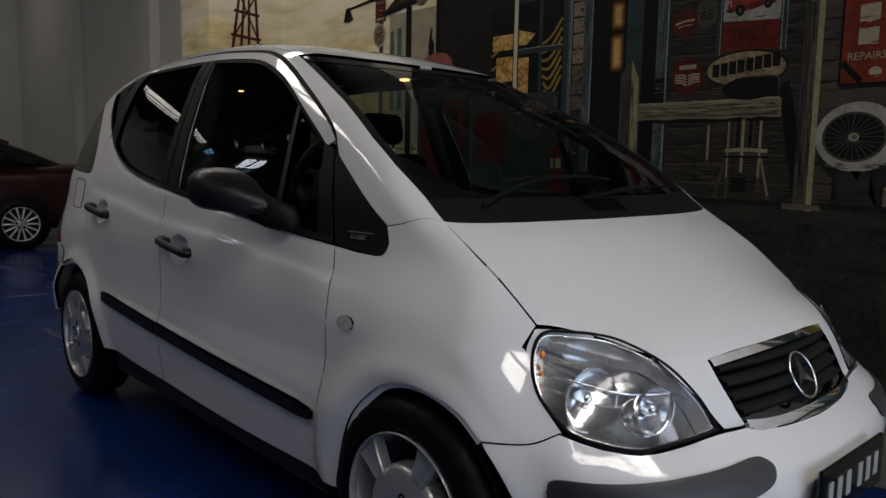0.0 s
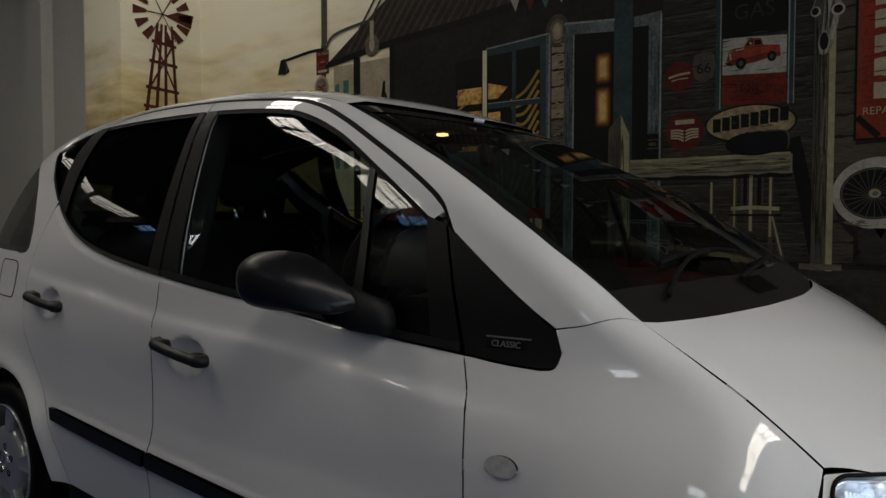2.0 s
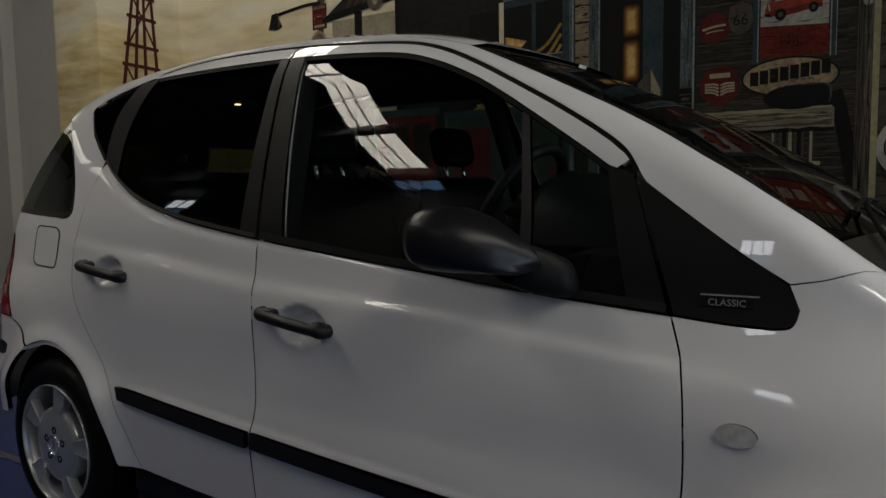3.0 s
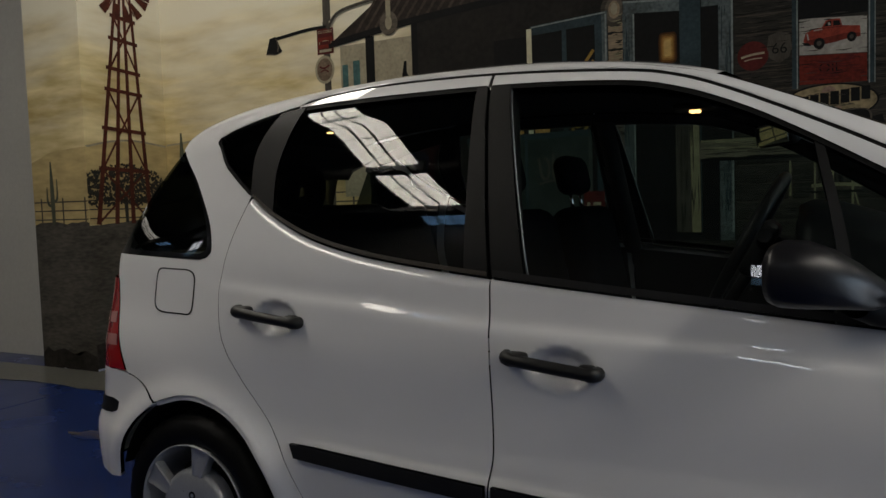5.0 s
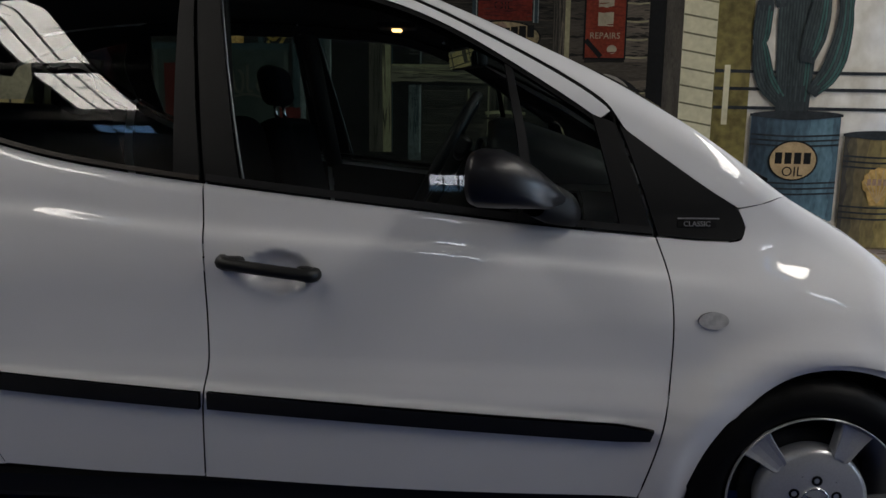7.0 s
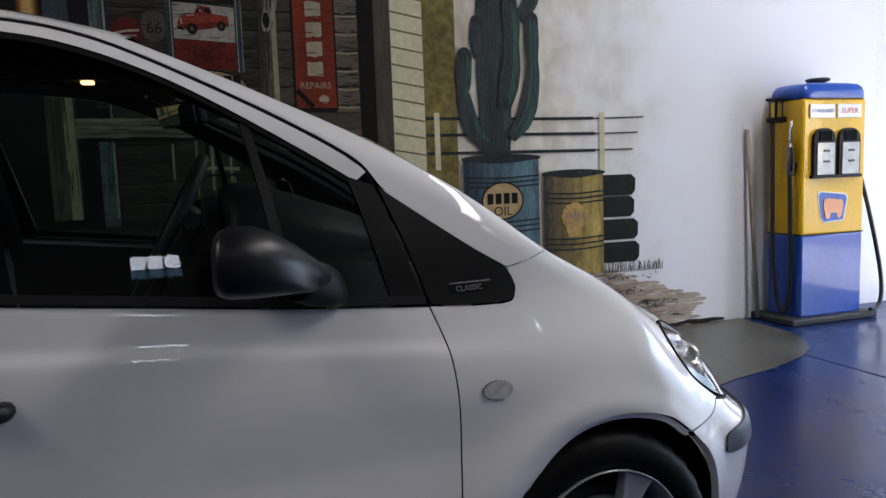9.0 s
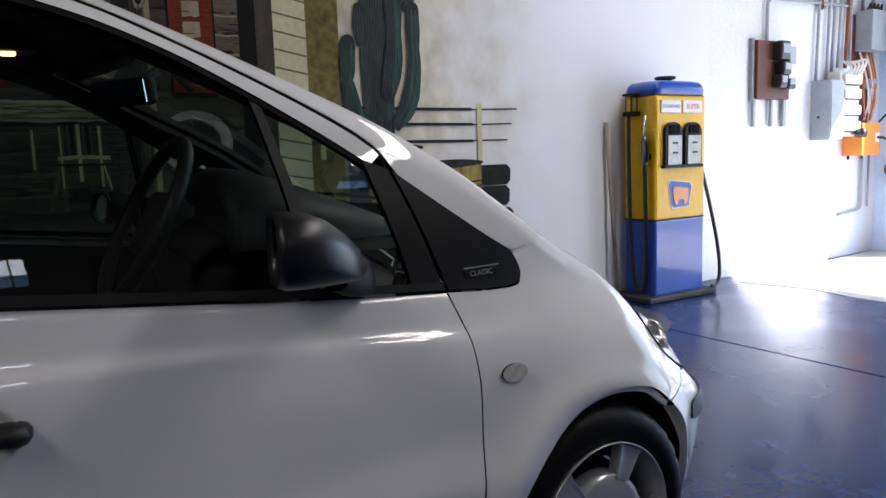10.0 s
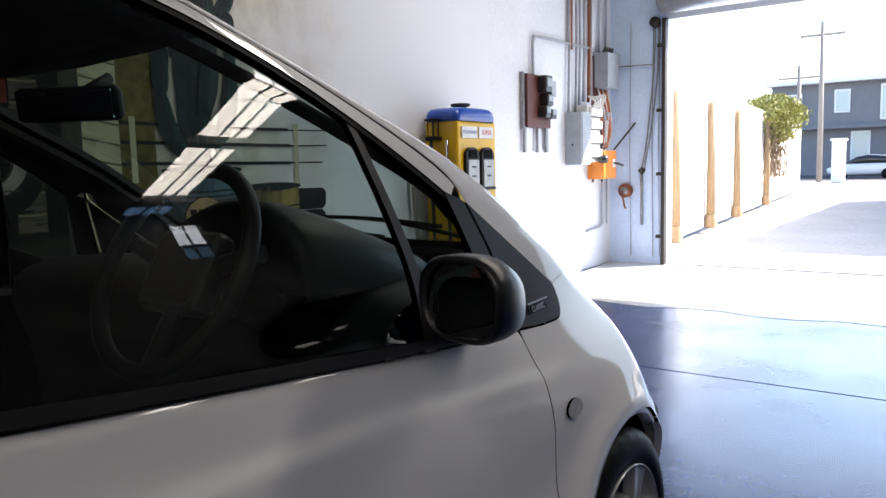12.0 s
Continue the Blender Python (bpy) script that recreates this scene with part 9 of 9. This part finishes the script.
# ---- the dark red car ----
PAINT_RED = material("dark_red_paint", (0.020, 0.0025, 0.0025), 0.4, spec=0.2, coat=0.7, grain=0.05, scale=2)
red = thing("saloon_car", "dark red saloon car parked with its tail to the wall", "car", (-8.52, -0.93, 0), -90)


def loft(name, stations, mat, parent, label="", n=24):
    """A closed body through oval stations (x, half width, low, high, squareness)."""
    bm = bmesh.new()
    rings = []
    for x, w, lo, hi, sq in stations:
        ring = []
        for a in np.linspace(0, 2 * math.pi, n + 1)[:-1]:
            c, s = math.cos(a), math.sin(a)
            ring.append(bm.verts.new((x, w * np.sign(c) * abs(c) ** sq, (lo + hi) / 2 + (hi - lo) / 2 * np.sign(s) * abs(s) ** sq)))
        rings.append(ring)
    for a, b in zip(rings, rings[1:]):
        for k in range(n):
            bm.faces.new((a[k], a[(k + 1) % n], b[(k + 1) % n], b[k])).smooth = True
    bm.faces.new(rings[0][::-1])
    bm.faces.new(rings[-1])
    return part(name, bm, mat, parent, label)


loft("body_shell", [(-2.33, 0.66, 0.34, 0.90, 0.42), (-2.28, 0.80, 0.27, 1.02, 0.38), (-2.10, 0.86, 0.22, 1.05, 0.36), (-1.6, 0.895, 0.20, 1.03, 0.36), (-0.5, 0.90, 0.19, 0.98, 0.36), (0.8, 0.90, 0.19, 0.95, 0.36), (1.5, 0.88, 0.20, 0.88, 0.38), (2.05, 0.82, 0.22, 0.76, 0.42), (2.28, 0.62, 0.28, 0.66, 0.5)], PAINT_RED, red, "", 32)
loft("cabin", [(-1.95, 0.55, 0.95, 1.05, 0.5), (-1.55, 0.66, 0.93, 1.22, 0.45), (-1.0, 0.68, 0.93, 1.42, 0.42), (-0.2, 0.68, 0.92, 1.46, 0.42), (0.35, 0.66, 0.90, 1.38, 0.45), (1.05, 0.62, 0.88, 0.97, 0.5)], GLOSS_BLACK, red, "dark cabin glass")
loft("roof_panel", [(-1.35, 0.50, 1.25, 1.33, 0.5), (-1.0, 0.60, 1.36, 1.435, 0.5), (-0.2, 0.61, 1.40, 1.475, 0.5), (0.30, 0.56, 1.34, 1.40, 0.5)], PAINT_RED, red)
for s in (-1, 1):
    part("tail_lamp", box((-2.20, s * 0.74, 0.86), (0.20, 0.22, 0.16), 0.04), RED_LENS, red)
    for x in (-1.35, 1.38):
        part("wheel_opening", lathe([(0.0, 0.905 * s), (0.345, 0.905 * s), (0.352, 0.88 * s)], 36, "y", (x, 0, 0.325)), SEAL, red)
        car_wheel(red, (x, s * 0.850, 0.31), s, "many")
part("rear_bumper_seam", box((-2.30, 0, 0.52), (0.10, 1.40, 0.012), 0.003), SEAL, red)
part("side_seam", box((-1.02, 0.897, 0.70), (0.006, 0.012, 0.44)), SEAL, red)

# ---- outside ----
RENDER_WALL = material("white_rendered_wall", (0.78, 0.76, 0.72), 0.8, grain=0.15, scale=1.2, fine=20, bump=0.1)
# dark so that the car's fender mirrors less brightness
SHADE_BLOCK = material("dark_brickwork", (0.085, 0.075, 0.070), 0.85, grain=0.35, scale=3, fine=25, bump=0.1)
TIMBER = material("timber_post", (0.42, 0.28, 0.15), 0.75, grain=0.35, scale=7, fine=50, stretch=(4, 4, 0.5))
def lane(x):
    return 2.28 + (x - 11.0) * 0.085


bm = bmesh.new()
lw = []
for x in (8.72, 14.0, 20.0, 27.0, 32.0):
    lw.append([bm.verts.new((x, lane(x) + dy, z)) for dy, z in ((0.10, 0), (0.10, 2.55), (0.30, 2.55), (0.30, 0))])
for a, b in zip(lw, lw[1:]):
    for k in range(3):
        bm.faces.new((a[k], a[k + 1], b[k + 1], b[k]))
bm.faces.new(lw[0])
bm.faces.new(lw[-1])
tagged(part("lane_wall", bm, RENDER_WALL), "white rendered wall along the lane outside", "wall", "", "structure")
# unseen block, added to shade the lane and darken reflections in the car
slab("neighbour_building", 16.0, 30.0, -9.0, -2.75, -0.1, 5.0, SHADE_BLOCK, "unseen dark block added to shade the lane", "structure", "building", 0.03)
post = thing("timber_post", "rough timber post standing against the lane wall", "post", (11.08, lane(11.08), 0), 0, "posts in the lane")
part("post_shaft", tube([(0, 0, -0.02), (0.01, 0, 1.2), (0.0, 0.01, 2.30)], [0.085, 0.078, 0.070], 10), TIMBER, post, "", True)
part("post_foot", lathe([(0.12, 0.0), (0.115, 0.10), (0.09, 0.24)], 12, "z"), TIMBER, post)
for x in (13.85, 16.73, 21.5):
    copy_thing(post, pose(x, lane(x), 0, 0, 0, 40 * x % 90))

# overhanging bush
BUSH = material("sunlit_foliage", (0.33, 0.32, 0.075), 0.7, grain=0.5, scale=6, fine=30)
bush = thing("bush", "overgrown yellow-green bush hanging over the lane wall", "bush", (22.5, lane(22.5) + 0.1, 0))
part("stem", tube([(0, 0.1, 0), (0.05, 0.05, 1.2), (0.0, 0.0, 2.2)], [0.09, 0.07, 0.04], 8), TIMBER, bush)
rb2 = random.Random(11)
V, F = [], []
for i in range(4200):
    a, b, r = rb2.uniform(0, 2 * math.pi), math.acos(rb2.uniform(-1, 1)), rb2.random() ** 0.4
    c = Vector((1.5 * r * math.sin(b) * math.cos(a), 0.85 * r * math.sin(b) * math.sin(a) - 0.1, 2.45 + 0.62 * r * math.cos(b) * (1.3 if math.cos(b) < 0 else 1)))
    c += Vector((0.12 * math.sin(7 * c.z + i % 5), 0.1 * math.cos(6 * c.x), 0))
    m = Euler((rb2.uniform(0, 6), rb2.uniform(0, 6), rb2.uniform(0, 6))).to_matrix()
    at_ = len(V)
    V += [tuple(c + m @ Vector(p)) for p in ((-0.07, 0, 0), (0, -0.028, 0.01), (0.07, 0, 0), (0, 0.028, 0.01))]
    F.append((at_, at_ + 1, at_ + 2, at_ + 3))
me = bpy.data.meshes.new("crown")
me.from_pydata(V, [], F)
part("crown", me, BUSH, bush)
V, F = [], []
for i in range(1100):
    c = Vector((rb2.gauss(0, 0.55), rb2.gauss(-0.12, 0.18), rb2.uniform(0.75, 2.25)))
    m = Euler((rb2.uniform(0, 6), rb2.uniform(1.2, 1.9), rb2.uniform(0, 6))).to_matrix()
    at_ = len(V)
    V += [tuple(c + m @ Vector(p)) for p in ((-0.12, 0, 0), (0, -0.016, 0.01), (0.12, 0, 0), (0, 0.016, 0.01))]
    F.append((at_, at_ + 1, at_ + 2, at_ + 3))
me = bpy.data.meshes.new("dry_stems")
me.from_pydata(V, [], F)
part("dry_stems", me, material("dry_brown_stems", (0.30, 0.22, 0.14), 0.8, grain=0.4, scale=8), bush, "dry brown hanging stems")

# power poles, house and parked car across the road
ROAD = material("asphalt", (0.06, 0.06, 0.062), 0.85, grain=0.3, scale=0.8, fine=20)
tagged(part("road", box((52, 0, -0.105), (9.0, 160, 0.02)), ROAD), "grey asphalt street beyond the lane", "road", "", "structure")
POLE = material("weathered_pole", (0.30, 0.26, 0.22), 0.8, grain=0.3, scale=5, stretch=(4, 4, 0.4))
pp = thing("power_pole", "tall weathered timber power pole at the street", "power pole", (45.0, 5.45, -0.1), 0, "power poles")
part("pole_shaft", tube([(0, 0, 0), (0, 0.05, 8.6)], [0.15, 0.10], 10), POLE, pp, "", True)
part("cross_arm", box((0, 0.05, 7.9), (0.12, 2.2, 0.14), 0.01), POLE, pp)
copy_thing(pp, pose(47.0, 6.9, -2.1))
HOUSE = material("dark_grey_cladding", (0.16, 0.165, 0.18), 0.7, grain=0.15, scale=1.5, fine=12)
HOUSE_TRIM = material("white_trim", (0.70, 0.70, 0.68), 0.6, grain=0.05)
house = thing("house", "dark grey two-storey house with white-framed windows", "house", (62.0, 1.0, 0))
part("house_wall", box((0, 0, 3.1), (7.0, 19.6, 6.6), 0.02), HOUSE, house)
part("roof_edge", box((-0.3, 0, 6.5), (8.0, 20.2, 0.28), 0.03), HOUSE_TRIM, house)
part("balcony_band", box((-3.9, 0, 3.3), (1.0, 19.6, 0.22), 0.02), HOUSE, house)
part("upper_storey", box((0.5, -3.0, 8.2), (6.0, 9.0, 3.4), 0.02), material("blue_grey_cladding", (0.22, 0.28, 0.40), 0.7, grain=0.1, scale=1), house)
WINDOW_DAY = material("house_window", (0.40, 0.46, 0.46), 0.05, coat=0.5)
for y, z, w, h in ((8.4, 5.0, 1.3, 1.5), (5.2, 5.1, 1.0, 1.6), (1.2, 4.9, 3.4, 2.4), (-4.5, 4.9, 3.0, 2.2), (4.0, 1.9, 1.2, 2.2), (1.5, 1.9, 1.2, 2.2), (-4.0, 1.9, 2.0, 2.0)):
    wd = part("house_window", box((-3.55, y, z), (0.12, w, h), 0.02), HOUSE_TRIM, house)
    part("pane", box((-3.62, y, z), (0.04, w - 0.25, h - 0.25)), WINDOW_DAY, wd)
part("front_fence", box((-5.0, 0, 0.5), (0.15, 20.0, 1.0), 0.02), HOUSE, house)
SILVER = material("silver_paint", (0.62, 0.63, 0.64), 0.25, coat=1.0)
pc = thing("parked_car", "white hatchback parked across the street", "car", (52.0, 4.0, -0.09), 90)
loft("body_shell", [(-2.0, 0.70, 0.35, 0.85, 0.45), (-1.8, 0.85, 0.25, 0.95, 0.4), (-0.5, 0.88, 0.2, 0.95, 0.38), (0.8, 0.88, 0.2, 0.92, 0.38), (1.6, 0.84, 0.22, 0.80, 0.42), (2.0, 0.66, 0.3, 0.66, 0.5)], SILVER, pc)
loft("cabin", [(-1.7, 0.6, 0.88, 1.0, 0.5), (-1.2, 0.70, 0.86, 1.36, 0.45), (-0.2, 0.72, 0.86, 1.46, 0.42), (0.4, 0.68, 0.86, 1.34, 0.45), (1.0, 0.62, 0.84, 0.95, 0.5)], GLOSS_BLACK, pc)
loft("roof_panel", [(-1.4, 0.55, 1.30, 1.37, 0.5), (-0.2, 0.62, 1.42, 1.475, 0.5), (0.35, 0.58, 1.31, 1.37, 0.5)], SILVER, pc)
for s in (-1, 1):
    for x in (-1.25, 1.25):
        part("wheel", lathe([(0.0, s * 0.90), (0.20, s * 0.90), (0.22, s * 0.885), (0.30, s * 0.89), (0.31, s * 0.80)], 24, "y", (x, 0, 0.30)), RUBBER, pc)
gp = thing("gate_pillar", "white rendered gate pillar at the end of the lane", "gate pillar", (44.0, 4.4, -0.1))
part("pillar_shaft", box((0, 0, 1.1), (0.6, 0.6, 2.2), 0.03), RENDER_WALL, gp)
part("pillar_cap", box((0, 0, 2.25), (0.75, 0.75, 0.14), 0.03), RENDER_WALL, gp)
